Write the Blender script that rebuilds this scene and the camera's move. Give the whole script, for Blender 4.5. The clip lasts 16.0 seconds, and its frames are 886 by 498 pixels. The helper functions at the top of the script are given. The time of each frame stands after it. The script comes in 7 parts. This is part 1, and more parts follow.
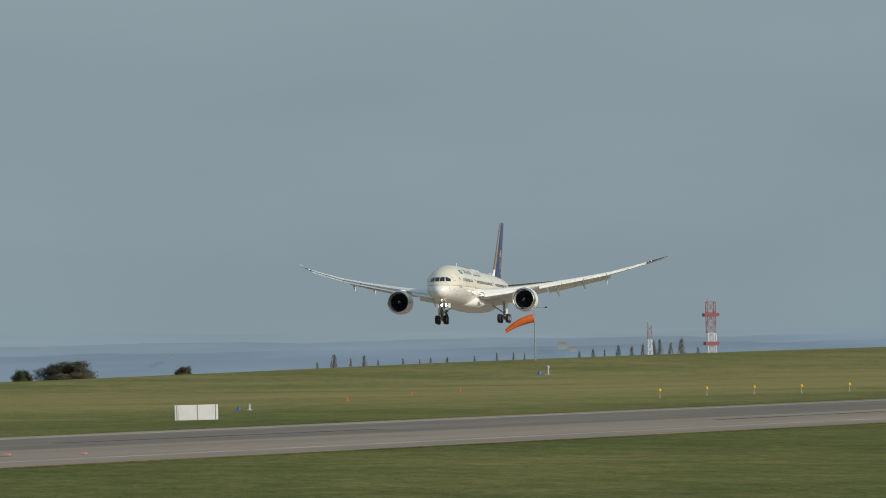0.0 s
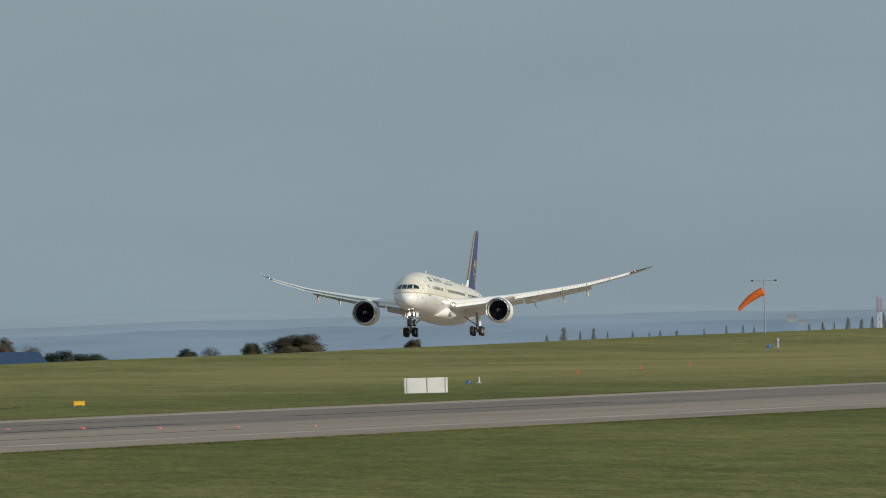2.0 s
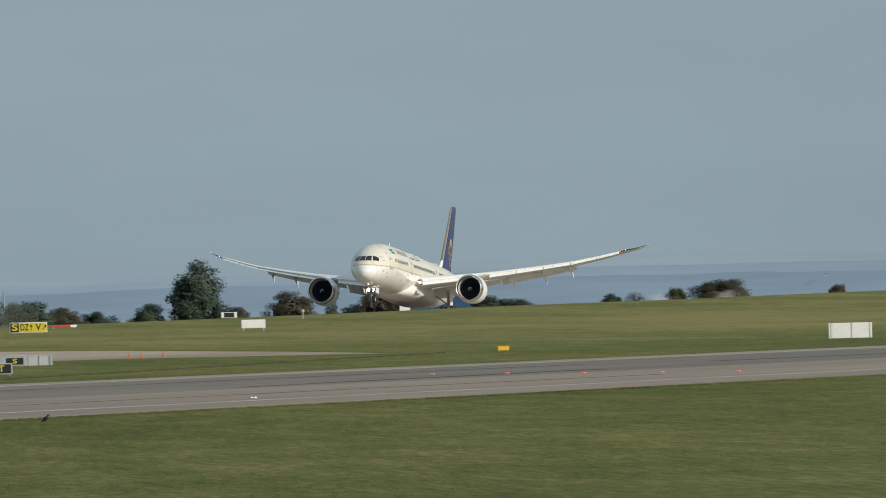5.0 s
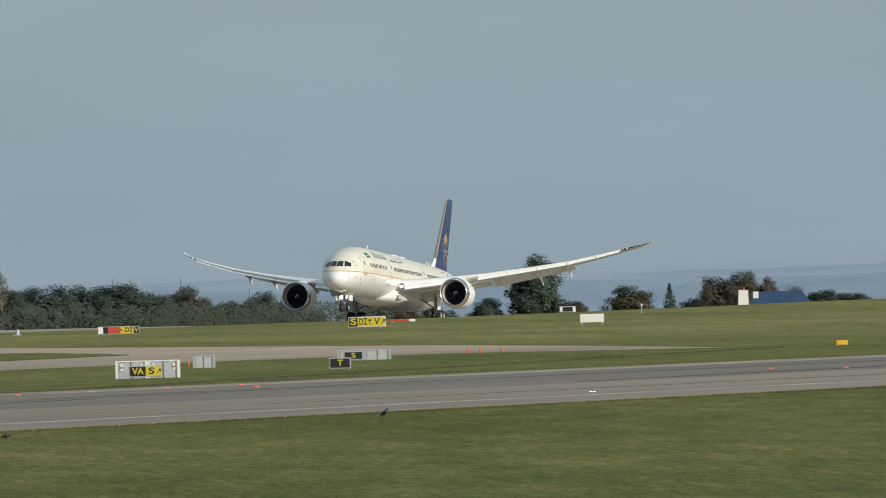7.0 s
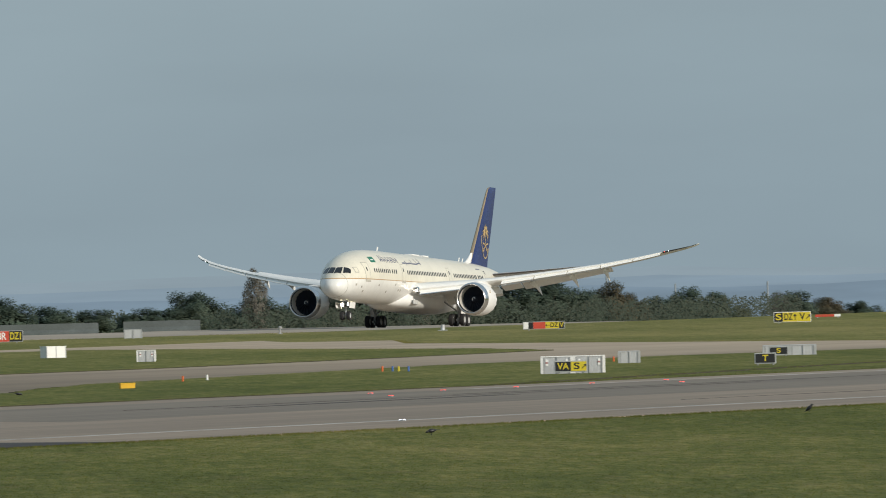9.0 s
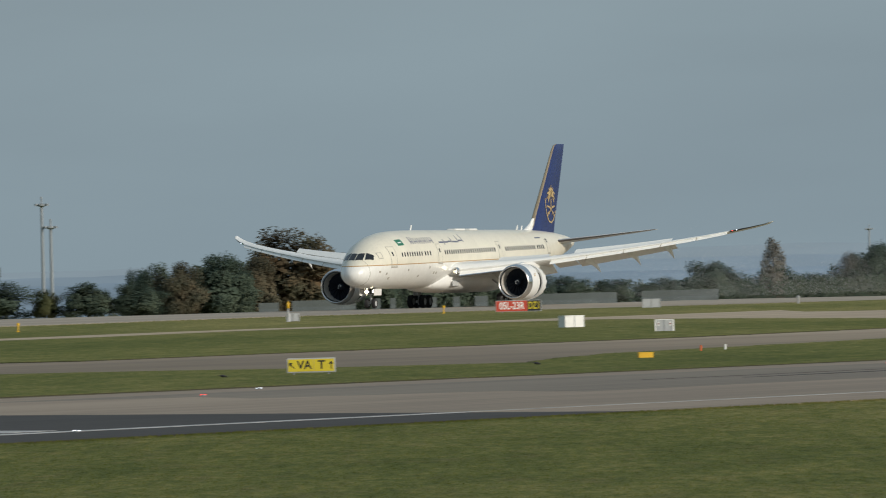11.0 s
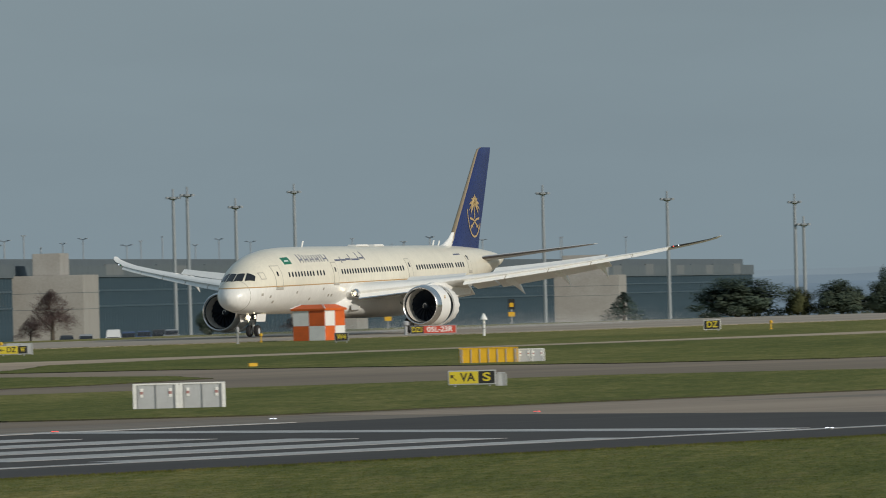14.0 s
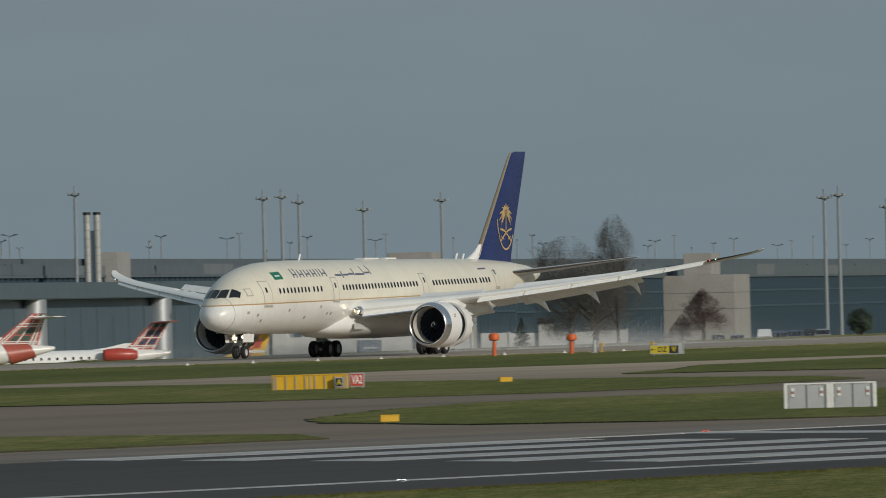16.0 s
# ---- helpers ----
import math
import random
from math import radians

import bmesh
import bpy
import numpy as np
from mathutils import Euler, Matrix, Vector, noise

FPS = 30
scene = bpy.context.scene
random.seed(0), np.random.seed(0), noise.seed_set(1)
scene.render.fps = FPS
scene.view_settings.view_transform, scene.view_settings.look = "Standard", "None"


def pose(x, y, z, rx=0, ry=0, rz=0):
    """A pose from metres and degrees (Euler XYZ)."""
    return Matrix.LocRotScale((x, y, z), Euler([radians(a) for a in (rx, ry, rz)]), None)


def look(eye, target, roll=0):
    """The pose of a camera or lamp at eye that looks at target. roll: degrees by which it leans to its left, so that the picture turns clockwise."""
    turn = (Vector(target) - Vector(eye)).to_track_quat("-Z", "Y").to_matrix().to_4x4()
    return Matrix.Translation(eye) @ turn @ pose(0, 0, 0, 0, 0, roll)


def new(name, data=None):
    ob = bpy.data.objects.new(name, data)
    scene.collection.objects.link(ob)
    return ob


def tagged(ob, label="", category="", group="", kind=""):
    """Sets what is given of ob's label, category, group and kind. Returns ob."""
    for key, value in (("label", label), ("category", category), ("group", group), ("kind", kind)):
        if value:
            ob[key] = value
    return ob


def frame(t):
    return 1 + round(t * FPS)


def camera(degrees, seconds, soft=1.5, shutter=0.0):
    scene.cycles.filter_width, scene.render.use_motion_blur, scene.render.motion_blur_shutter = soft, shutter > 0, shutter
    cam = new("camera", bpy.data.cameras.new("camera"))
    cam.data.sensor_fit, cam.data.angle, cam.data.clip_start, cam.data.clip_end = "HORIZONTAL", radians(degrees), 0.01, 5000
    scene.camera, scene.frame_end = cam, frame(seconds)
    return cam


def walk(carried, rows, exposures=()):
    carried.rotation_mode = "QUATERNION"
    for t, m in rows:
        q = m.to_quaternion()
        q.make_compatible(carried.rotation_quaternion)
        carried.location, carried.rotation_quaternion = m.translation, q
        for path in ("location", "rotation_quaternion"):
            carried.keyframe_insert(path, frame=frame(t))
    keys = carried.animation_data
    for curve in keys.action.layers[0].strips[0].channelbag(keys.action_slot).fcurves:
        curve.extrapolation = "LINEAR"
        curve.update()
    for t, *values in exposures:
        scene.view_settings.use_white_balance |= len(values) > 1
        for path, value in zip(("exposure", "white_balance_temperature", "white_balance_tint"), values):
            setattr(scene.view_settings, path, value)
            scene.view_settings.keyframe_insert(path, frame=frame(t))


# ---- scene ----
cam = camera(3.2077, 16.0, soft=1.0, shutter=0.18)
EYE = Vector((0.0, 0.0, 3.5))
LEAN = pose(0, 0, 0, 0, 0, -70.5868) @ pose(0, 0, 0, 0, 1.5011, 0)  # the tripod stands a little out of level
PAN = [  # seconds, pan to the left and tilt up in degrees
    (0, -6.0468, 0.5247), (0.5, -5.9625, 0.5209), (1, -5.8403, 0.5028), (1.5, -5.4924, 0.4870), (2, -5.2155, 0.4268),
    (2.5, -5.0094, 0.3708), (3, -4.7999, 0.3702), (3.5, -4.5582, 0.3682), (4, -4.2606, 0.2491), (4.2, -4.1541, 0.2409),
    (6.3, -2.8538, 0.2022), (6.5, -2.7388, 0.2029), (7, -2.4530, 0.2064), (7.5, -2.1731, 0.2133), (8, -1.7858, 0.2051),
    (8.2, -1.5944, 0.2032), (10.3, 0.0553, 0.1928), (10.5, 0.2342, 0.1923), (11, 0.9631, 0.0774), (11.3, 1.3326, 0.0848),
    (11.5, 1.5264, 0.0783), (12, 1.8977, 0.0726), (12.5, 2.2318, 0.0754), (13, 2.6198, 0.0692), (13.5, 3.0976, 0.0641),
    (14, 3.6893, 0.0669), (14.5, 4.2475, 0.0624), (15, 4.8188, 0.0649), (15.5, 5.4153, 0.0615), (16, 6.0468, 0.0652),
]
EXPOSURES = [(0.0, 0.20), (2.0, 0.23), (4.0, 0.31), (8.2, 0.41), (10.3, 0.17), (11.0, 0.15), (12.5, 0.35), (13.5, 0.08), (14.5, -0.08), (16.0, -0.28)]
walk(cam, [(t, Matrix.Translation(EYE) @ LEAN @ pose(0, 0, 0, 0, 0, p) @ pose(0, 0, 0, 90 + q)) for t, p, q in PAN], EXPOSURES)

# ---- sky and sun ----
SUN_TURN, SUN_UP = 250.0, 20.0  # degrees from +x, anticlockwise; height
world = bpy.data.worlds.new("sky")
scene.world = world
world.use_nodes = True
wn = world.node_tree
bg = wn.nodes["Background"]
sky = wn.nodes.new("ShaderNodeTexSky")
sky.sky_type = "NISHITA"
sky.sun_disc = False
sky.sun_elevation = radians(SUN_UP)
sky.sun_rotation = radians(90.0 - SUN_TURN)
sky.air_density, sky.dust_density, sky.ozone_density = 1.0, 2.0, 2.0
# thin high cloud over the clear sky, thicker in streaks
tcw, mpw = wn.nodes.new("ShaderNodeTexCoord"), wn.nodes.new("ShaderNodeMapping")
mpw.inputs["Scale"].default_value = (9, 9, 40)
nzw, rpw = wn.nodes.new("ShaderNodeTexNoise"), wn.nodes.new("ShaderNodeValToRGB")
nzw.inputs["Scale"].default_value, nzw.inputs["Detail"].default_value = 2.2, 6
rpw.color_ramp.elements[0].position, rpw.color_ramp.elements[1].position = 0.3, 0.75
rpw.color_ramp.elements[0].color = (2.50, 3.31, 3.84, 1)
rpw.color_ramp.elements[1].color = (2.18, 2.88, 3.38, 1)
mxw = wn.nodes.new("ShaderNodeMix")
mxw.data_type = "RGBA"
mxw.inputs[0].default_value = 0.8
wn.links.new(tcw.outputs["Generated"], mpw.inputs[0]); wn.links.new(mpw.outputs[0], nzw.inputs["Vector"])
wn.links.new(nzw.outputs[0], rpw.inputs[0])
wn.links.new(sky.outputs[0], mxw.inputs[6]); wn.links.new(rpw.outputs[0], mxw.inputs[7])
wn.links.new(mxw.outputs[2], bg.inputs[0])
bg.inputs[1].default_value = 0.1
sun = new("sun", bpy.data.lights.new("sun", "SUN"))
sun.data.energy, sun.data.angle, sun.data.color = 2.7, radians(0.6), (1.0, 0.92, 0.80)
sun.matrix_basis = look((math.cos(radians(SUN_TURN)) * 500, math.sin(radians(SUN_TURN)) * 500, math.tan(radians(SUN_UP)) * 500), (0, 0, 0))

# ---- small builders ----
def mesh_of(bm, name, mats, smooth=True, angle=35):
    me = bpy.data.meshes.new(name)
    bm.normal_update()
    bm.to_mesh(me)
    bm.free()
    for m in mats if isinstance(mats, (list, tuple)) else [mats]:
        me.materials.append(m)
    if smooth:
        me.shade_smooth()
        me.set_sharp_from_angle(angle=radians(angle))
    return me


def part(name, bm, material, parent=None, label="", smooth=True, angle=35):
    """One mesh object under a thing or under a part."""
    ob = new(name, mesh_of(bm, name, material, smooth, angle))
    ob.parent = parent
    if label:
        ob["label"] = label
    return ob


def shared(name, me, m, parent=None):
    """An object on a mesh that others use too."""
    ob = new(name, me)
    ob.parent = parent
    ob.matrix_basis = m
    return ob


def empty(name, m=None, **tags):
    ob = new(name)
    if m is not None:
        ob.matrix_basis = m
    return tagged(ob, **tags)


def box(bm, x0, x1, y0, y1, z0, z1, bevel=0.0, m=None, mi=0):
    r = bmesh.ops.create_cube(bm, size=1)
    vs = r["verts"]
    for v in vs:
        v.co = Vector((x0 + (v.co.x + .5) * (x1 - x0), y0 + (v.co.y + .5) * (y1 - y0), z0 + (v.co.z + .5) * (z1 - z0)))
    fs = {f for v in vs for f in v.link_faces}
    for f in fs:
        f.material_index = mi
    if bevel:
        es = list({e for v in vs for e in v.link_edges})
        r = bmesh.ops.bevel(bm, geom=es, offset=bevel, segments=2, affect="EDGES", clamp_overlap=True)
        vs = list({v for f in r["faces"] for v in f.verts} | {v for v in vs if v.is_valid})
        for f in r["faces"]:
            f.material_index = mi
    if m is not None:
        for v in vs:
            v.co = m @ v.co
    return vs


def rings(bm, loops, cap=True, mi=0, closed=False):
    """Skin between loops of points, each a closed ring."""
    vv = [[bm.verts.new(p) for p in lp] for lp in loops]
    n = len(vv[0])
    pairs = list(zip(vv, vv[1:]))
    if closed:
        pairs.append((vv[-1], vv[0]))
    for a, b in pairs:
        for i in range(n):
            f = bm.faces.new((a[i], a[(i + 1) % n], b[(i + 1) % n], b[i]))
            f.material_index = mi
    if cap and not closed:
        for lp, flip in ((vv[0], True), (vv[-1], False)):
            f = bm.faces.new(list(reversed(lp)) if flip else lp)
            f.material_index = mi
    return vv


def tube(bm, a, b, ra, rb=None, n=12, mi=0, cap=True):
    """A round bar from a to b."""
    a, b = Vector(a), Vector(b)
    rb = ra if rb is None else rb
    q = (b - a).to_track_quat("Z", "Y")
    lp = [[p + q @ Vector((r * math.cos(2 * math.pi * i / n), r * math.sin(2 * math.pi * i / n), 0)) for i in range(n)] for p, r in ((a, ra), (b, rb))]
    rings(bm, lp, cap, mi)


def turned(bm, profile, axis="x", n=32, mi=0, closed=False, cap=False):
    """A body of revolution from (along, radius) pairs."""
    lp = []
    for a, r in profile:
        ring = []
        for i in range(n):
            c, s = r * math.cos(2 * math.pi * i / n), r * math.sin(2 * math.pi * i / n)
            ring.append((a, c, s) if axis == "x" else (c, a, s) if axis == "y" else (c, s, a))
        lp.append(ring)
    rings(bm, lp, cap, mi, closed)


def nm():
    return bmesh.new()


def loose_triangles(name, v, material):
    """A mesh of separate triangles from an array (count, 3, 3)."""
    me = bpy.data.meshes.new(name)
    n = len(v)
    me.vertices.add(3 * n)
    me.vertices.foreach_set("co", np.ascontiguousarray(v, dtype=np.float32).ravel())
    me.loops.add(3 * n)
    me.loops.foreach_set("vertex_index", np.arange(3 * n, dtype=np.int32))
    me.polygons.add(n)
    me.polygons.foreach_set("loop_start", np.arange(0, 3 * n, 3, dtype=np.int32))
    me.update(calc_edges=True)
    me.materials.append(material)
    return me


# ---- materials ----
def node_material(name):
    m = bpy.data.materials.new(name)
    m.use_nodes = True
    nt = m.node_tree
    return m, nt, nt.nodes["Principled BSDF"]


def surface(name, color, rough=0.6, metal=0.0, vary=0.12, scale=3.0, bump=0.0, bump_scale=40.0, fine=0.5, coat=0.0, island=0.0, dirt=None):
    """Paint, metal or stone: base colour that wanders at two scales, roughness that follows, fine relief."""
    m, nt, b = node_material(name)
    N, L = nt.nodes.new, nt.links.new
    tc = N("ShaderNodeTexCoord")
    n1, n2 = N("ShaderNodeTexNoise"), N("ShaderNodeTexNoise")
    n1.inputs["Scale"].default_value, n2.inputs["Scale"].default_value = scale, scale * 11
    n1.inputs["Detail"].default_value, n2.inputs["Detail"].default_value = 5, 4
    for n in (n1, n2):
        L(tc.outputs["Object"], n.inputs["Vector"])
    mx = N("ShaderNodeMix")
    mx.inputs[0].default_value = fine
    L(n1.outputs[0], mx.inputs[2]); L(n2.outputs[0], mx.inputs[3])
    src = mx.outputs[0]
    if island:
        info = N("ShaderNodeObjectInfo")
        ad = N("ShaderNodeMath"); ad.operation = "MULTIPLY_ADD"
        ad.inputs[1].default_value, ad.inputs[2].default_value = island, -island / 2
        L(info.outputs["Random"], ad.inputs[0])
        ad2 = N("ShaderNodeMath")
        L(src, ad2.inputs[0]); L(ad.outputs[0], ad2.inputs[1])
        src = ad2.outputs[0]
    cr = N("ShaderNodeValToRGB")
    c = Vector(color)
    d = Vector(dirt) if dirt else c * (1 - 1.6 * vary)
    cr.color_ramp.elements[0].position, cr.color_ramp.elements[1].position = 0.3, 0.7
    cr.color_ramp.elements[0].color = (*[max(0, v) for v in d], 1)
    cr.color_ramp.elements[1].color = (*[min(1, v) for v in c * (1 + vary)], 1)
    L(src, cr.inputs[0]); L(cr.outputs[0], b.inputs["Base Color"])
    b.inputs["Metallic"].default_value = metal
    mr = N("ShaderNodeMapRange")
    mr.inputs["To Min"].default_value, mr.inputs["To Max"].default_value = max(0.03, rough - 0.12), min(1, rough + 0.12)
    L(n2.outputs[0], mr.inputs[0]); L(mr.outputs[0], b.inputs["Roughness"])
    if coat:
        b.inputs["Coat Weight"].default_value = coat
    if bump:
        n3, bp = N("ShaderNodeTexNoise"), N("ShaderNodeBump")
        n3.inputs["Scale"].default_value, n3.inputs["Detail"].default_value = bump_scale, 6
        L(tc.outputs["Object"], n3.inputs["Vector"])
        bp.inputs["Strength"].default_value, bp.inputs["Distance"].default_value = bump, 0.02
        L(n3.outputs[0], bp.inputs["Height"]); L(bp.outputs[0], b.inputs["Normal"])
    return m


def glowing(name, color, strength, base=(0.6, 0.6, 0.6)):
    m, nt, b = node_material(name)
    b.inputs["Base Color"].default_value = (*base, 1)
    b.inputs["Emission Color"].default_value = (*color, 1)
    b.inputs["Emission Strength"].default_value = strength
    return m

# ---- materials of the ground ----
def grass_material(name, relief):
    m, nt, b = node_material(name)
    N, L = nt.nodes.new, nt.links.new
    tc = N("ShaderNodeTexCoord")
    big, mid, fine = N("ShaderNodeTexNoise"), N("ShaderNodeTexNoise"), N("ShaderNodeTexNoise")
    mp = N("ShaderNodeMapping")
    mp.inputs["Scale"].default_value = (0.13, 1, 1)
    vr = N("ShaderNodeVectorRotate")  # the sward lies obliquely across the strip
    vr.rotation_type = "Z_AXIS"
    vr.inputs["Angle"].default_value = radians(-20)
    L(tc.outputs["Object"], vr.inputs["Vector"]); L(vr.outputs[0], mp.inputs[0])
    for n, s, d in ((big, 0.06, 4), (mid, 0.55, 5), (fine, 3.2, 6)):
        n.inputs["Scale"].default_value, n.inputs["Detail"].default_value = s, d
        L(mp.outputs[0], n.inputs["Vector"])
    a, c = N("ShaderNodeMix"), N("ShaderNodeMix")
    a.inputs[0].default_value, c.inputs[0].default_value = 0.55, 0.42
    L(big.outputs[0], a.inputs[2]); L(mid.outputs[0], a.inputs[3])
    L(a.outputs[0], c.inputs[2]); L(fine.outputs[0], c.inputs[3])
    for n in (mid, fine):
        n.inputs["Roughness"].default_value = .62
    r = N("ShaderNodeValToRGB")
    e = r.color_ramp.elements
    e[0].position, e[0].color = 0.36, (0.066, 0.086, 0.012, 1)
    e[1].position, e[1].color = 0.64, (0.300, 0.252, 0.088, 1)
    k = e.new(0.48); k.color = (0.133, 0.141, 0.031, 1)
    # drier sward between the runways
    sx, dry, wet, ad = N("ShaderNodeSeparateXYZ"), N("ShaderNodeMapRange"), N("ShaderNodeMapRange"), N("ShaderNodeMath")
    for q, y0, y1, k0, k1 in ((dry, 186, 235, -.02, .12), (wet, 290, 450, 0, -.095)):
        q.inputs["From Min"].default_value, q.inputs["From Max"].default_value = y0, y1
        q.inputs["To Min"].default_value, q.inputs["To Max"].default_value = k0, k1
        L(sx.outputs[1], q.inputs[0])
    L(tc.outputs["Object"], sx.inputs[0])
    L(dry.outputs[0], ad.inputs[0]); L(wet.outputs[0], ad.inputs[1])
    # fresher, darker green towards the near end
    gx, gy, mu, ad3 = N("ShaderNodeMapRange"), N("ShaderNodeMapRange"), N("ShaderNodeMath"), N("ShaderNodeMath")
    for q, lo, hi, k0, k1, axis in ((gx, 850, 1250, -.13, 0, 0), (gy, 186, 230, 0.12, 1, 1)):
        q.inputs["From Min"].default_value, q.inputs["From Max"].default_value = lo, hi
        q.inputs["To Min"].default_value, q.inputs["To Max"].default_value = k0, k1
        L(sx.outputs[axis], q.inputs[0])
    mu.operation = "MULTIPLY"
    L(gx.outputs[0], mu.inputs[0]); L(gy.outputs[0], mu.inputs[1])
    L(ad.outputs[0], ad3.inputs[0]); L(mu.outputs[0], ad3.inputs[1])
    ad = ad3
    ad2 = N("ShaderNodeMath")
    L(c.outputs[0], ad2.inputs[0]); L(ad.outputs[0], ad2.inputs[1])
    L(ad2.outputs[0], r.inputs[0])
    # dead thatch in patches
    th, tr, tm = N("ShaderNodeTexNoise"), N("ShaderNodeMapRange"), N("ShaderNodeMix")
    th.inputs["Scale"].default_value, th.inputs["Detail"].default_value, th.inputs["Roughness"].default_value = .9, 7, .68
    tr.inputs["From Min"].default_value, tr.inputs["From Max"].default_value, tr.inputs["To Max"].default_value = .52, .70, .50
    tm.data_type = "RGBA"
    tm.inputs[7].default_value = (.178, .142, .062, 1)
    L(mp.outputs[0], th.inputs["Vector"]); L(th.outputs[0], tr.inputs[0])
    fr, fm = N("ShaderNodeMath"), N("ShaderNodeMath")
    fr.operation, fm.operation = "MULTIPLY_ADD", "MULTIPLY"
    fr.inputs[1].default_value, fr.inputs[2].default_value = 8, 1
    L(mu.outputs[0], fr.inputs[0]); L(fr.outputs[0], fm.inputs[0]); L(tr.outputs[0], fm.inputs[1]); L(fm.outputs[0], tm.inputs[0])
    L(r.outputs[0], tm.inputs[6]); L(tm.outputs[2], b.inputs["Base Color"])
    b.inputs["Roughness"].default_value = 0.95
    b.inputs["Specular IOR Level"].default_value = 0.15
    if relief:
        bp = N("ShaderNodeBump")
        bp.inputs["Strength"].default_value, bp.inputs["Distance"].default_value = 0.7, 0.12
        L(fine.outputs[0], bp.inputs["Height"]); L(bp.outputs[0], b.inputs["Normal"])
    return m


def paving_material(name, color, dirt, near_tone=1.0):
    """Weathered paving; the last argument is the share of brightness kept below x 620, full again from x 900."""
    m, nt, b = node_material(name)
    N, L = nt.nodes.new, nt.links.new
    tc, mp = N("ShaderNodeTexCoord"), N("ShaderNodeMapping")
    mp.inputs["Scale"].default_value = (0.08, 1, 1)  # wear runs along the strip
    L(tc.outputs["Object"], mp.inputs[0])
    n1, n2, n3 = N("ShaderNodeTexNoise"), N("ShaderNodeTexNoise"), N("ShaderNodeTexNoise")
    for n, s, src in ((n1, 0.10, mp), (n2, 0.8, mp), (n3, 5.0, mp)):
        n.inputs["Scale"].default_value, n.inputs["Detail"].default_value = s, 6
        L(src.outputs["Object" if src is tc else 0], n.inputs["Vector"])
    a, c = N("ShaderNodeMix"), N("ShaderNodeMix")
    a.inputs[0].default_value, c.inputs[0].default_value = 0.32, 0.12
    L(n1.outputs[0], a.inputs[2]); L(n2.outputs[0], a.inputs[3])
    L(a.outputs[0], c.inputs[2]); L(n3.outputs[0], c.inputs[3])
    r = N("ShaderNodeValToRGB")
    e = r.color_ramp.elements
    e[0].position, e[0].color = 0.38, (*dirt, 1)
    e[1].position, e[1].color = 0.60, (*color, 1)
    L(c.outputs[0], r.inputs[0])
    sx, mr, mu = N("ShaderNodeSeparateXYZ"), N("ShaderNodeMapRange"), N("ShaderNodeMix")
    mr.inputs["From Min"].default_value, mr.inputs["From Max"].default_value, mr.inputs["To Min"].default_value = 620, 900, near_tone
    mu.data_type, mu.blend_type = "RGBA", "MULTIPLY"
    mu.inputs[0].default_value = 1
    L(tc.outputs["Object"], sx.inputs[0]); L(sx.outputs[0], mr.inputs[0])
    L(r.outputs[0], mu.inputs[6]); L(mr.outputs[0], mu.inputs[7]); L(mu.outputs[2], b.inputs["Base Color"])
    b.inputs["Roughness"].default_value = 0.85
    b.inputs["Specular IOR Level"].default_value = 0.3
    bp = N("ShaderNodeBump")
    bp.inputs["Strength"].default_value, bp.inputs["Distance"].default_value = 0.3, 0.01
    L(n3.outputs[0], bp.inputs["Height"]); L(bp.outputs[0], b.inputs["Normal"])
    return m


GRASS = grass_material("grass", True)
BLADES = grass_material("grass_blades", False)
OLD_ASPHALT = paving_material("old_asphalt", (0.345, 0.275, 0.206), (0.235, 0.188, 0.144))
DARK_ASPHALT = paving_material("dark_old_asphalt", (0.240, 0.202, 0.158), (0.165, 0.138, 0.110))
NEW_ASPHALT = paving_material("new_asphalt", (0.061, 0.055, 0.050), (0.041, 0.036, 0.033))
CONCRETE = paving_material("concrete", (0.325, 0.272, 0.214), (0.205, 0.172, 0.138), .70)
TAXI = paving_material("taxiway_asphalt", (0.500, 0.392, 0.278), (0.360, 0.282, 0.204), .46)
FAR_ASPHALT = paving_material("far_runway_asphalt", (0.400, 0.340, 0.270), (0.290, 0.246, 0.196))
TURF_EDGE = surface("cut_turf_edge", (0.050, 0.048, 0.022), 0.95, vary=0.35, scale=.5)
OLD_LINE = surface("faded_white_paint", (0.40, 0.385, 0.36), 0.75, vary=0.25, scale=0.12, dirt=(0.17, 0.15, 0.125))
LINE = surface("worn_white_paint", (0.47, 0.47, 0.46), 0.7, vary=0.2, scale=0.6, dirt=(0.23, 0.22, 0.21))


def smooth(a, b, v):
    k = min(1.0, max(0.0, (v - a) / (b - a)))
    return k * k * (3 - 2 * k)


def wave(xs, zs, v):
    return float(np.interp(v, xs, zs))


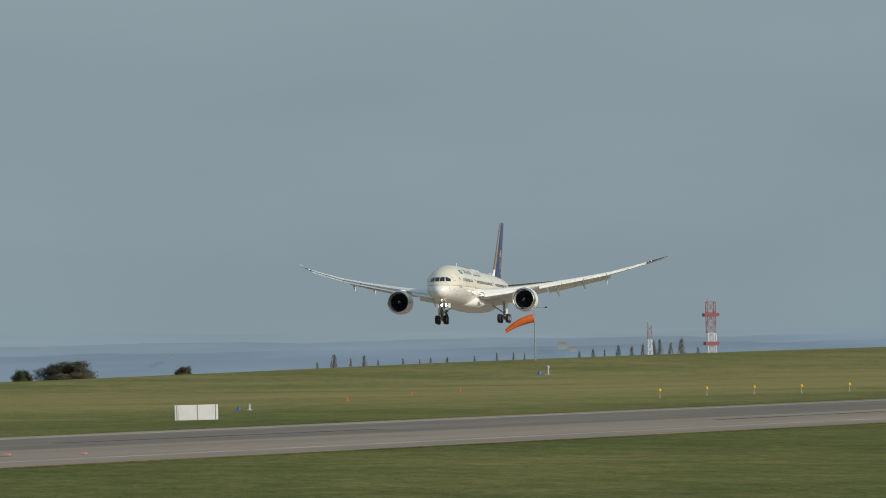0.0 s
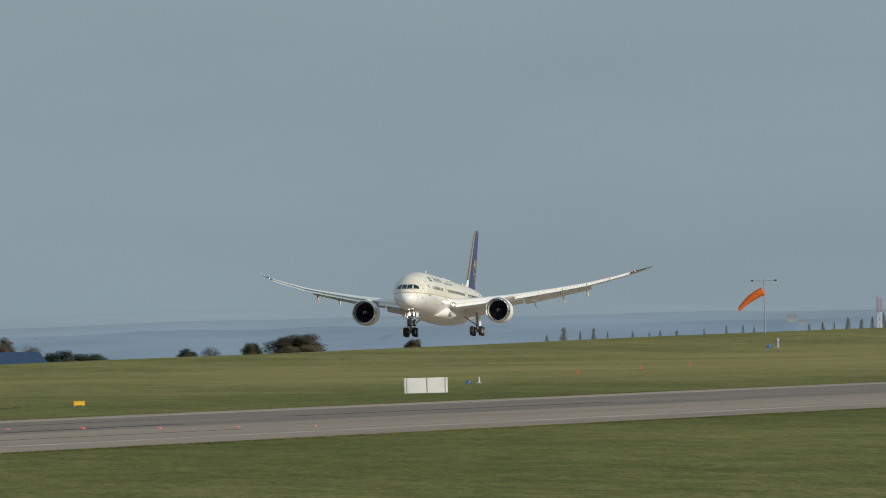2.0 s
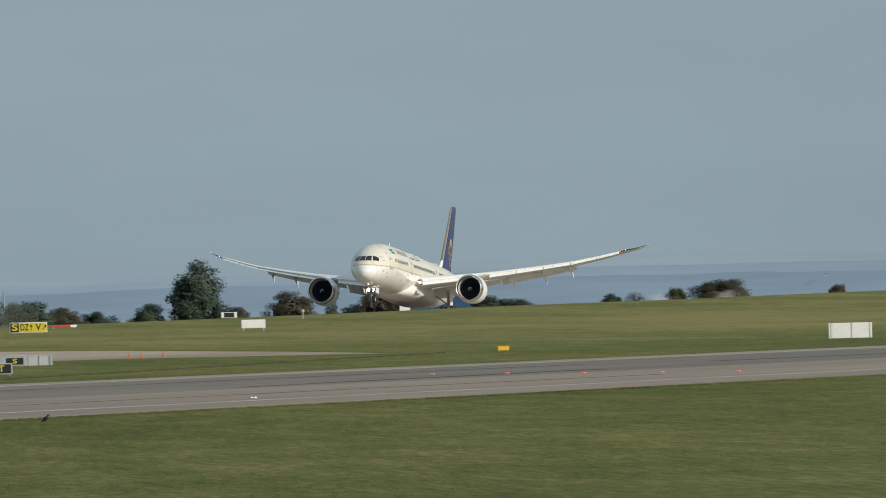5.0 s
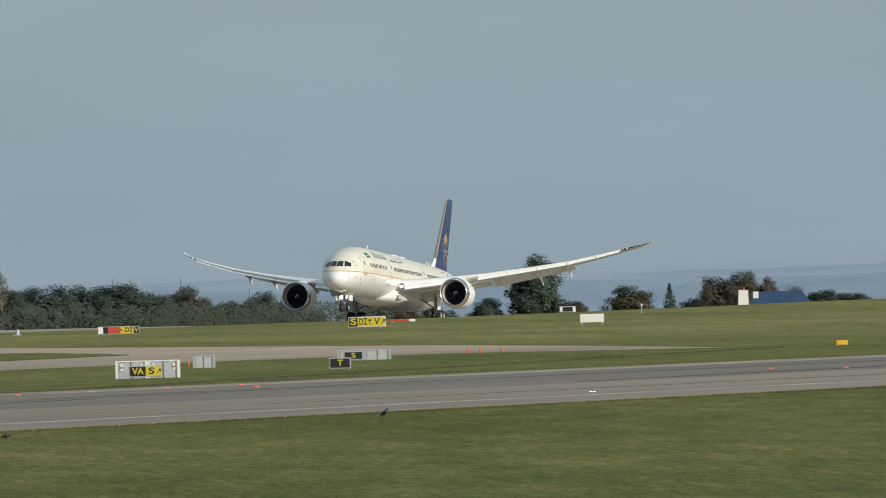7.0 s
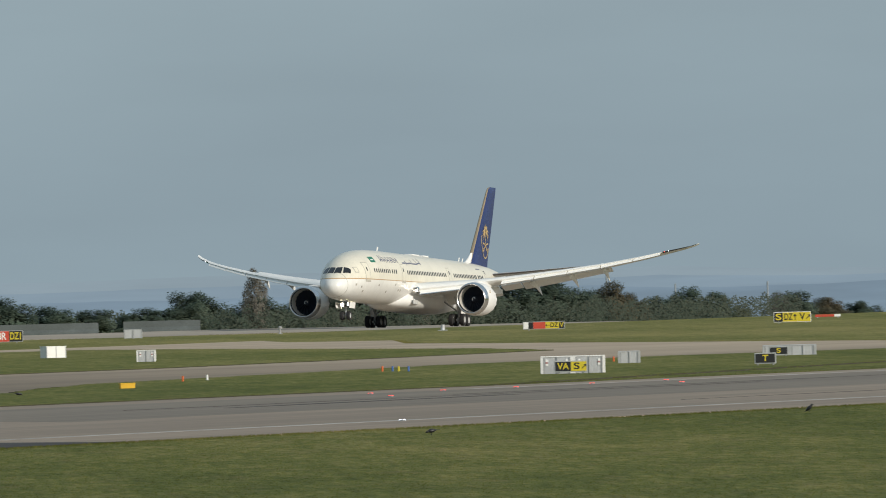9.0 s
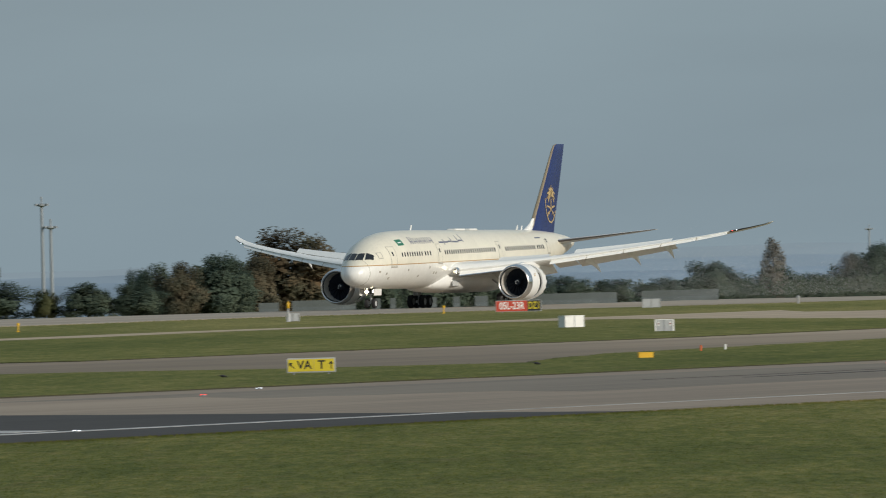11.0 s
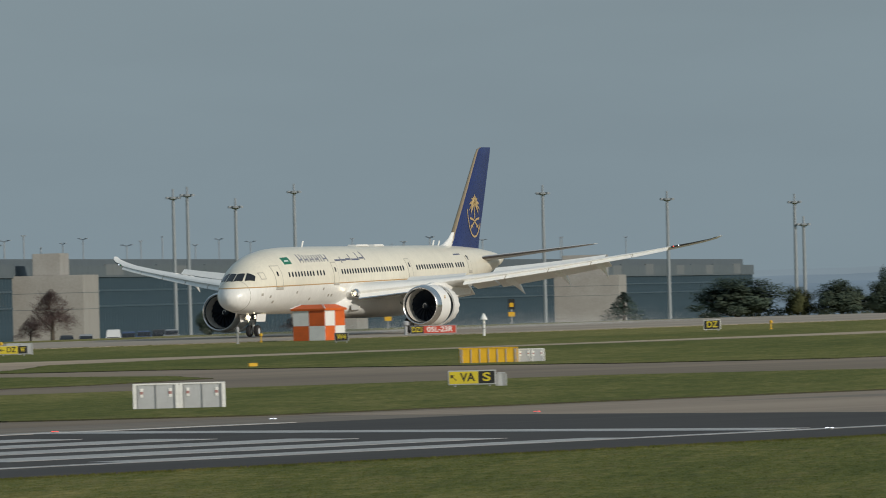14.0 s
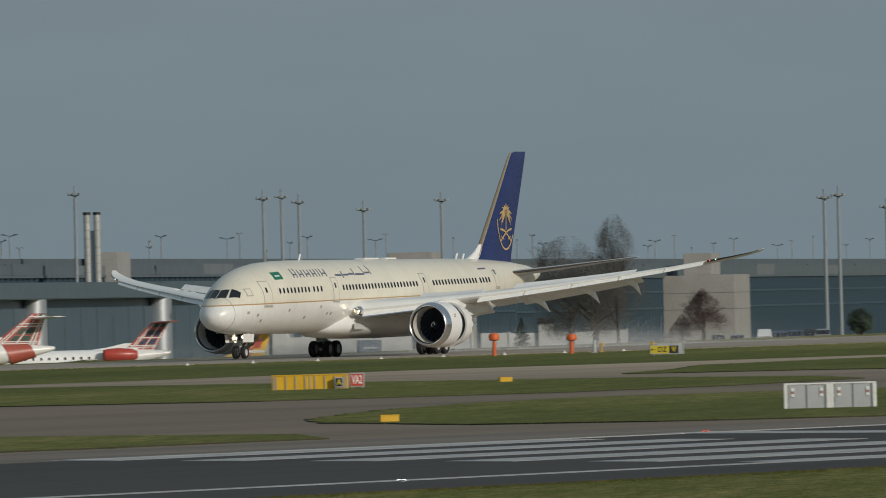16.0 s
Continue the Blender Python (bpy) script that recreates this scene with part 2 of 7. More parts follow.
def lift(x, y):
    """Height of the airfield: level, with a low swell before the far runway and a valley beyond."""
    along = wave((1100, 1200, 1330, 1450, 1540, 1650, 1760, 1880, 2000, 2100, 2600), (-.1, -.1, .1, .4, .4, .12, -.08, -.25, -.2, -.05, 0), x)
    z = along * smooth(380, 520, y) * (1 - smooth(620, 760, y))
    swell = 2.25 * smooth(1380, 2420, x) ** 0.8
    z += swell * smooth(300, 495, y) * (1 - smooth(500, 536, y))
    z -= wave((1450, 1620, 1760, 2000, 2150, 2500), (0, .1, .36, .42, .38, .2), x) * smooth(502, 538, y) * (1 - smooth(600, 690, y))
    # the far runway is crowned: its edges lie lower than its middle line
    z -= wave((1300, 1380, 1480, 1560, 1640, 1735, 1800), (0, .06, .40, .42, .30, .16, 0), x) * smooth(400, 490, y) * (1 - smooth(534, 556, y))
    z += wave((1600, 1680, 1770, 1830, 1900), (0, .32, .32, .22, 0), x) * smooth(566, 590, y) * (1 - smooth(600, 640, y))
    z -= 3.65 * smooth(605, 800, y) + 2.40 * smooth(848, 884, y) + 6.0 * smooth(1150, 1700, y)
    return z


def ground_sheet():
    xs = [-1500, -900, -500, -250, -100] + [0 + 20 * i for i in range(0, 150)] + [3000 + 100 * i for i in range(0, 21)]
    ys = [-1500, -700, -300, -120, -50] + [10 * i for i in range(0, 70)] + [700, 740, 790, 850, 920, 1000, 1100, 1300, 1600, 2000, 2600, 3300, 4200, 5000]
    me = bpy.data.meshes.new("ground")
    vs = [(x, y, lift(x, y)) for y in ys for x in xs]
    n = len(xs)
    fs = [(j * n + i, j * n + i + 1, (j + 1) * n + i + 1, (j + 1) * n + i) for j in range(len(ys) - 1) for i in range(n - 1)]
    me.from_pydata(vs, [], fs)
    me.materials.append(GRASS)
    me.shade_smooth()
    return tagged(new("ground", me), "mown green and straw-coloured airfield grass", "grass", kind="structure")


def strip(name, outline, material, up, label, category="pavement", step=20.0, kind="structure"):
    """A paved area: its outline in the plan, laid on the ground `up` metres higher, with an edge that drops into the grass."""
    bm = nm()
    f = bm.faces.new([bm.verts.new((x, y, 0)) for x, y in outline])
    if f.normal.z < 0:
        bmesh.ops.reverse_faces(bm, faces=[f])
    lo, hi = min(p[0] for p in outline), max(p[0] for p in outline)
    x = math.ceil(lo / step) * step
    while x < hi:
        bmesh.ops.bisect_plane(bm, geom=bm.verts[:] + bm.edges[:] + bm.faces[:], plane_co=(x, 0, 0), plane_no=(1, 0, 0))
        x += step
    lo, hi = min(p[1] for p in outline), max(p[1] for p in outline)
    if hi > 380 and hi - lo > 12:
        y = math.ceil(lo / 10) * 10
        while y < hi:
            bmesh.ops.bisect_plane(bm, geom=bm.verts[:] + bm.edges[:] + bm.faces[:], plane_co=(0, y, 0), plane_no=(0, 1, 0))
            y += 10
    r = bmesh.ops.extrude_face_region(bm, geom=bm.faces[:])
    top = {v for v in r["geom"] if isinstance(v, bmesh.types.BMVert)}
    for v in bm.verts:
        v.co.z = lift(v.co.x, v.co.y) + (up if v in top else up - 0.25)
    bmesh.ops.recalc_face_normals(bm, faces=bm.faces[:])
    return tagged(part(name, bm, material, smooth=False), label, category, kind=kind)


ground = ground_sheet()
# the near runway: shoulders, worn surface, dark resurfaced end
strip("near_runway", [(372.5, 133.3), (2600, 134.5), (2600, 187), (428, 187), (417, 176.5)], OLD_ASPHALT, 0.03, "worn brown-grey asphalt of the near runway", "runway")
strip("near_runway_shoulder", [(-300, 176.5), (417, 176.5), (427.8, 187), (404, 187), (404, 190), (-300, 190)], CONCRETE, 0.026, "pale concrete shoulder beside the dark runway end", "runway")
strip("near_runway_end", [(-300, 133), (372.5, 133.3), (417, 176.5), (-300, 176.5)], NEW_ASPHALT, 0.03, "dark fresh asphalt at the runway's end", "runway")
strip("worn_runway_lane", [(438, 158.2), (470, 158.9), (560, 158.4), (700, 159.3), (900, 158.6), (1900, 159), (1900, 181.8), (446, 181.8), (452, 176), (441, 170), (447, 164)], DARK_ASPHALT, 0.0312, "darker worn lane along the runway", "runway")
strip("edge_line", [(-300, 140.2), (380, 140.5), (380, 141.4), (-300, 141.1)], LINE, 0.036, "white painted line along the runway edge", "runway marking")
strip("edge_line", [(380, 140.6), (1900, 141.3), (1900, 141.9), (380, 141.3)], OLD_LINE, 0.036, "white painted line along the runway edge", "runway marking")
strip("edge_line", [(548, 182.2), (1900, 183.1), (1900, 183.6), (548, 182.8)], OLD_LINE, 0.036, "white painted line along the runway edge", "runway marking")
# the far runway
strip("far_runway", [(-300, 532), (3600, 532), (3600, 592), (-300, 592)], FAR_ASPHALT, 0.05, "pale grey asphalt of the far runway", "runway")
# taxiways beyond it: one paved field with grass islands
strip("taxiway", [(-300, 190.5), (404, 190.5), (404, 187.4), (560, 187.4), (781, 221), (850, 249), (925, 282), (1000, 322), (1088, 367), (1171, 396), (1195, 413), (1252, 435), (1150, 430), (1090, 426), (1000, 411),
                  (940, 403), (880, 403), (850, 406), (790, 396), (600, 398), (-300, 398)], TAXI, 0.02, "pale weathered taxiway asphalt", "taxiway")


ISLANDS = []


def island(outline, label="mown grass island between taxiways"):
    """Grass standing a little higher than the paving, with a ragged edge."""
    ISLANDS.append(outline)
    pts = []
    rnd = random.Random(len(outline) + int(outline[0][0]))
    for (x0, y0), (x1, y1) in zip(outline, outline[1:] + outline[:1]):
        n = max(1, int(math.hypot(x1 - x0, y1 - y0) / 2.5))
        for i in range(n):
            u = i / n
            pts.append((x0 + (x1 - x0) * u + rnd.uniform(-.5, .5), y0 + (y1 - y0) * u + rnd.uniform(-.35, .35)))
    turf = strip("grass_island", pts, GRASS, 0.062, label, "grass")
    # bare soil at the cut edge, its colour darkened for the shade among the stems
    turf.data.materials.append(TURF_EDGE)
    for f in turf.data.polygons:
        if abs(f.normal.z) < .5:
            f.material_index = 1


island([(897, 294), (945, 314), (985, 335), (1056, 370), (1115, 402), (1090, 409), (1054, 407), (1000, 396), (930, 391), (860, 382), (815, 372), (770, 353), (743, 343), (731, 338),
        (728, 326), (704, 300), (686, 283), (684, 272), (720, 274), (780, 276), (842, 284), (890, 291)])
island([(784, 223), (798, 243), (775, 247), (736, 246), (690, 238), (640, 230), (607, 221), (586, 214), (584, 224), (592, 236), (592, 246), (574, 248), (560, 252), (548, 255), (530, 251), (506, 243), (485, 235), (462, 225), (451, 219),
        (432, 205), (428, 197), (430, 189.5), (480, 188), (560, 187), (660, 202), (783, 220.6)])
island([(662, 296), (690, 318), (712, 345), (731, 370), (738, 390), (610, 390), (590, 330), (578, 297), (572, 281), (585, 273), (610, 276), (639, 284)])
island([(423, 216), (410, 200), (394, 191.5), (372, 191.5), (300, 191.5), (300, 216)])


def tufts():
    """Blades of the sward: thick along the edges of the paving, thinner over the strip before the near runway."""
    rng = np.random.RandomState(11)
    spots = []
    # the strip before the near runway, between two bearings
    n = 200000
    b = np.radians(rng.uniform(10.2, 28.8, n))
    edge = 132.7 / np.sin(b)
    r = edge * (1 - .46 * rng.random_sample(n))
    spots.append(np.stack((r * np.cos(b), r * np.sin(b), rng.uniform(.0, .012, n)), 1))

    def along(line, per_metre, tall, inwards):
        for (x0, y0), (x1, y1) in zip(line, line[1:]):
            ln = math.hypot(x1 - x0, y1 - y0)
            m = int(ln * per_metre)
            if not m:
                continue
            u = rng.random_sample(m)
            off = (rng.exponential(.3, m) - .03) * inwards
            nx, ny = -(y1 - y0) / ln, (x1 - x0) / ln
            spots.append(np.stack((x0 + (x1 - x0) * u + nx * off, y0 + (y1 - y0) * u + ny * off, tall * rng.uniform(.45, 1.1, m)), 1))

    along([(250, 133.0), (372, 133.1), (1300, 133.7)], 70, .05, -1)
    along([(560, 187.3), (1500, 187.1)], 18, .09, 1)
    along([(800, 229), (850, 249), (925, 282), (1000, 322), (1088, 367), (1171, 396)], 8, .09, -1)
    along([(900, 531.9), (1700, 531.9)], 11, .10, -1)
    for line in ISLANDS:
        along(line + line[:1], 9, .09, 1 if sum(x0 * y1 - x1 * y0 for (x0, y0), (x1, y1) in zip(line, line[1:] + line[:1])) > 0 else -1)
    p = np.concatenate(spots)
    n = len(p)
    z = np.array([lift(x, y) for x, y in p[:, :2]])
    a = rng.normal(0, .4, n) - radians(38)
    w = rng.uniform(.006, .016, n) * (1 + p[:, 0] / 1500)
    lean = rng.normal(0, .35, (n, 2)) * p[:, 2:3]
    v = np.zeros((n, 3, 3))
    v[:, 0] = np.stack((p[:, 0] - w * np.cos(a), p[:, 1] - w * np.sin(a), z), 1)
    v[:, 1] = np.stack((p[:, 0] + w * np.cos(a), p[:, 1] + w * np.sin(a), z), 1)
    v[:, 2] = np.stack((p[:, 0] + lean[:, 0], p[:, 1] + lean[:, 1], z + .012 + p[:, 2]), 1)
    me = loose_triangles("grass_tufts", v, BLADES)
    nor = rng.normal(0, .08, (n, 3)) + np.array((0, 0, 1.0))
    nor /= np.linalg.norm(nor, axis=1)[:, None]
    me.shade_smooth()
    me.normals_split_custom_set_from_vertices(np.repeat(nor, 3, axis=0).tolist())
    tagged(new("grass_tufts", me), "ragged tufts of grass along the paving edges", "grass", kind="stuff")


tufts()


# tarred seams and cracks in the old surface
def seam(x0, x1, y, wide, drift, seed):
    rnd = random.Random(seed)
    n = max(3, int((x1 - x0) / 9))
    mid = [(x0 + (x1 - x0) * i / n, y + drift * i / n + rnd.uniform(-.12, .12)) for i in range(n + 1)]
    w = [wide * rnd.uniform(.4, 1.3) for _ in mid]
    strip("tarred_seam", [(p, q - v / 2) for (p, q), v in zip(mid, w)] + [(p, q + v / 2) for (p, q), v in reversed(list(zip(mid, w)))], NEW_ASPHALT, 0.039, "dark tarred seam in the worn runway asphalt", "runway seam")


for k, (x0, x1, y, wide, drift) in enumerate(((470, 560, 149.5, .16, 0), (520, 640, 173.6, .24, .6), (480, 548, 171.4, .20, 0), (545, 600, 161.0, .9, 2.0), (640, 690, 168.5, .8, -1.5), (700, 760, 153.5, .7, 1.2), (480, 512, 168.0, .7, 1.0), (850, 930, 176.0, .6, -1.0))):
    seam(x0, x1, y, wide, drift, 60 + k)


def painted(name, x0, x1, y0, y1, skew=0.0, label="white painted runway stripe"):
    strip(name, [(x0 + skew * (y0 - 142), y0), (x1 + skew * (y0 - 142), y0), (x1 + skew * (y1 - 142), y1), (x0 + skew * (y1 - 142), y1)], LINE, 0.037, label, "runway marking")


strip("threshold_line", [(352.5, 142.3), (356.0, 142.3), (391.5, 178.5), (388.0, 178.5)], LINE, 0.037, "white painted threshold line", "runway marking")
for k in range(6):
    painted("threshold_stripe", 314, 342.5, 139.6 + 6.9 * k + (1.6 if k == 0 else 0), 142.9 + 6.9 * k, 1.02)
strip("edge_line", [(404, 176.9), (350, 176.9), (350, 177.6), (404, 177.6)], LINE, 0.042, "white painted line along the runway edge", "runway marking")


# lights let into the paving
def paving_light(x, y, glow, label):
    b = nm()
    turned(b, [(0, .10), (.02, .09), (.035, .06), (.04, .01)], "z", n=14, cap=True)
    lamp = tagged(part("runway_light", b, GEAR_GREY), label, "runway light", "runway lights")
    f = radians(90) + math.atan2(y, x)
    lamp.matrix_basis = pose(x, y, lift(x, y) + .035, 0, 0, math.degrees(f) + 180)
    for s in (-1, 1):
        b = nm()
        box(b, s * .048 - .044, s * .048 + .044, .05, .09, .012, .048, .006)
        part("lens", b, glow, lamp)


GEAR_GREY = surface("cast_light_fitting", (0.25, 0.25, 0.24), 0.5, metal=.5, vary=0.15, scale=6)
RED_GLOW = glowing("red_runway_light", (1.0, 0.06, 0.04), 1.7, (.4, .05, .05))
WHITE_GLOW = glowing("white_runway_light", (0.80, 0.88, 1.0), 1.3, (.8, .8, .8))
for x, y in ((589.9, 166.7), (584.9, 162.3), (575.1, 156.6), (567.1, 151.4), (561.1, 146.9), (531.1, 180.5), (515.3, 174.4), (538.6, 180.3), (547, 180.3), (558.4, 181.1), (567.8, 181.2), (553.7, 176.1), (455, 177), (418, 175.5), (388, 177)):
    paving_light(x, y, RED_GLOW, "red runway light glowing on worn asphalt")
for x, y in ((485, 143), (414, 139.8), (478, 184), (414, 182), (351, 139.8), (291, 139.6)):
    paving_light(x, y, WHITE_GLOW, "white runway edge light on the asphalt")

# ---- the airliner ----
def livery_material():
    """Cream above, white below a gold line, with panel dirt; heights are the airliner's own."""
    m, nt, b = node_material("airliner_paint")
    N, L = nt.nodes.new, nt.links.new
    tc, sp = N("ShaderNodeTexCoord"), N("ShaderNodeSeparateXYZ")
    L(tc.outputs["Object"], sp.inputs[0])
    r = N("ShaderNodeValToRGB")
    mr = N("ShaderNodeMapRange")
    mr.inputs["From Min"].default_value, mr.inputs["From Max"].default_value = 3.0, 6.0
    sl, sm = N("ShaderNodeMath"), N("ShaderNodeMath")
    sl.operation = "MULTIPLY"; sl.inputs[1].default_value = 0.0165  # the line climbs a little towards the tail
    L(sp.outputs["X"], sl.inputs[0]); L(sp.outputs["Z"], sm.inputs[0]); L(sl.outputs[0], sm.inputs[1])
    sh = N("ShaderNodeMath"); sh.inputs[1].default_value = -.40
    L(sm.outputs[0], sh.inputs[0]); L(sh.outputs[0], mr.inputs[0]); L(mr.outputs[0], r.inputs[0])
    r.color_ramp.interpolation = "CONSTANT"
    e = r.color_ramp.elements
    e[0].color, e[0].position = (0.80, 0.80, 0.77, 1), 0
    e[1].color, e[1].position = (0.45, 0.28, 0.10, 1), 0.445
    k = e.new(0.475); k.color = (0.76, 0.72, 0.60, 1)
    n1, n2 = N("ShaderNodeTexNoise"), N("ShaderNodeTexNoise")
    mp = N("ShaderNodeMapping"); mp.inputs["Scale"].default_value = (1, 1, 0.3)
    L(tc.outputs["Object"], mp.inputs[0])
    n1.inputs["Scale"].default_value, n2.inputs["Scale"].default_value = 0.5, 5
    for n in (n1, n2):
        n.inputs["Detail"].default_value = 5
        L(mp.outputs[0], n.inputs["Vector"])
    ad = N("ShaderNodeMath"); L(n1.outputs[0], ad.inputs[0]); L(n2.outputs[0], ad.inputs[1])
    mr2 = N("ShaderNodeMapRange")
    mr2.inputs["From Min"].default_value, mr2.inputs["From Max"].default_value = 0.6, 1.4
    mr2.inputs["To Min"].default_value, mr2.inputs["To Max"].default_value = 0.86, 1.05
    L(ad.outputs[0], mr2.inputs[0])
    mu = N("ShaderNodeMix"); mu.data_type, mu.blend_type = "RGBA", "MULTIPLY"
    mu.inputs[0].default_value = 1
    L(r.outputs[0], mu.inputs[6]); L(mr2.outputs[0], mu.inputs[7]); L(mu.outputs[2], b.inputs["Base Color"])
    b.inputs["Roughness"].default_value = 0.34
    b.inputs["Coat Weight"].default_value = 0.25
    return m


PAINT = livery_material()
WHITE_GLOSS = surface("white_gloss_paint", (0.80, 0.80, 0.78), 0.32, vary=0.05, scale=0.8)
WING_GREY = surface("wing_grey_paint", (0.55, 0.56, 0.56), 0.4, vary=0.07, scale=0.7)
WING_WHITE = surface("wing_white_paint", (0.82, 0.82, 0.79), 0.4, vary=0.06, scale=0.7)
BARE_METAL = surface("polished_lip_metal", (0.78, 0.78, 0.78), 0.22, metal=1.0, vary=0.05, scale=2)
DARK_METAL = surface("dark_metal", (0.05, 0.05, 0.055), 0.5, metal=0.6, vary=0.2, scale=3)
LINER = surface("intake_liner_grey", (0.50, 0.48, 0.44), 0.5, vary=0.08, scale=2)
FAN_DARK = surface("dark_fan_blade", (0.020, 0.026, 0.038), 0.5, vary=0.2, scale=3)
TITAN = surface("burnt_exhaust_metal", (0.22, 0.19, 0.17), 0.4, metal=0.9, vary=0.2, scale=3)
RUBBER = surface("tyre_rubber", (0.022, 0.022, 0.024), 0.85, vary=0.2, scale=5)
GEAR = surface("grey_gear_paint", (0.45, 0.46, 0.47), 0.45, vary=0.15, scale=4)
FIN_BLUE = surface("fin_blue_paint", (0.017, 0.030, 0.125), 0.3, vary=0.10, scale=0.6)
GOLD = surface("gold_paint", (0.50, 0.36, 0.17), 0.4, vary=0.08, scale=2)
BRONZE = surface("bronze_paint", (0.30, 0.24, 0.16), 0.4, vary=0.08, scale=2)
INK = surface("slate_lettering_paint", (0.10, 0.11, 0.17), 0.4, vary=0.05, scale=2)
FLAG_GREEN = surface("flag_green_paint", (0.01, 0.16, 0.09), 0.4, vary=0.05, scale=2)
GLASS_DARK = surface("dark_cabin_glass", (0.018, 0.020, 0.024), 0.08, vary=0.1, scale=4)
DOOR_LINE = surface("door_outline_grey", (0.38, 0.36, 0.31), 0.5, vary=0.05, scale=2)
LAMP_GLOW = glowing("landing_light", (1.0, 0.86, 0.56), 28.0)
NAV_RED = glowing("red_wingtip_light", (1.0, 0.10, 0.06), 2.5, (0.4, 0.05, 0.05))
NAV_GREEN = surface("green_light_lens", (.02, .3, .1), .2)
STROBE = glowing("white_strobe_light", (0.75, 0.85, 1.0), 2.0)

# distance behind the nose, half width, top, bottom
HULL = [(0.0, .06, 3.46, 3.34), (.12, .50, 3.86, 2.95), (.4, .90, 4.18, 2.66), (.9, 1.28, 4.58, 2.42), (1.6, 1.62, 5.02, 2.22), (2.4, 1.92, 5.55, 2.10),
        (3.2, 2.16, 6.06, 2.03), (4.2, 2.42, 6.60, 1.98), (5.4, 2.62, 7.06, 1.96), (7.0, 2.78, 7.44, 1.95), (9.0, 2.86, 7.70, 1.95), (11.5, 2.885, 7.83, 1.95), (14.5, 2.885, 7.88, 1.95),
        (18, 2.885, 7.90, 1.95), (25, 2.885, 7.90, 1.95), (33, 2.885, 7.90, 1.95), (40, 2.885, 7.90, 1.97), (44, 2.83, 7.90, 2.22), (48, 2.60, 7.88, 2.80),
        (52, 2.16, 7.80, 3.62), (56, 1.58, 7.62, 4.60), (59.5, .98, 7.32, 5.45), (61.8, .50, 7.00, 6.05), (62.6, .22, 6.80, 6.35)]


def hull_at(a):
    """Half width, middle height and half height of the hull a metres behind the nose."""
    xs = [h[0] for h in HULL]
    w, t, b = (float(np.interp(a, xs, [h[k] for h in HULL])) for k in (1, 2, 3))
    return w, (t + b) / 2, (t - b) / 2


def hull_point(a, z, side=1, out=0.0):
    """A point on the hull's side at height z, pushed outwards, and its outward normal."""
    w, c, h = hull_at(a)
    s = max(-1, min(1, (z - c) / h))
    k = math.sqrt(max(0, 1 - s * s))
    n = Vector((0, k / w, s / h)).normalized()
    p = Vector((31.4 - a, w * k, z)) + n * out
    return Vector((p.x, side * p.y, p.z)), Vector((0, side * n.y, n.z))


def hull_patch(name, corners, material, parent, side=1, out=0.012, label="", cols=4, rows=4):
    """A panel that follows the hull's side: four corners as (a, z), in order round it."""
    bm = nm()
    g = []
    for j in range(rows + 1):
        v = j / rows
        line = []
        for i in range(cols + 1):
            u = i / cols
            p = [(1 - u) * (1 - v) * corners[0][k] + u * (1 - v) * corners[1][k] + u * v * corners[2][k] + (1 - u) * v * corners[3][k] for k in (0, 1)]
            line.append(p)
        g.append(line)
    lay = []
    for off in (out, out - 0.03):
        lay.append([[bm.verts.new(hull_point(a, z, side, off)[0]) for a, z in line] for line in g])
    for j in range(rows):
        for i in range(cols):
            bm.faces.new((lay[0][j][i], lay[0][j][i + 1], lay[0][j + 1][i + 1], lay[0][j + 1][i]))
    rim = [(0, i) for i in range(cols)] + [(j, cols) for j in range(rows)] + [(rows, i) for i in range(cols, 0, -1)] + [(j, 0) for j in range(rows, 0, -1)]
    for a, b in zip(rim, rim[1:] + rim[:1]):
        bm.faces.new((lay[0][a[0]][a[1]], lay[0][b[0]][b[1]], lay[1][b[0]][b[1]], lay[1][a[0]][a[1]]))
    bmesh.ops.recalc_face_normals(bm, faces=bm.faces[:])
    return part(name, bm, material, parent, label)


def crown_patch(name, corners, material, parent, side, out=.03, n=6):
    """A panel on the hull's upper side: four corners as (distance behind the nose, distance off the middle)."""
    def at(a, w):
        hw, c, h = hull_at(a)
        return Vector((31.4 - a, w, c + h * math.sqrt(max(0, 1 - (w / hw) ** 2))))
    bm = nm()
    lay = []
    for off in (out, out - .05):
        g = []
        for j in range(n + 1):
            row = []
            for i in range(n + 1):
                u, v = i / n, j / n
                a, w = [(1 - u) * (1 - v) * corners[0][k] + u * (1 - v) * corners[1][k] + u * v * corners[2][k] + (1 - u) * v * corners[3][k] for k in (0, 1)]
                p = at(a, w)
                nrm = (at(a + .05, w) - at(a - .05, w)).cross(at(a, w + .03) - at(a, w - .03)).normalized()
                if nrm.z < 0:
                    nrm = -nrm
                p = p + nrm * off
                row.append(bm.verts.new((p.x, side * p.y, p.z)))
            g.append(row)
        lay.append(g)
    for j in range(n):
        for i in range(n):
            bm.faces.new((lay[0][j][i], lay[0][j][i + 1], lay[0][j + 1][i + 1], lay[0][j + 1][i]))
    rim = [(0, i) for i in range(n)] + [(j, n) for j in range(n)] + [(n, i) for i in range(n, 0, -1)] + [(j, 0) for j in range(n, 0, -1)]
    for p, q in zip(rim, rim[1:] + rim[:1]):
        bm.faces.new((lay[0][p[0]][p[1]], lay[0][q[0]][q[1]], lay[1][q[0]][q[1]], lay[1][p[0]][p[1]]))
    bmesh.ops.recalc_face_normals(bm, faces=bm.faces[:])
    return part(name, bm, material, parent)


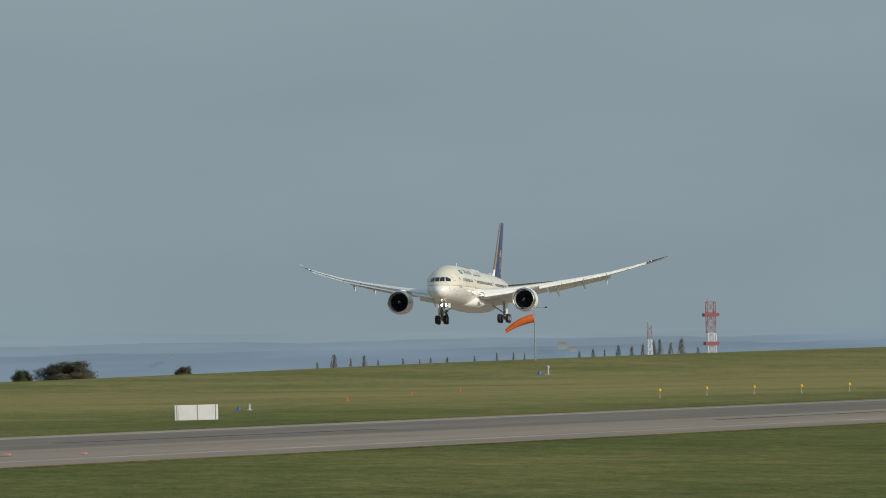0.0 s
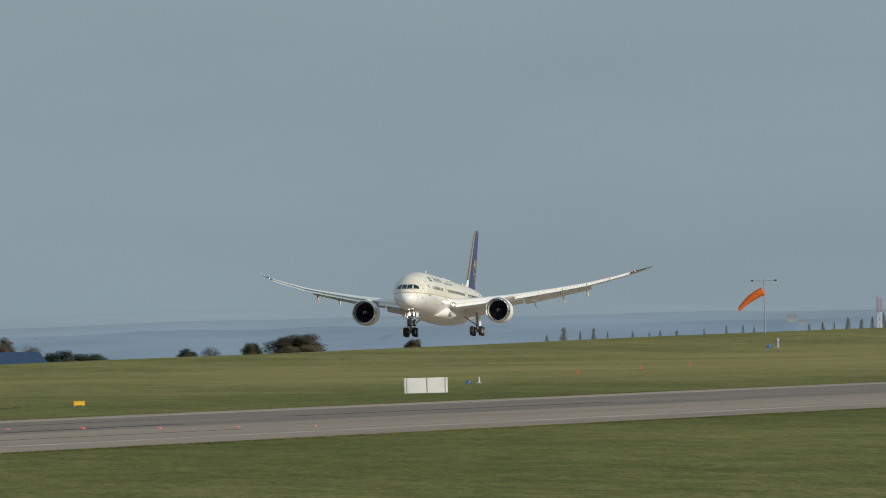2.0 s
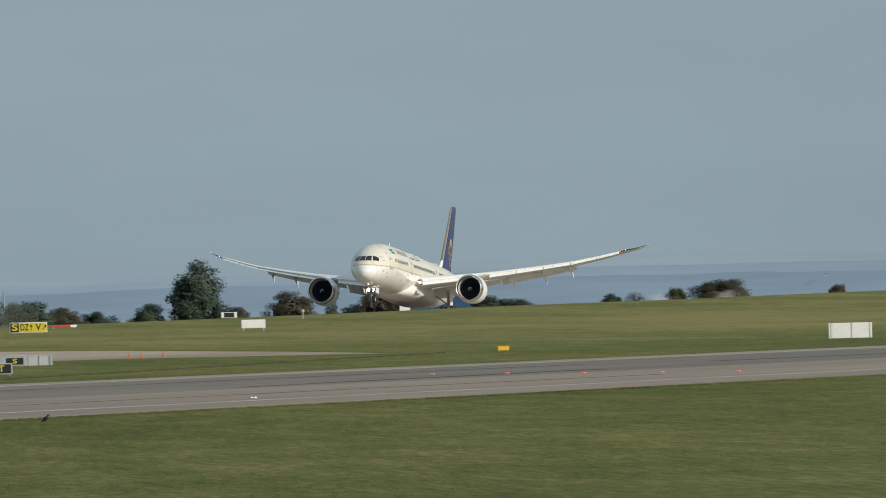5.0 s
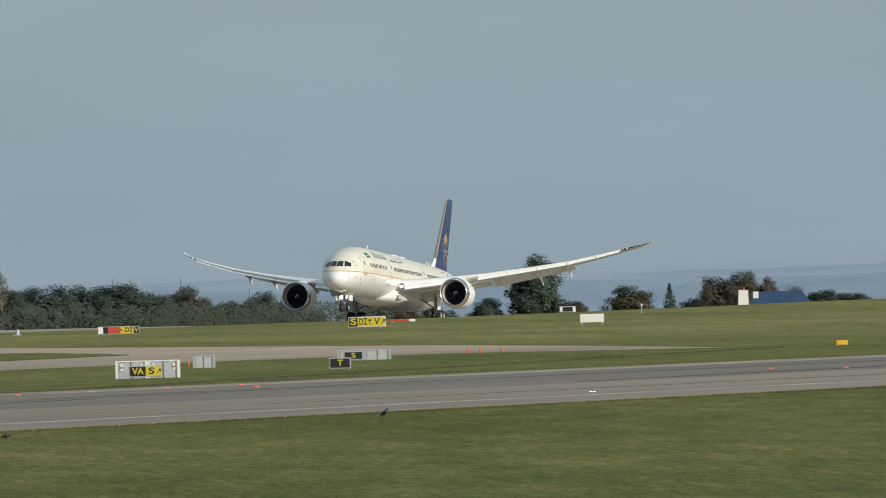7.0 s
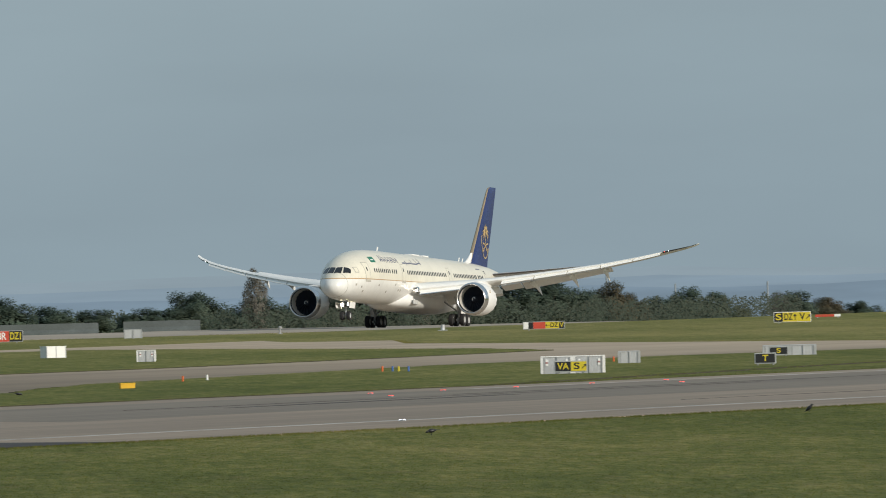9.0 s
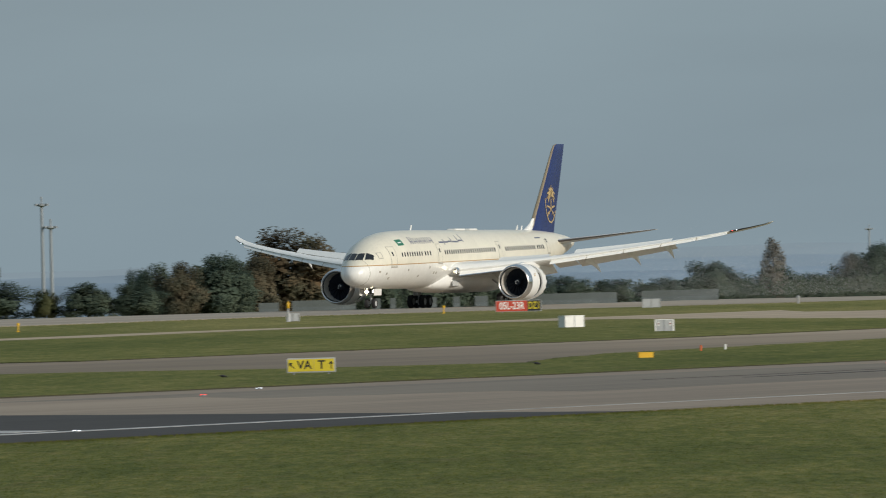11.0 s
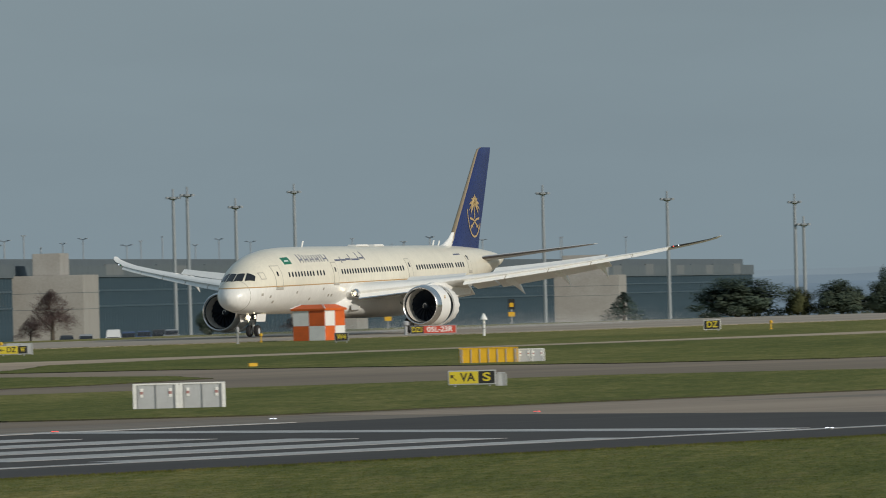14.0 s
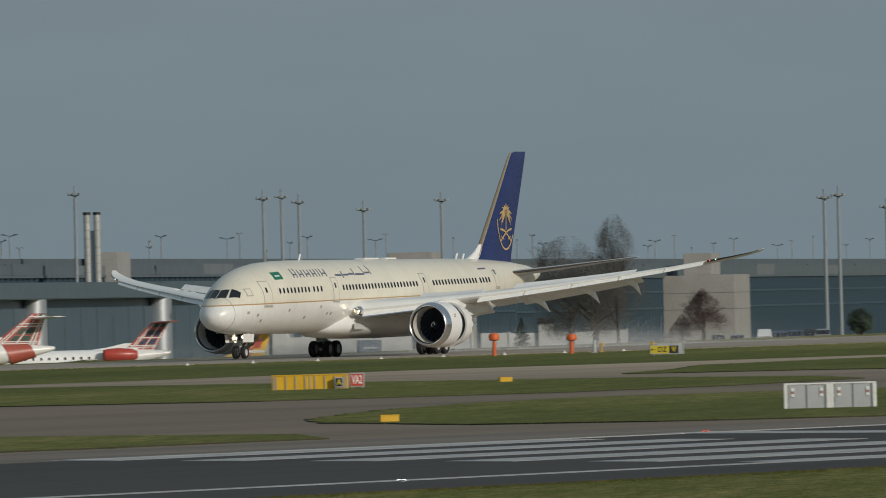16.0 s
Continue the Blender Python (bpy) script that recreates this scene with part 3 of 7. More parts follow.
# spanwise stations of the wing: y, leading edge x, trailing edge x, height, thickness
WING = [(2.4, 11.2, -2.6, 3.70, 1.75), (4.5, 9.6, -3.0, 3.90, 1.45), (7.0, 7.8, -3.5, 4.15, 1.15), (9.73, 5.9, -4.0, 4.46, .92), (13, 3.6, -5.0, 4.88, .72), (17, .75, -6.2, 5.44, .55),
        (21, -2.1, -7.5, 6.08, .42), (24.5, -4.55, -8.75, 6.68, .31), (26.8, -6.2, -9.6, 7.15, .21), (28.2, -8.0, -10.6, 7.50, .11), (29.2, -9.8, -11.4, 7.82, .06), (29.65, -11.0, -11.7, 8.08, .03)]
FOIL = [(1.0, 0.0), (.82, .16), (.6, .36), (.4, .50), (.22, .50), (.1, .38), (.03, .22), (0.0, 0.0), (.03, -.2), (.1, -.33), (.22, -.44), (.4, -.46), (.6, -.30), (.82, -.10)]


def wing_at(y):
    ys = [w[0] for w in WING]
    return [float(np.interp(y, ys, [w[k] for w in WING])) for k in (1, 2, 3, 4)]


def foil_loop(y, le, te, z, t, side, drop=0.0):
    c = le - te
    return [Vector((le - u * c, side * y, z + v * t - drop * u * c)) for u, v in FOIL]


HINGES = (2.4, 11.3, 20.85)  # where the wing's three sections meet


def make_wing(plane, side):
    """A wing in three sections, so that it can bend: each carries its own slats, flaps and spoilers."""
    def hinge_at(y):
        le, te, z, t = wing_at(y)
        return Vector((le - .4 * (le - te), side * y, z))

    sections, spoilers = [], []
    for k, y0 in enumerate(HINGES):
        y1 = HINGES[k + 1] if k < 2 else 29.65
        pivot = hinge_at(y0)
        bm = nm()
        ys = [y0 - (.12 if k else 0)] + [w[0] for w in WING if y0 + .3 < w[0] < y1 - .05] + [y1]
        loops = []
        for y in ys:
            le, te, z, t = wing_at(y)
            q = 1 - (.06 if k and y < y0 else 0)
            loops.append(foil_loop(y, le, le - (le - te) * (.80 if k < 2 else 1.0), z, t * q, side))
        rings(bm, [[p - pivot for p in lp] for lp in loops])
        bmesh.ops.recalc_face_normals(bm, faces=bm.faces[:])
        wing = part("wing", bm, WING_WHITE, plane, ("white wing root section", "white middle wing section", "white outer wing section with raked tip")[k])
        wing.location = pivot
        sections.append((wing, pivot))

    def section(y):
        return sections[2] if y >= HINGES[2] else sections[1] if y >= HINGES[1] else sections[0]

    # droop leading edge, with a polished lower lip
    for y0, y1 in ((3.6, 8.3), (11.35, 14.4), (14.5, 17.6), (17.7, 20.8), (20.9, 23.9), (24.0, 26.6)):
        wing, pivot = section((y0 + y1) / 2)
        for name, material, foil in (("slat", WING_WHITE, ((1, .50), (.7, .42), (.42, .20), (.18, -.10), (.05, -.34), (.14, -.36), (.4, -.10), (.7, .10), (1, .22))),
                                     ("slat_lip", BARE_METAL if y0 < 9 else WING_WHITE, ((.055, -.33), (.01, -.46), (.07, -.58), (.34, -.44), (.40, -.11), (.14, -.36)))):
            bm = nm()
            lp = []
            for y in (y0, (y0 + y1) / 2, y1):
                le, te, z, t = wing_at(y)
                c = (le - te) * .10 + .25
                h = t * .42 + .07
                lp.append([Vector((le + .30 - u * c, side * y, z - .18 * min(1, t) - (1 - u) * .17 + v * h)) - pivot for u, v in foil])
            rings(bm, lp)
            bmesh.ops.recalc_face_normals(bm, faces=bm.faces[:])
            part(name, bm, material, wing, "polished metal lip of the slat" if name == "slat_lip" else "")
    # flaps, let down
    for y0, y1, ang, ext in ((2.9, 8.9, 30, .45), (9.2, 11.2, 20, .1), (11.4, 20.7, 27, .2)):
        wing, pivot = section((y0 + y1) / 2)
        bm = nm()
        lp = []
        n = 4
        for i in range(n + 1):
            y = y0 + (y1 - y0) * i / n
            le, te, z, t = wing_at(y)
            fc = (le - te) * .155 + ext
            hx, hz = le - (le - te) * .80 - .10, z - t * .04
            ca, sa = math.cos(radians(ang)), math.sin(radians(ang))
            lp.append([Vector((hx - u * fc * ca - v * sa * t * .3, side * y, hz - u * fc * sa + v * ca * t * .34)) - pivot for u, v in ((1, 0), (.6, .28), (.25, .5), (0.02, .3), (0, -.2), (.2, -.35), (.6, -.2))])
        rings(bm, lp)
        bmesh.ops.recalc_face_normals(bm, faces=bm.faces[:])
        part("flap", bm, WING_WHITE, wing, "lowered white trailing-edge flap")
    # fairings of the flap tracks: slim canoes whose tails hang below the flaps
    for y, ln in ((6.6, 4.4), (12.6, 4.2), (16.6, 3.8), (20.0, 2.8)):
        wing, pivot = section(y)
        le, te, z, t = wing_at(y)
        bm = nm()
        x0, x1 = te + .34 * (le - te), te - ln * .36
        lp = []
        for u, r in ((0, .03), (.12, .15), (.35, .23), (.55, .25), (.72, .20), (.88, .11), (1, .015)):
            x = x0 + (x1 - x0) * u
            zz = z - t * .42 - .10 - 2.6 * max(0, u - .45) ** 1.35
            lp.append([Vector((x, side * y + r * .7 * math.cos(q), zz + r * 1.6 * math.sin(q))) - pivot for q in [2 * math.pi * i / 10 for i in range(10)]])
        rings(bm, lp)
        bmesh.ops.recalc_face_normals(bm, faces=bm.faces[:])
        part("flap_track_fairing", bm, WING_WHITE, wing)
    # spoilers, each on its own hinge
    for y0, y1 in ((4.0, 6.45), (6.47, 8.9), (11.4, 13.68), (13.7, 15.98), (16.0, 18.28), (18.3, 20.6)):
        wing, pivot = section((y0 + y1) / 2)
        bm = nm()
        pts = []
        for y in (y0, y1):
            l2, t2, z2, th = wing_at(y)
            pts.append((l2 - (l2 - t2) * .66, side * y, z2 + th * .33))
        hinge = Vector([(pts[0][k] + pts[1][k]) / 2 for k in range(3)])
        lp = []
        for (x, y, zz), w in ((pts[0], wing_at(y0)), (pts[1], wing_at(y1))):
            c = (w[0] - w[1]) * .15
            base = Vector((x, y, zz)) - hinge
            lp.append([base + Vector(v) for v in ((0, 0, .05), (-c, 0, -c * .10 + .03), (-c, 0, -c * .10 - .01), (0, 0, -.02))])
        rings(bm, lp)
        bmesh.ops.recalc_face_normals(bm, faces=bm.faces[:])
        sp = part("spoiler", bm, WING_WHITE, wing)
        sp.location = hinge - pivot
        spoilers.append((sp, hinge - pivot, (Vector(pts[1]) - Vector(pts[0])).normalized() * side, .7 if y1 < 10 else 1.0))
    # bare metal edge of the raked tip
    wing, pivot = sections[2]
    bm = nm()
    lp = []
    for y in (26.82, 27.5, 28.2, 28.8, 29.2, 29.5):
        le, te, z, t = wing_at(y)
        c = (le - te) * .09
        lp.append([Vector((le + .02 - u * c, side * y, z + v * (t + .012))) - pivot for u, v in ((.55, .34), (.2, .25), (0, 0), (.2, -.23), (.6, -.37), (1, -.45))])
    rings(bm, lp)
    bmesh.ops.recalc_face_normals(bm, faces=bm.faces[:])
    part("tip_leading_edge", bm, DARK_METAL, wing, "dark bare-metal edge of the wing tip")
    # lights near the tip
    le, te, z, t = wing_at(27.0)
    for name, dy, material in (("navigation_light", 0, NAV_RED if side > 0 else NAV_GREEN), ("strobe_light", .34, STROBE)):
        bm = nm()
        bmesh.ops.create_icosphere(bm, subdivisions=2, radius=.05, matrix=Matrix.Translation(Vector((le + .03 - dy * 1.25, side * (27.0 + dy), z + dy * .24)) - pivot))
        part(name, bm, material, wing)
    # landing light in a polished cap at the root
    wing, pivot = sections[0]
    le, te, z, t = wing_at(3.25)
    c = Vector((le + .10, side * 3.25, z - .12)) - pivot
    bm = nm()
    turned(bm, [(-1.1, .16), (-.7, .36), (-.3, .40), (.02, .36), (.14, .30), (.14, .25), (-.9, .24)], n=20)
    for v in bm.verts:
        v.co += c
    lamp = part("landing_light", bm, BARE_METAL, wing, "landing light in a polished cap")
    bm = nm()
    turned(bm, [(-.37, .01), (-.35, .235)], n=16, cap=True)
    for v in bm.verts:
        v.co += c
    part("lens", bm, LAMP_GLOW, wing)
    return sections, spoilers


def make_engine(plane, side):
    c = Vector((11.1, side * 9.73, 2.40))
    eng = new("engine")
    eng.parent = plane
    eng.location = c
    tagged(eng, "white turbofan engine with a polished intake lip")
    bm = nm()
    turned(bm, [(-.03, 1.565), (.0, 1.61), (-.05, 1.665), (-.28, 1.755), (-.80, 1.822), (-.80, 1.76), (-.40, 1.46), (-.14, 1.50)], n=48, closed=True)
    part("intake_lip", bm, BARE_METAL, eng, "polished metal intake lip")
    bm = nm()
    turned(bm, [(-.80, 1.76), (-.81, 1.824), (-1.1, 1.842), (-1.8, 1.86), (-2.75, 1.84), (-2.75, 1.72), (-1.9, 1.52)], n=48, closed=True)
    part("fan_cowl", bm, WHITE_GLOSS, eng)
    bm = nm()
    turned(bm, [(-.38, 1.462), (-.38, 1.52), (-1.9, 1.50), (-1.85, 1.40), (-1.0, 1.42)], n=48, closed=True)
    part("intake_liner", bm, LINER, eng, "grey intake liner")
    bm = nm()
    turned(bm, [(-1.75, 1.41), (-1.8, 1.41), (-1.8, .3), (-1.75, .3)], n=48, closed=True)
    part("fan_casing", bm, FAN_DARK, eng)
    for k in range(18):
        bm = nm()
        lp = []
        for r, w, tw in ((.34, .16, 20), (.8, .24, 38), (1.2, .27, 52), (1.39, .24, 60)):
            a0 = 2 * math.pi * k / 18 + .18 * (r - .34)
            d = Vector((math.cos(radians(tw)) * w, 0, 0)), math.sin(radians(tw)) * w / r
            lp.append([Vector((-1.56 + s * d[0].x, r * math.cos(a0 + s * d[1]), r * math.sin(a0 + s * d[1]))) + Vector((o, 0, 0)) for s, o in ((-1, 0), (0, .02), (1, 0), (0, -.02))])
        rings(bm, lp)
        part("fan_blade", bm, FAN_DARK, eng)
    bm = nm()
    turned(bm, [(-1.10, .01), (-1.16, .12), (-1.33, .26), (-1.58, .36), (-1.7, .36)], n=24, cap=True)
    part("spinner", bm, FAN_DARK, eng)
    bm = nm()
    lp = []
    for i in range(15):
        a, r = i / 14 * 3.9, .10 + .16 * i / 14
        x = -1.13 - .2 * (r - .1) / .16 + .01
        lp.append([Vector((x + dx, (r + dr) * math.cos(a), (r + dr) * math.sin(a))) for dx, dr in ((0.015, -.02), (0.015, .03), (-.03, .035), (-.03, -.025))])
    rings(bm, lp)
    bmesh.ops.recalc_face_normals(bm, faces=bm.faces[:])
    part("spinner_mark", bm, WHITE_GLOSS, eng)
    # cascade behind the sliding sleeve, and the sleeve itself with its chevrons
    bm = nm()
    turned(bm, [(-2.7, 1.60), (-3.9, 1.54), (-3.9, 1.40), (-2.7, 1.40)], n=48, closed=True)
    part("reverser_cascade", bm, FAN_DARK, eng)
    bm = nm()
    n = 64
    lp = []
    for a, r, ch in ((-2.76, 1.70, 0), (-2.76, 1.838, 0), (-3.5, 1.78, 0), (-4.35, 1.60, 1), (-4.35, 1.55, 1), (-3.5, 1.70, 0)):
        lp.append([(a - ch * .22 * abs((i % 4) - 2) / 2, r * math.cos(2 * math.pi * i / n), r * math.sin(2 * math.pi * i / n)) for i in range(n)])
    rings(bm, lp, closed=True)
    sleeve = part("reverser_sleeve", bm, WHITE_GLOSS, eng)
    bm = nm()
    turned(bm, [(-2.6, 1.15), (-4.0, 1.05), (-5.2, .72), (-5.2, .66), (-4.0, .6)], n=32)
    part("core_cowl", bm, TITAN, eng)
    bm = nm()
    turned(bm, [(-4.6, .45), (-5.3, .40), (-6.3, .05)], n=24, cap=True)
    part("exhaust_cone", bm, TITAN, eng)
    # pylon
    bm = nm()
    le, te, z, t = wing_at(9.73)
    lp = []
    for x, z0, z1, w in ((-1.5, 1.6, 1.84, .12), (-3.0, 1.3, 2.02, .22), (-5.2, .8, 2.0, .26), (-8.0, .75, 1.60, .24), (-11.6, 1.0, 1.40, .08)):
        lp.append([Vector((x, s * w, zz)) for s, zz in ((-1, z0), (1, z0), (1, z1), (-1, z1))])
    rings(bm, lp)
    bmesh.ops.recalc_face_normals(bm, faces=bm.faces[:])
    part("pylon", bm, WHITE_GLOSS, eng)
    # strakes on the cowl: small crest marks in gold
    bm = nm()
    for k in range(3):
        a = radians(90 - side * (70 + 0 * k))
        p = Vector((-1.6, 1.868 * math.cos(a), 1.868 * math.sin(a) - .15 + .16 * k))
        box(bm, p.x - .16 + .03 * k, p.x + .16 - .03 * k, p.y - .02, p.y + .02, p.z - .05, p.z + .05)
    part("cowl_mark", bm, GOLD, eng)
    return eng, c, sleeve


def wheel(bm_t, bm_r, x, y, z, r, w):
    for bm, prof in ((bm_t, [(-w / 2, r * .55), (-w / 2, r * .86), (-w * .38, r * .97), (0, r), (w * .38, r * .97), (w / 2, r * .86), (w / 2, r * .55)]),
                     (bm_r, [(-w * .42, .03), (-w * .30, r * .25), (-w * .42, r * .56), (w * .42, r * .56), (w * .30, r * .25), (w * .42, .03)])):
        old = set(bm.verts)
        turned(bm, prof, "y", n=24, closed=bm is bm_t, cap=bm is bm_r)
        for v in bm.verts:
            if v not in old:
                v.co += Vector((x, y, z))


def make_gear(plane):
    made = []
    for side in (1, -1):
        gear = new("main_gear")
        gear.parent = plane
        gear.location = (0, side * 4.9, 0)
        bm = nm()
        tube(bm, (0, 0, .66), (.0, 0, 3.4), .17, .2)
        tube(bm, (0, 0, 1.5), (0, -side * 2.0, 2.9), .09)
        tube(bm, (0, 0, 1.3), (1.9, side * .1, 3.2), .08)
        tube(bm, (.2, .0, 1.0), (.45, 0, 2.0), .05)
        part("strut", bm, GEAR, gear)
        bm = nm()
        box(bm, -.95, .95, -.13, .13, .52, .80, .05)
        part("truck_beam", bm, GEAR, gear)
        for x in (-.75, .75):
            for y in (-.64, .64):
                bt, br = nm(), nm()
                wheel(bt, br, x, y, .69, .69, .50)
                w = part("wheel", bt, RUBBER, gear)
                part("rim", br, GEAR, w)
        bm = nm()
        box(bm, -.75, .75, side * .42 - .03, side * .42 + .03, 1.3, 3.0, .02)
        part("gear_door", bm, WING_WHITE, gear)
        made.append(gear)
    gear = new("nose_gear")
    gear.parent = plane
    gear.location = (25.83, 0, 0)
    bm = nm()
    tube(bm, (0, 0, .5), (-.05, 0, 2.4), .11, .13)
    tube(bm, (0, 0, 1.2), (1.2, 0, 2.3), .06)
    tube(bm, (0, -.45, .51), (0, .45, .51), .07)
    part("strut", bm, GEAR, gear)
    for y in (-.38, .38):
        bt, br = nm(), nm()
        wheel(bt, br, 0, y, .51, .51, .36)
        w = part("wheel", bt, RUBBER, gear)
        part("rim", br, GEAR, w)
    for s in (1, -1):
        bm = nm()
        box(bm, -.9, 1.1, s * .62 - .02, s * .62 + .02, 1.38, 2.05, .015, pose(0, 0, 0, -s * 6))
        part("gear_door", bm, WHITE_GLOSS, gear)
    bm = nm()
    box(bm, .10, .16, -.24, .24, 1.40, 1.95, .02)
    part("front_door", bm, WHITE_GLOSS, gear)
    for y in (-.26, .26):
        bm = nm()
        turned(bm, [(-.62, .245), (.24, .245), (.24, .23), (-.60, .23)], n=16, closed=True)
        for v in bm.verts:
            v.co += Vector((.3, y, 1.72))
        lamp = part("taxi_light", bm, DARK_METAL, gear)
        bm = nm()
        turned(bm, [(-.55, .01), (-.53, .225)], n=16, cap=True)
        for v in bm.verts:
            v.co += Vector((.3, y, 1.72))
        part("lens", bm, LAMP_GLOW, lamp)
    made.append(gear)
    return made


def surface_pair(bm, stations):
    """A lifting surface through stations: (point of the leading edge, point of the trailing edge, thickness, thickness direction)."""
    lp = []
    for le, te, t, d in stations:
        le, te, d = Vector(le), Vector(te), Vector(d)
        lp.append([le + (te - le) * u + d * (v * t) for u, v in FOIL])
    rings(bm, lp)
    bmesh.ops.recalc_face_normals(bm, faces=bm.faces[:])


FIN = [(6.9, -17.9, -25.7, .80), (8.1, -19.2, -26.05, .66), (9.2, -20.1, -26.4, .60), (12.5, -22.85, -27.75, .46), (16.15, -25.85, -29.20, .28), (16.6, -26.3, -29.33, .2), (16.78, -27.0, -29.37, .08)]


def fin_side(z, u, out=0.0):
    """A point on the fin's left face at height z, u of the chord back."""
    zs = [f[0] for f in FIN]
    le, te, t = (float(np.interp(z, zs, [f[k] for f in FIN])) for k in (1, 2, 3))
    v = float(np.interp(u, [0, .03, .1, .22, .4, .6, .82, 1], [0, .2, .35, .46, .48, .34, .14, 0]))
    return Vector((le + (te - le) * u, v * t + out, z))


def fin_mark(bm, pts, face, out=.05):
    """A flat mark on one face of the fin (+1 or -1); points as (metres back of a fixed line, height)."""
    vs = []
    for u, z in pts:
        zs = [f[0] for f in FIN]
        le, te = (float(np.interp(z, zs, [f[k] for f in FIN])) for k in (1, 2))
        p = fin_side(z, (le - u) / (le - te), out)
        vs.append(bm.verts.new((p.x, face * p.y, p.z)))
    bm.faces.new(vs if face > 0 else list(reversed(vs)))


def make_tail(plane):
    bm = nm()
    surface_pair(bm, [((le, 0, z), (te, 0, z), t, (0, 1, 0)) for z, le, te, t in FIN])
    fin = part("fin", bm, FIN_BLUE, plane, "dark blue tail fin with gold crest and gold leading edge")
    bm = nm()
    surface_pair(bm, [((le + .03, 0, z), (le - .42 * (1 - .3 * (z - 7) / 10), 0, z), t * .62 + .06, (0, 1, 0)) for z, le, te, t in FIN[1:]])
    part("fin_leading_edge", bm, BRONZE, fin, "bronze-painted leading edge")
    bm = nm()
    surface_pair(bm, [((-16.4, 0, 7.72), (-20.6, 0, 7.72), .50, (0, 1, 0)), ((-17.7, 0, 8.02), (-20.7, 0, 8.02), .46, (0, 1, 0)), ((-18.9, 0, 8.5), (-20.8, 0, 8.5), .40, (0, 1, 0)), ((-19.72, 0, 9.05), (-20.9, 0, 9.05), .30, (0, 1, 0))])
    part("dorsal_fillet", bm, WHITE_GLOSS, fin)
    # crest: palm over crossed blades inside an open oval, plain gold shapes
    cx, cz = -24.7, 11.15
    for face in (1, -1):
        bm = nm()
        fin_mark(bm, [(cx - .09, cz - .92), (cx + .09, cz - .92), (cx + .06, cz + .7), (cx - .06, cz + .7)], face)
        part("trunk_mark", bm, GOLD, fin)
        # arching fronds
        for k in range(17):
            a = radians(-40 + 16.25 * k)
            d = Vector((math.cos(a) * 1.45, math.sin(a) * .95))
            droop = .12 + .42 * abs(math.cos(a))
            line = [Vector((cx, cz + .52)) + d * (1.0 - .22 * abs(math.cos(a)) * (k % 2)) * t + Vector((0, -droop * t ** 2.1)) for t in (0, .25, .5, .75, 1)]
            bm = nm()
            for m in range(4):
                e = line[m + 1] - line[m]
                n = Vector((-e.y, e.x)).normalized()
                w0, w1 = (.05, .10, .11, .08, .012)[m:m + 2]
                fin_mark(bm, [tuple(q) for q in (line[m] - n * w0, line[m + 1] - n * w1, line[m + 1] + n * w1, line[m] + n * w0)], face)
            bmesh.ops.remove_doubles(bm, verts=bm.verts[:], dist=.001)
            part("frond_mark", bm, GOLD, fin)
        for s in (1, -1):
            bm = nm()
            for i in range(10):
                q = []
                for t, w in ((i / 10, .07), ((i + 1) / 10, .07), ((i + 1) / 10, -.07), (i / 10, -.07)):
                    q.append((cx + s * (-1.2 + 2.5 * t), cz - 1.86 + 1.28 * t ** .8 - .34 * max(0, t - .62) ** 1.2 * 2.4 + w * 1.3))
                fin_mark(bm, q, face)
            bmesh.ops.remove_doubles(bm, verts=bm.verts[:], dist=.001)
            part("blade_mark", bm, GOLD, fin)
            # hilt across the lower end of the blade
            bm = nm()
            h = (cx - s * .78, cz - 1.55)
            fin_mark(bm, [(h[0] - .30, h[1] + s * .10 - .06), (h[0] + .30, h[1] - s * .10 - .06), (h[0] + .30, h[1] - s * .10 + .06), (h[0] - .30, h[1] + s * .10 + .06)], face)
            part("hilt_mark", bm, GOLD, fin)
        bm = nm()
        for i in range(26):
            q = []
            for a, r in ((i, 1), (i + 1, 1), (i + 1, .93), (i, .93)):
                an = radians(208 + 158 * a / 26)
                q.append((cx + 1.85 * r * math.cos(an), cz - .25 + 2.35 * r * math.sin(an)))
            fin_mark(bm, q, face)
        bmesh.ops.remove_doubles(bm, verts=bm.verts[:], dist=.001)
        part("oval_mark", bm, GOLD, fin)
    for side in (1, -1):
        bm = nm()
        surface_pair(bm, [((-22.3, side * 1.2, 6.60), (-28.3, side * 1.2, 6.60), .50, (0, 0, 1)), ((-24.8, side * 4.5, 6.98), (-29.1, side * 4.5, 6.98), .36, (0, 0, 1)),
                          ((-28.4, side * 9.3, 7.56), (-30.3, side * 9.3, 7.56), .16, (0, 0, 1)), ((-29.4, side * 9.9, 7.66), (-30.5, side * 9.9, 7.66), .05, (0, 0, 1))])
        tp = part("tailplane", bm, WING_GREY, plane, "grey swept tailplane")
        bm = nm()
        rows = ((-22.3, 1.2, 6.60, .50), (-24.8, 4.5, 6.98, .36), (-28.4, 9.3, 7.56, .16), (-29.4, 9.9, 7.66, .06))
        rings(bm, [[Vector((x + .03 - u, side * y, z + v * (t + .02))) for u, v in ((.20, .22), (.10, .18), (.03, .10), (0, 0), (.03, -.10), (.10, -.18), (.20, -.22))] for x, y, z, t in rows])
        bmesh.ops.recalc_face_normals(bm, faces=bm.faces[:])
        part("tailplane_edge", bm, TITAN, tp, "dark bare-metal leading edge")


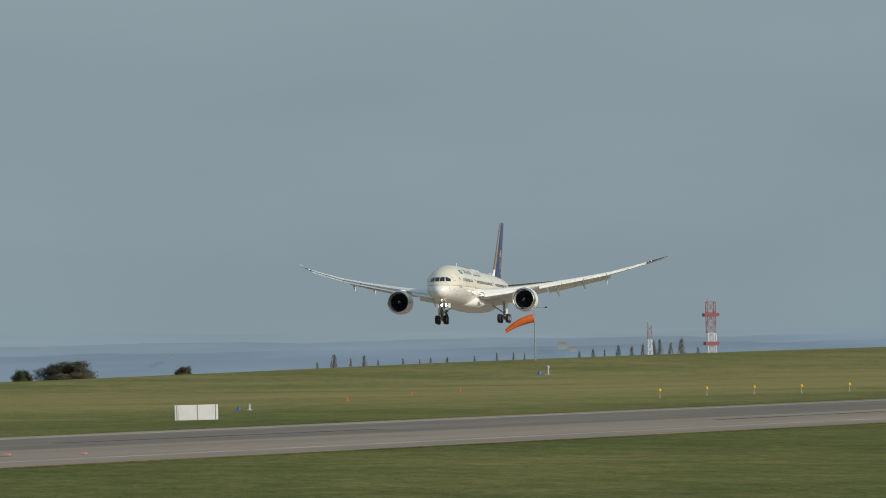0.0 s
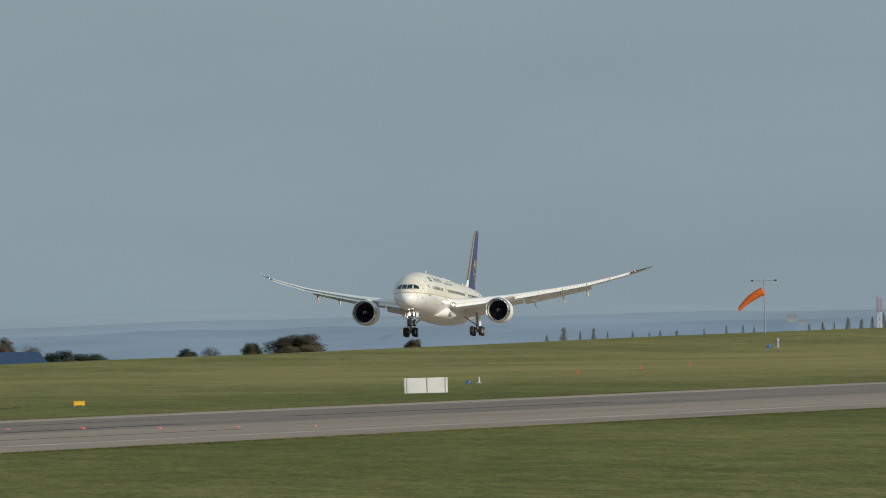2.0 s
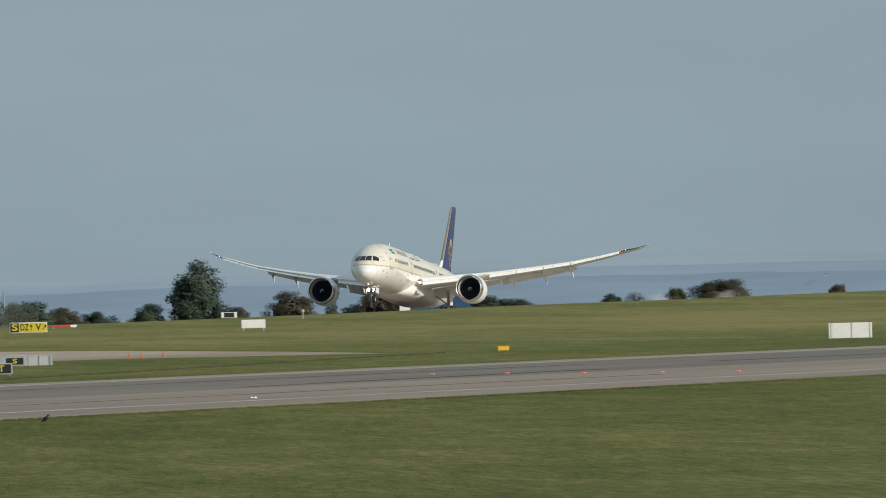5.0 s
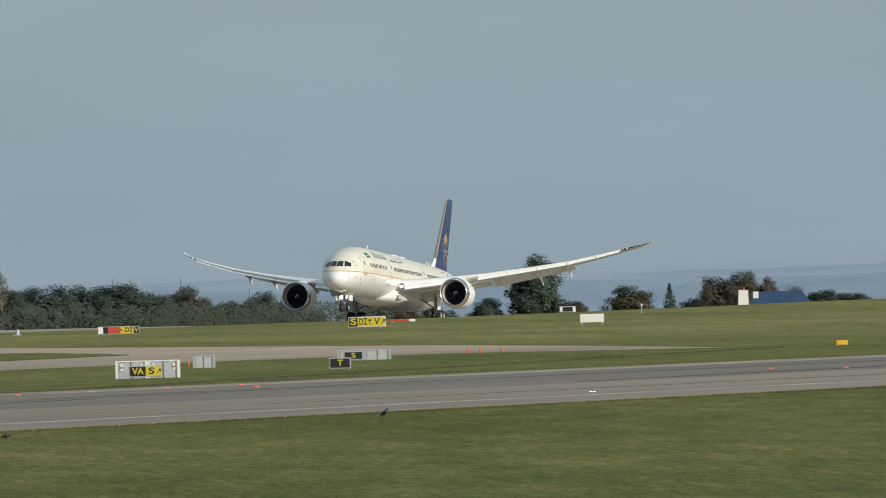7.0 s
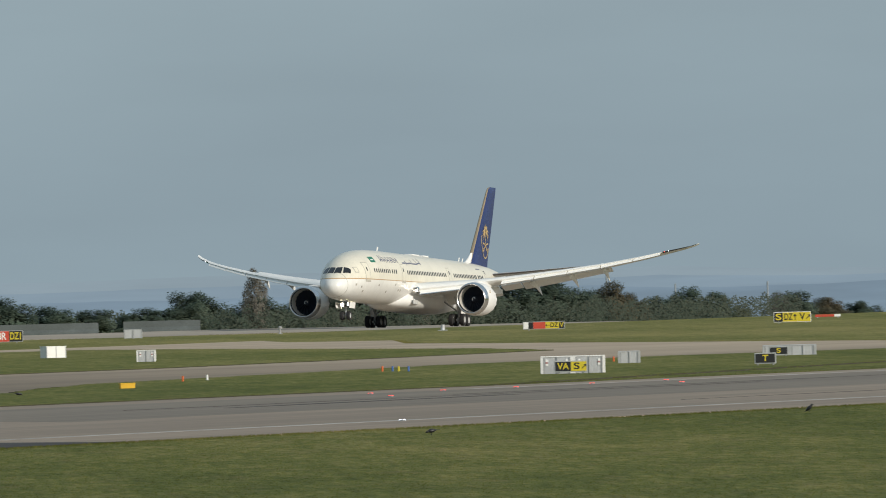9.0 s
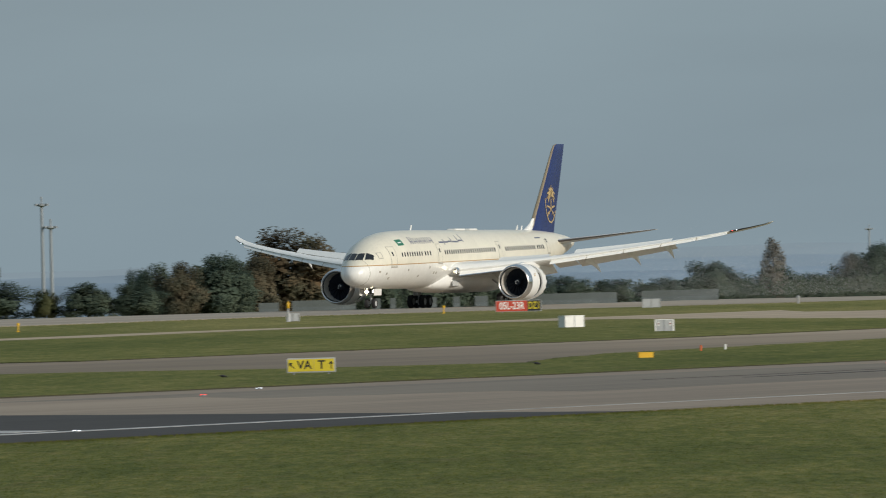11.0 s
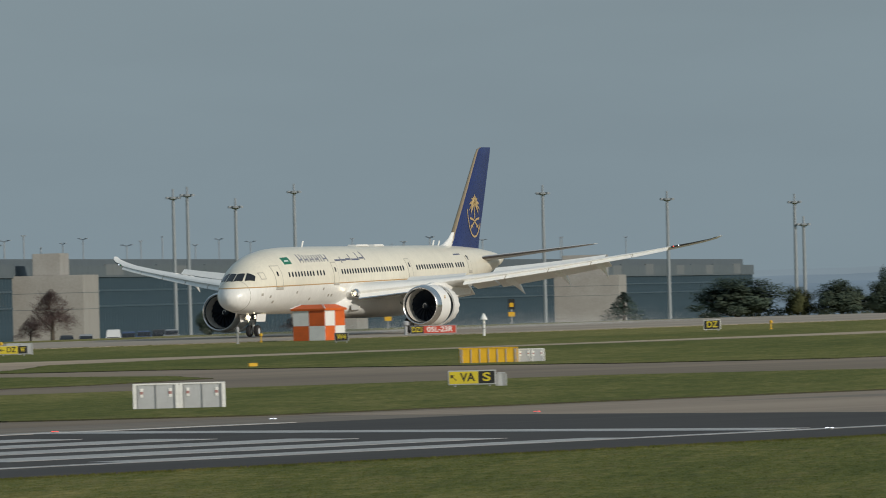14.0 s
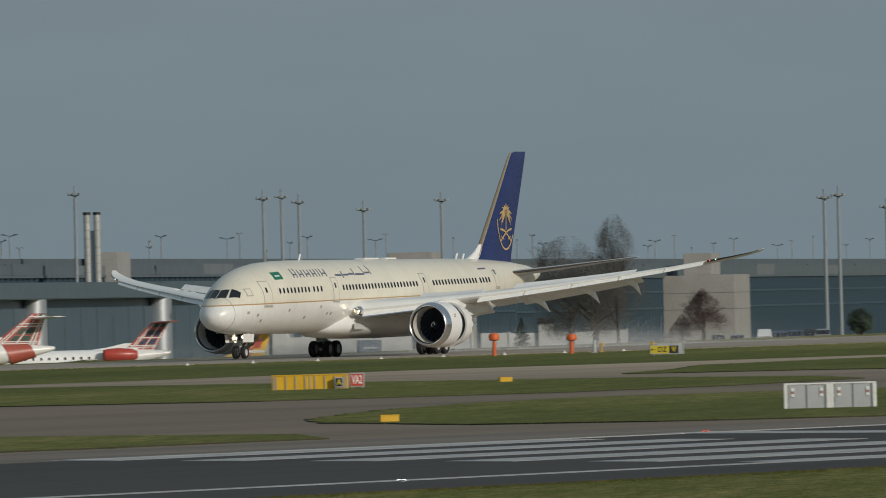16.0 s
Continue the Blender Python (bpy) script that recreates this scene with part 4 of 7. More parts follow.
def make_hull(plane):
    bm = nm()
    n = 56
    lp = []
    for a, w, t, b in HULL:
        c, h = (t + b) / 2, (t - b) / 2
        lp.append([(31.4 - a, w * math.cos(2 * math.pi * i / n), c + h * math.sin(2 * math.pi * i / n)) for i in range(n)])
    rings(bm, lp)
    bmesh.ops.recalc_face_normals(bm, faces=bm.faces[:])
    hull = part("fuselage", bm, PAINT, plane, "cream and white fuselage with a gold line", angle=60)
    # belly fairing
    bm = nm()
    lp = []
    for x, w, z, h in ((13.5, .6, 2.5, .5), (12.2, 1.9, 2.6, .85), (10.2, 2.75, 2.75, 1.2), (7, 3.12, 2.85, 1.4), (1, 3.18, 2.85, 1.4), (-4, 3.0, 2.8, 1.28), (-7, 2.3, 2.75, .95), (-9, 1.0, 2.6, .6)):
        lp.append([Vector((x, w * math.copysign(abs(math.cos(q)) ** .75, math.cos(q)), z + h * math.copysign(abs(math.sin(q)) ** .8, math.sin(q)))) for q in [2 * math.pi * i / 32 for i in range(32)]])
    rings(bm, lp)
    bmesh.ops.recalc_face_normals(bm, faces=bm.faces[:])
    part("belly_fairing", bm, WHITE_GLOSS, plane)
    for s in (1, -1):
        bm = nm()
        box(bm, 8.7, 10.5, s * 2.86 - .06, s * 2.86 + .06, 2.15, 2.65, .04)
        part("air_intake", bm, WING_GREY, plane)
    # flight-deck windows: two front panes and two side panes
    for side in (1, -1):
        crown_patch("windscreen_pane", [(1.36, .05), (1.66, .78), (2.56, .68), (2.34, .05)], GLASS_DARK, plane, side)
        crown_patch("flight_deck_window", [(1.80, .95), (2.50, 1.60), (2.90, 1.50), (2.68, .80)], GLASS_DARK, plane, side)
    # seam of the nose radome
    bm = nm()
    w, c, h = hull_at(1.55)
    ring = [2 * math.pi * i / 48 for i in range(48)]
    rings(bm, [[(31.4 - 1.55 + dx, (w + o) * math.cos(q), c + (h + o) * math.sin(q)) for q in ring] for dx, o in ((.015, -.02), (.015, .016), (-.02, .020), (-.02, -.02))], closed=True)
    part("radome_seam", bm, DOOR_LINE, plane)
    # cabin windows on shared meshes
    bm = nm()
    pts = [(.145 * math.copysign(abs(math.cos(q)) ** .6, math.cos(q)), .245 * math.copysign(abs(math.sin(q)) ** .7, math.sin(q))) for q in [2 * math.pi * i / 12 for i in range(12)]]
    rings(bm, [[Vector((x, 0, z)) for x, z in pts], [Vector((x * .94, .022, z * .95)) for x, z in pts]])
    bmesh.ops.recalc_face_normals(bm, faces=bm.faces[:])
    wm = mesh_of(bm, "cabin_window", GLASS_DARK, False)
    runs = [(7.6, 9, .64), (13.65, 3, .70), (19.2, 24, .608), (36.4, 15, .60), (45.8, 4, .62)]
    for side in (1, -1):
        for a0, cnt, pitch in runs:
            for i in range(cnt):
                a = a0 + pitch * i
                p, nrm = hull_point(a, 5.37 + (a - 7.5) * .0175, side, .002)
                q = Vector((0, 1, 0)).rotation_difference(nrm).to_matrix().to_4x4()
                shared("cabin_window", wm, Matrix.Translation(p) @ q, plane)
        # doors: a thin outline and the leaf inside it
        for a, w, z0, z1 in ((5.05, 1.25, 4.20, 6.20), (17.2, 1.1, 4.52, 6.45), (34.2, 1.05, 4.85, 6.68), (49.0, 1.0, 5.45, 6.85)):
            hull_patch("door_outline", [(a, z0), (a + w, z0), (a + w, z1), (a, z1)], DOOR_LINE, plane, side, .010, rows=8)
            hull_patch("cabin_door", [(a + .07, z0 + .07), (a + w - .07, z0 + .07), (a + w - .07, z1 - .07), (a + .07, z1 - .07)], PAINT, plane, side, .016, rows=8)
            hull_patch("door_sill", [(a - .05, z0 - .14), (a + w + .05, z0 - .14), (a + w + .05, z0 - .03), (a - .05, z0 - .03)], DOOR_LINE, plane, side, .02)
            hull_patch("door_window", [(a + .42, z0 + 1.05), (a + .66, z0 + 1.05), (a + .66, z0 + 1.45), (a + .42, z0 + 1.45)], GLASS_DARK, plane, side, .03)
        # flag and the operator's name as plain bars
        hull_patch("flag_panel", [(7.5, 6.27), (8.9, 6.32), (8.9, 6.93), (7.55, 6.87)], FLAG_GREEN, plane, side, .012)
        hull_patch("flag_bar", [(7.85, 6.52), (8.55, 6.54), (8.55, 6.64), (7.85, 6.62)], WHITE_GLOSS, plane, side, .02)
        a = 10.8
        for w, tall in ((.95, .74), (1.0, .62), (1.0, .62), (.95, .62), (.30, .62), (1.1, .62)):
            z0 = 6.42 + (a - 10.8) * .016
            hull_patch("name_bar", [(a, z0), (a + .17, z0), (a + .30, z0 + tall), (a + .13, z0 + tall)], INK, plane, side, .012, cols=1)
            if w > .5:
                hull_patch("name_bar", [(a + w - .34, z0), (a + w - .17, z0), (a + w - .06, z0 + tall), (a + w - .23, z0 + tall)], INK, plane, side, .012, cols=1)
                hull_patch("name_bar", [(a + .18, z0 + .20), (a + w - .28, z0 + .20), (a + w - .26, z0 + .31), (a + .20, z0 + .31)], INK, plane, side, .014, cols=2, rows=1)
            a += w + .22
        a = 18.5
        for w, lo, hi in ((1.2, 0, .16), (.16, -.18, .35), (.9, 0, .15), (.9, .05, .2), (.15, 0, .55), (1.5, 0, .15), (.15, 0, .7), (.9, .1, .24), (.15, 0, .75)):
            z0 = 6.52 + (a - 18.5) * .016
            hull_patch("name_bar", [(a, z0 + lo), (a + w, z0 + lo), (a + w + .08, z0 + hi), (a + .08, z0 + hi)], INK, plane, side, .012, cols=2)
            a += w + .12
        hull_patch("crest_mark", [(3.25, 4.98), (3.85, 5.0), (3.9, 5.62), (3.3, 5.6)], DOOR_LINE, plane, side, .008)
        hull_patch("crest_mark", [(3.32, 5.05), (3.78, 5.07), (3.83, 5.55), (3.37, 5.53)], PAINT, plane, side, .013)
        # registration as a bar
        hull_patch("registration_bar", [(46.5, 6.93), (48.1, 6.96), (48.1, 7.08), (46.5, 7.05)], INK, plane, side, .012)
        for a, z in ((2.9, 3.55), (4.2, 3.35), (9.2, 3.7), (14.9, 3.95), (16.4, 3.4), (17.1, 3.4), (12.5, 3.1), (5.0, 2.9)):
            hull_patch("service_panel", [(a, z), (a + .28, z), (a + .28, z + .22), (a, z + .22)], DOOR_LINE, plane, side, .012, cols=1, rows=1)
    # aerials and beacon along the spine
    for a, h in ((16.8, .5), (46.6, .45), (47.9, .4)):
        bm = nm()
        lp = [[Vector((31.4 - a + sx - lean, sy, z)) for sx, sy in ((.12, -.03), (.12, .03), (-.13, .03), (-.13, -.03))] for z, lean in ((7.86, 0), (7.9 + h, .3))]
        rings(bm, lp)
        part("aerial", bm, WHITE_GLOSS, plane)
    for a, ln in ((29.5, 1.4), (33.2, 1.1)):
        bm = nm()
        box(bm, 31.4 - a - ln, 31.4 - a + ln, -.5, .5, 7.8, 8.02, .08)
        part("radome_hump", bm, WHITE_GLOSS, plane)


airliner = empty("airliner", label="large twin-engine airliner, cream and white with blue tail fin", category="airplane")
make_hull(airliner)
WINGS = [make_wing(airliner, s) for s in (1, -1)]
ENGINES = [make_engine(airliner, s) for s in (1, -1)]
make_tail(airliner)
GEARS = make_gear(airliner)

# ---- signs, cabinets and markers on the field ----
SIGN_YELLOW = surface("sign_yellow", (0.62, 0.50, 0.03), 0.5, vary=0.08, scale=2)
SIGN_BLACK = surface("sign_black", (0.018, 0.019, 0.02), 0.45, vary=0.2, scale=2)
SIGN_RED = surface("sign_red", (0.55, 0.07, 0.04), 0.5, vary=0.1, scale=2)
SIGN_WHITE = surface("sign_white", (0.82, 0.82, 0.80), 0.5, vary=0.06, scale=2)
FRAME_GREY = surface("sign_frame_aluminium", (0.52, 0.53, 0.53), 0.4, metal=.4, vary=0.1, scale=4)
CABINET_GREY = surface("galvanised_cabinet", (0.500, 0.520, 0.535), 0.5, metal=.1, vary=0.08, scale=.8, fine=.25, dirt=(.40, .41, .42))
FADED_RED = surface("faded_red_reflector", (0.42, 0.22, 0.21), 0.5, vary=0.1, scale=4)
CABINET_WHITE = surface("white_cabinet_paint", (0.80, 0.80, 0.78), 0.5, vary=0.08, scale=1.5)
YELLOW_PAINT = surface("chrome_yellow_paint", (0.72, 0.42, 0.015), 0.5, vary=0.12, scale=2)
ORANGE_PAINT = surface("dayglo_orange_paint", (0.72, 0.13, 0.02), 0.5, vary=0.12, scale=1.2, dirt=(.50, .10, .02))
POST_GREY = surface("post_grey", (0.35, 0.36, 0.37), 0.5, vary=0.15, scale=4)
BLUE_PAINT = surface("marker_blue", (0.05, 0.14, 0.40), 0.5, vary=0.1, scale=4)
CROW_BLACK = surface("black_feathers", (0.012, 0.012, 0.015), 0.45, vary=0.3, scale=30)


def facing(x, y):
    """Turn, in degrees, of a thing whose front (-y) looks back at the viewing mound."""
    return math.degrees(math.atan2(y, x)) - 90


def stand(x, y, turn=0.0, up=0.0):
    return pose(x, y, lift(x, y) + up, 0, 0, facing(x, y) + turn)


def lettering(text, height, material, parent, x, z, y=-0.062, width=None):
    cu = bpy.data.curves.new("lettering", "FONT")
    cu.body, cu.size, cu.align_x, cu.align_y = text, height / 0.70, "CENTER", "CENTER"
    cu.extrude, cu.offset = 0.004, height * .030
    tmp = bpy.data.objects.new("lettering", cu)
    me = bpy.data.meshes.new_from_object(tmp)
    bpy.data.objects.remove(tmp)
    me.materials.clear()
    me.materials.append(material)
    ob = new("lettering", me)
    xs = [v.co.x for v in me.vertices]
    k = 1.0 if width is None else width / (max(xs) - min(xs))
    for v in me.vertices:
        v.co.x *= k
    ob.parent = parent
    ob.matrix_basis = pose(x, y, z, 90, 0, 0)
    return ob


def arrow(height, material, parent, x, z, turn, y=-0.066):
    b = nm()
    h = height / 2
    for pts in ([(-.10, -1), (.10, -1), (.10, .4), (-.10, .4)], [(-.55, .25), (.55, .25), (0, 1)]):
        b.faces.new([b.verts.new((p[0] * h * 1.1, 0, p[1] * h)) for p in pts])
    r = bmesh.ops.extrude_face_region(b, geom=b.faces[:])
    for v in r["geom"]:
        if isinstance(v, bmesh.types.BMVert):
            v.co.y += .006
    bmesh.ops.recalc_face_normals(b, faces=b.faces[:])
    ob = part("arrow", b, material, parent, smooth=False)
    ob.matrix_basis = pose(x, y, z, 0, turn, 0)


def field_sign(x, y, w, h, panels, label, rim=FRAME_GREY, lift_by=0.12, turn=0.0):
    """A lit cabinet sign on two legs: panels are (share of the width, face, writing, colour of the writing, arrow turn or None)."""
    s = empty("taxiway_sign", stand(x, y, turn), label=label, category="sign", group="airfield signs")
    b = nm()
    box(b, -w / 2, w / 2, -.05, .16, lift_by, h, .015)
    part("cabinet", b, rim, s)
    for dx in (-w * .36, w * .36):
        b = nm()
        tube(b, (dx, .05, -.1), (dx, .05, lift_by + .03), .045)
        part("leg", b, POST_GREY, s)
    m = .045
    x0 = -w / 2 + m
    for share, face, text, ink, arr in panels:
        pw = (w - 2 * m) * share
        b = nm()
        box(b, x0, x0 + pw - .01, -.062, -.045, lift_by + m, h - m, .004)
        part("panel", b, face, s)
        c = x0 + pw / 2
        ht = (h - lift_by - 2 * m) * .68
        zc = (h + lift_by) / 2
        if text:
            dx = 0
            if arr is not None:
                dx = -pw * .13 if arr[0] > 0 else pw * .13
            lettering(text, ht, ink, s, c + dx, zc, width=min(pw * (.80 if arr is None else .58), ht * .92 * len(text)))
        if arr is not None:
            arrow(ht, ink, s, c + (pw * .34 if arr[0] > 0 else -pw * .36), zc, arr[1])
        x0 += pw
    return s


def cabinets(x, y, w, h, n, material, label, deep=0.7, marks=True, turn=0.0, slats=0):
    """A row of n sheet-metal equipment boxes with ribs, lids and reflector plates."""
    for k in range(n):
        bw = w / n
        s = empty("equipment_cabinet", stand(x, y, turn) @ pose((k - (n - 1) / 2) * bw, 0, 0), label=label, category="cabinet", group="equipment cabinets")
        b = nm()
        box(b, -bw / 2 + .02, bw / 2 - .02, 0, deep, .04, h - .04, .02)
        part("body", b, material, s)
        b = nm()
        box(b, -bw / 2, bw / 2, -.03, deep + .03, h - .05, h, .012)
        part("lid", b, CABINET_WHITE if marks and material is CABINET_GREY else material, s)
        if material is CABINET_GREY:
            for u in (-1, 1):
                b = nm()
                box(b, u * bw * .46 - .06, u * bw * .46 + .06, -.025, .0, .02, h - .05, .008)
                part("corner_post", b, CABINET_WHITE if marks else FRAME_GREY, s)
        for u in ((-.40, 0.0, .40) if material is CABINET_GREY else (-.47, 0.0, .47)) if bw > 1 else (-.46, .46):
            b = nm()
            box(b, u * bw - .02, u * bw + .02, -.035, .0, .0, h - .05, .008)
            part("rib", b, CABINET_GREY if material is not CABINET_GREY else POST_GREY, s)
        for j in range(slats):
            b = nm()
            u = -.44 + .88 * j / (slats - 1)
            box(b, u * bw - .022, u * bw + .022, -.052, -.03, .05, h - .07, .006)
            part("slat", b, FRAME_GREY, s)
        if marks:
            for u in (-.31, .31):
                for z, tint in ((.55, SIGN_WHITE), (.65, FADED_RED), (.76, SIGN_WHITE)):
                    b = nm()
                    box(b, u * bw - .052, u * bw + .052, -.028 if tint is SIGN_WHITE else -.025, .0, z * h - .05, z * h + .05, .004)
                    part("reflector", b, tint, s)


def marker_box(x, y, w=.6, h=.28, material=YELLOW_PAINT, label="small yellow marker box standing in the grass"):
    s = empty("marker_box", stand(x, y, 12), label=label, category="marker", group="marker boxes")
    b = nm()
    box(b, -w / 2, w / 2, -.14, .14, .05, h, .015)
    part("body", b, material, s)
    b = nm()
    box(b, -w / 2 - .015, w / 2 + .015, -.155, .155, h - .04, h, .01)
    part("lid", b, material, s)
    for dx in (-w * .4, w * .4):
        b = nm()
        box(b, dx - .03, dx + .03, -.1, .1, -.05, .06)
        part("foot", b, POST_GREY, s)


def post(x, y, h, r=.04, head=None, material=POST_GREY, label="thin grey marker post", category="post", head_size=.1):
    s = empty("marker_post", stand(x, y), label=label, category=category, group="marker posts")
    b = nm()
    tube(b, (0, 0, -.1), (0, 0, h * (.72 if head else 1)), r, r * .85)
    part("stem", b, material, s)
    if head:
        b = nm()
        turned(b, [(h * .66, r), (h * .7, head_size), (h * .9, head_size), (h, head_size * .4), (h, .01)], "z", n=14, cap=True)
        part("head", b, head, s)
    b = nm()
    box(b, -r * 2.2, r * 2.2, -r * 2.2, r * 2.2, -.03, .05, .01)
    part("base", b, material, s)


AL, AU, AR = (-1, -45), (1, 0), (1, 45)
Y, K, W = SIGN_YELLOW, SIGN_BLACK, SIGN_WHITE
field_sign(1376.47, 427.07, 3.4, 1.05, [(.24, K, "S", Y, None), (.4, Y, "DZ", K, AU), (.36, Y, "V", K, AR)], "black and yellow direction sign with white rim on grass", rim=SIGN_WHITE)
field_sign(657.41, 205.25, .95, .60, [(1, K, "T", Y, None)], "black location sign with yellow letter on grass")
field_sign(737.27, 229.49, .95, .54, [(1, K, "S", Y, None)], "black location sign with yellow letter beside cabinets")
cabinets(746.26, 231.73, 2.65, .58, 2, CABINET_GREY, "grey metal equipment cabinet behind a black sign", marks=False)
field_sign(628.39, 204.70, 1.40, .60, [(.5, K, "VA", Y, None), (.5, Y, "S", K, AR)], "black and yellow location and direction sign")
cabinets(629.46, 204.96, 2.70, .80, 2, CABINET_GREY, "grey metal equipment cabinet behind a sign")
cabinets(706.81, 227.36, 1.02, .63, 1, CABINET_GREY, "small grey equipment cabinet on grass", marks=False)
field_sign(1348.60, 441.76, 3.75, .80, [(.12, W, "", K, None), (.12, K, "", Y, None), (.3, SIGN_RED, "", W, None), (.33, Y, "DZ", K, (-1, -90)), (.13, K, "V", Y, None)], "red, yellow and black holding point sign")
field_sign(544.94, 207.68, 1.80, .66, [(.56, Y, "VA", K, AL), (.44, Y, "T", K, AU)], "yellow direction sign with black letters on grass")
cabinets(961.33, 348.09, 1.60, .82, 1, CABINET_WHITE, "bright white equipment box on grass", marks=False, turn=35)
cabinets(862.79, 306.88, 1.10, .74, 1, CABINET_GREY, "grey equipment cabinet on grass")
cabinets(1389.56, 495.48, 1.65, .86, 2, CABINET_GREY, "grey equipment cabinet near the far runway", marks=False)
field_sign(1348.06, 493.48, 4.15, 1.15, [(.70, SIGN_RED, "05L-23R", W, None), (.30, K, "DZ1", Y, None)], "red runway holding sign with white characters")
cabinets(1275.28, 487.58, 1.07, .72, 2, CABINET_GREY, "pale cabinet at the foot of a post", marks=False)
post(1275.11, 487.94, 1.75, .08, YELLOW_PAINT, FRAME_GREY, "pale post with a yellow head beside cabinets", "post", .12)
field_sign(1198.22, 487.34, 1.40, .92, [(1, K, "DZ", Y, None)], "black location sign with white rim and yellow letters", rim=SIGN_WHITE)
cabinets(720.98, 305.22, 2.95, .80, 1, YELLOW_PAINT, "long yellow equipment rack on grass", marks=False, slats=7)
cabinets(722.03, 303.38, 1.30, .70, 2, CABINET_GREY, "grey equipment cabinet beside a yellow rack")
field_sign(538.87, 228.81, 1.78, .66, [(.64, Y, "VA", K, AL), (.36, K, "S", Y, None)], "yellow and black direction sign on grass")
cabinets(539.29, 227.82, .32, .55, 1, CABINET_GREY, "narrow blue-grey cabinet beside a sign", deep=.4, marks=False)
field_sign(1132.46, 491.83, 1.12, .80, [(1, K, "W4", Y, None)], "black location sign with yellow characters")
field_sign(1257.85, 537.59, 3.96, .84, [(.28, K, "DZ1", Y, None), (.72, SIGN_RED, "05L-23R", W, None)], "red and black runway holding sign")
post(1268.01, 544.56, 1.25, .16, POST_GREY, POST_GREY, "squat grey lamp cluster beside a sign", "lamp", .3)
post(1170.55, 517.52, 1.40, .07, POST_GREY, POST_GREY, "grey post with a small head", "post", .12)
field_sign(1011.55, 464.48, 2.05, .74, [(.66, Y, "DZ", K, (-1, -90)), (.34, K, "W", Y, None)], "yellow and black direction sign before cabinets")
cabinets(1031.81, 473.29, 1.85, .85, 2, CABINET_GREY, "grey equipment cabinet behind a yellow sign", marks=False)
cabinets(464.58, 207.51, 2.98, .87, 2, CABINET_GREY, "large grey equipment cabinet with reflector plates")
cabinets(650.80, 316.71, 3.55, .74, 1, YELLOW_PAINT, "long yellow equipment rack beside a red sign", marks=False, slats=8)
field_sign(651.74, 314.78, .68, .76, [(1, SIGN_RED, "VA2", W, None)], "red holding sign with white characters beside a yellow rack")
field_sign(651.08, 315.38, .40, .58, [(1, K, "A", Y, None)], "small black sign with a yellow letter before a yellow rack")
for x, y in ((787.58, 218.74), (447.71, 215.16), (678.22, 319.75), (598.72, 213.80)):
    marker_box(x, y)
marker_box(739.54, 326.16, .45, .24)
for x, y in ((1375.44, 510.89), (1201.52, 529.10), (1137.58, 527.83), (1204.36, 484.62), (1380, 505), (1128, 519)):
    post(x, y, .75, .06, YELLOW_PAINT, YELLOW_PAINT, "short yellow light post in the grass", "light", .13)
for x, y in ((1019.2, 227.52), (1040.3, 228.99), (1038.9, 225.41), (1037.5, 221.86), (1047.5, 220.69)):
    post(x, y, .60, .03, YELLOW_PAINT, POST_GREY, "small yellow edge light on a stalk", "light", .11)
for x, y in ((1114.32, 271.95), (1200.62, 287.90), (1277.88, 302.24)):
    post(x, y, .32, .05, None, ORANGE_PAINT, "short orange marker peg in the grass", "marker")
for x, y, c in ((806, 244.5, ORANGE_PAINT), (803.18, 242.95, ORANGE_PAINT), (799, 240.5, ORANGE_PAINT), (725, 234, ORANGE_PAINT), (683.8, 231.8, ORANGE_PAINT), (682, 230.7, BLUE_PAINT), (680.2, 229.8, SIGN_YELLOW), (678.5, 228.75, BLUE_PAINT), (640, 226, ORANGE_PAINT), (646, 227, SIGN_WHITE)):
    post(x, y, .30, .05, None, c, "short coloured marker peg beside the taxiway", "marker")
post(1421.75, 475.80, .55, .2, None, CABINET_GREY, "low grey box near the far runway", "box")
post(1428.92, 494.61, .75, .1, POST_GREY, POST_GREY, "short grey post near the far runway", "post", .18)
post(1745.66, 402.59, 1.05, .16, POST_GREY, POST_GREY, "grey stub post on the grass slope", "post", .22)


def panel_box(x, y, w, h):
    s = empty("white_panel_box", stand(x, y), label="white box of three panels standing on grass", category="box")
    b = nm()
    box(b, -w / 2 + .05, w / 2 - .05, 0, .5, .03, h - .02, .01)
    part("core", b, CABINET_GREY, s)
    for k, (u0, u1) in enumerate(((-.5, -.42), (-.415, .02), (.03, .44), (.45, .5))):
        b = nm()
        box(b, u0 * w, u1 * w, -.04, .02, .02, h, .012)
        part("panel", b, CABINET_WHITE, s)
    for u in (-.45, 0.025, .445):
        b = nm()
        box(b, u * w - .02, u * w + .02, -.055, -.035, 0, h - .03, .005)
        part("rib", b, POST_GREY, s)


post(1745.10, 403.45, .35, .22, None, BLUE_PAINT, "small blue box beside a stub post", "box")
post(975.95, 245.30, .22, .11, None, BLUE_PAINT, "small blue box beside a white post", "box")
panel_box(841.24, 213.85, 2.38, .86)
post(976.47, 244.74, .42, .08, None, FRAME_GREY, "short pale grey post beside a blue box", "post")


def board(x, y, w, h, legs):
    s = empty("notice_board", stand(x, y), label="blank white board on two grey legs", category="sign")
    b = nm()
    box(b, -w / 2, w / 2, -.03, .03, legs, h, .01)
    part("board", b, CABINET_WHITE, s)
    for u in (-.42, .42):
        b = nm()
        box(b, u * w - .06, u * w + .06, .0, .07, -.1, h + .02, .01)
        part("leg", b, POST_GREY, s)


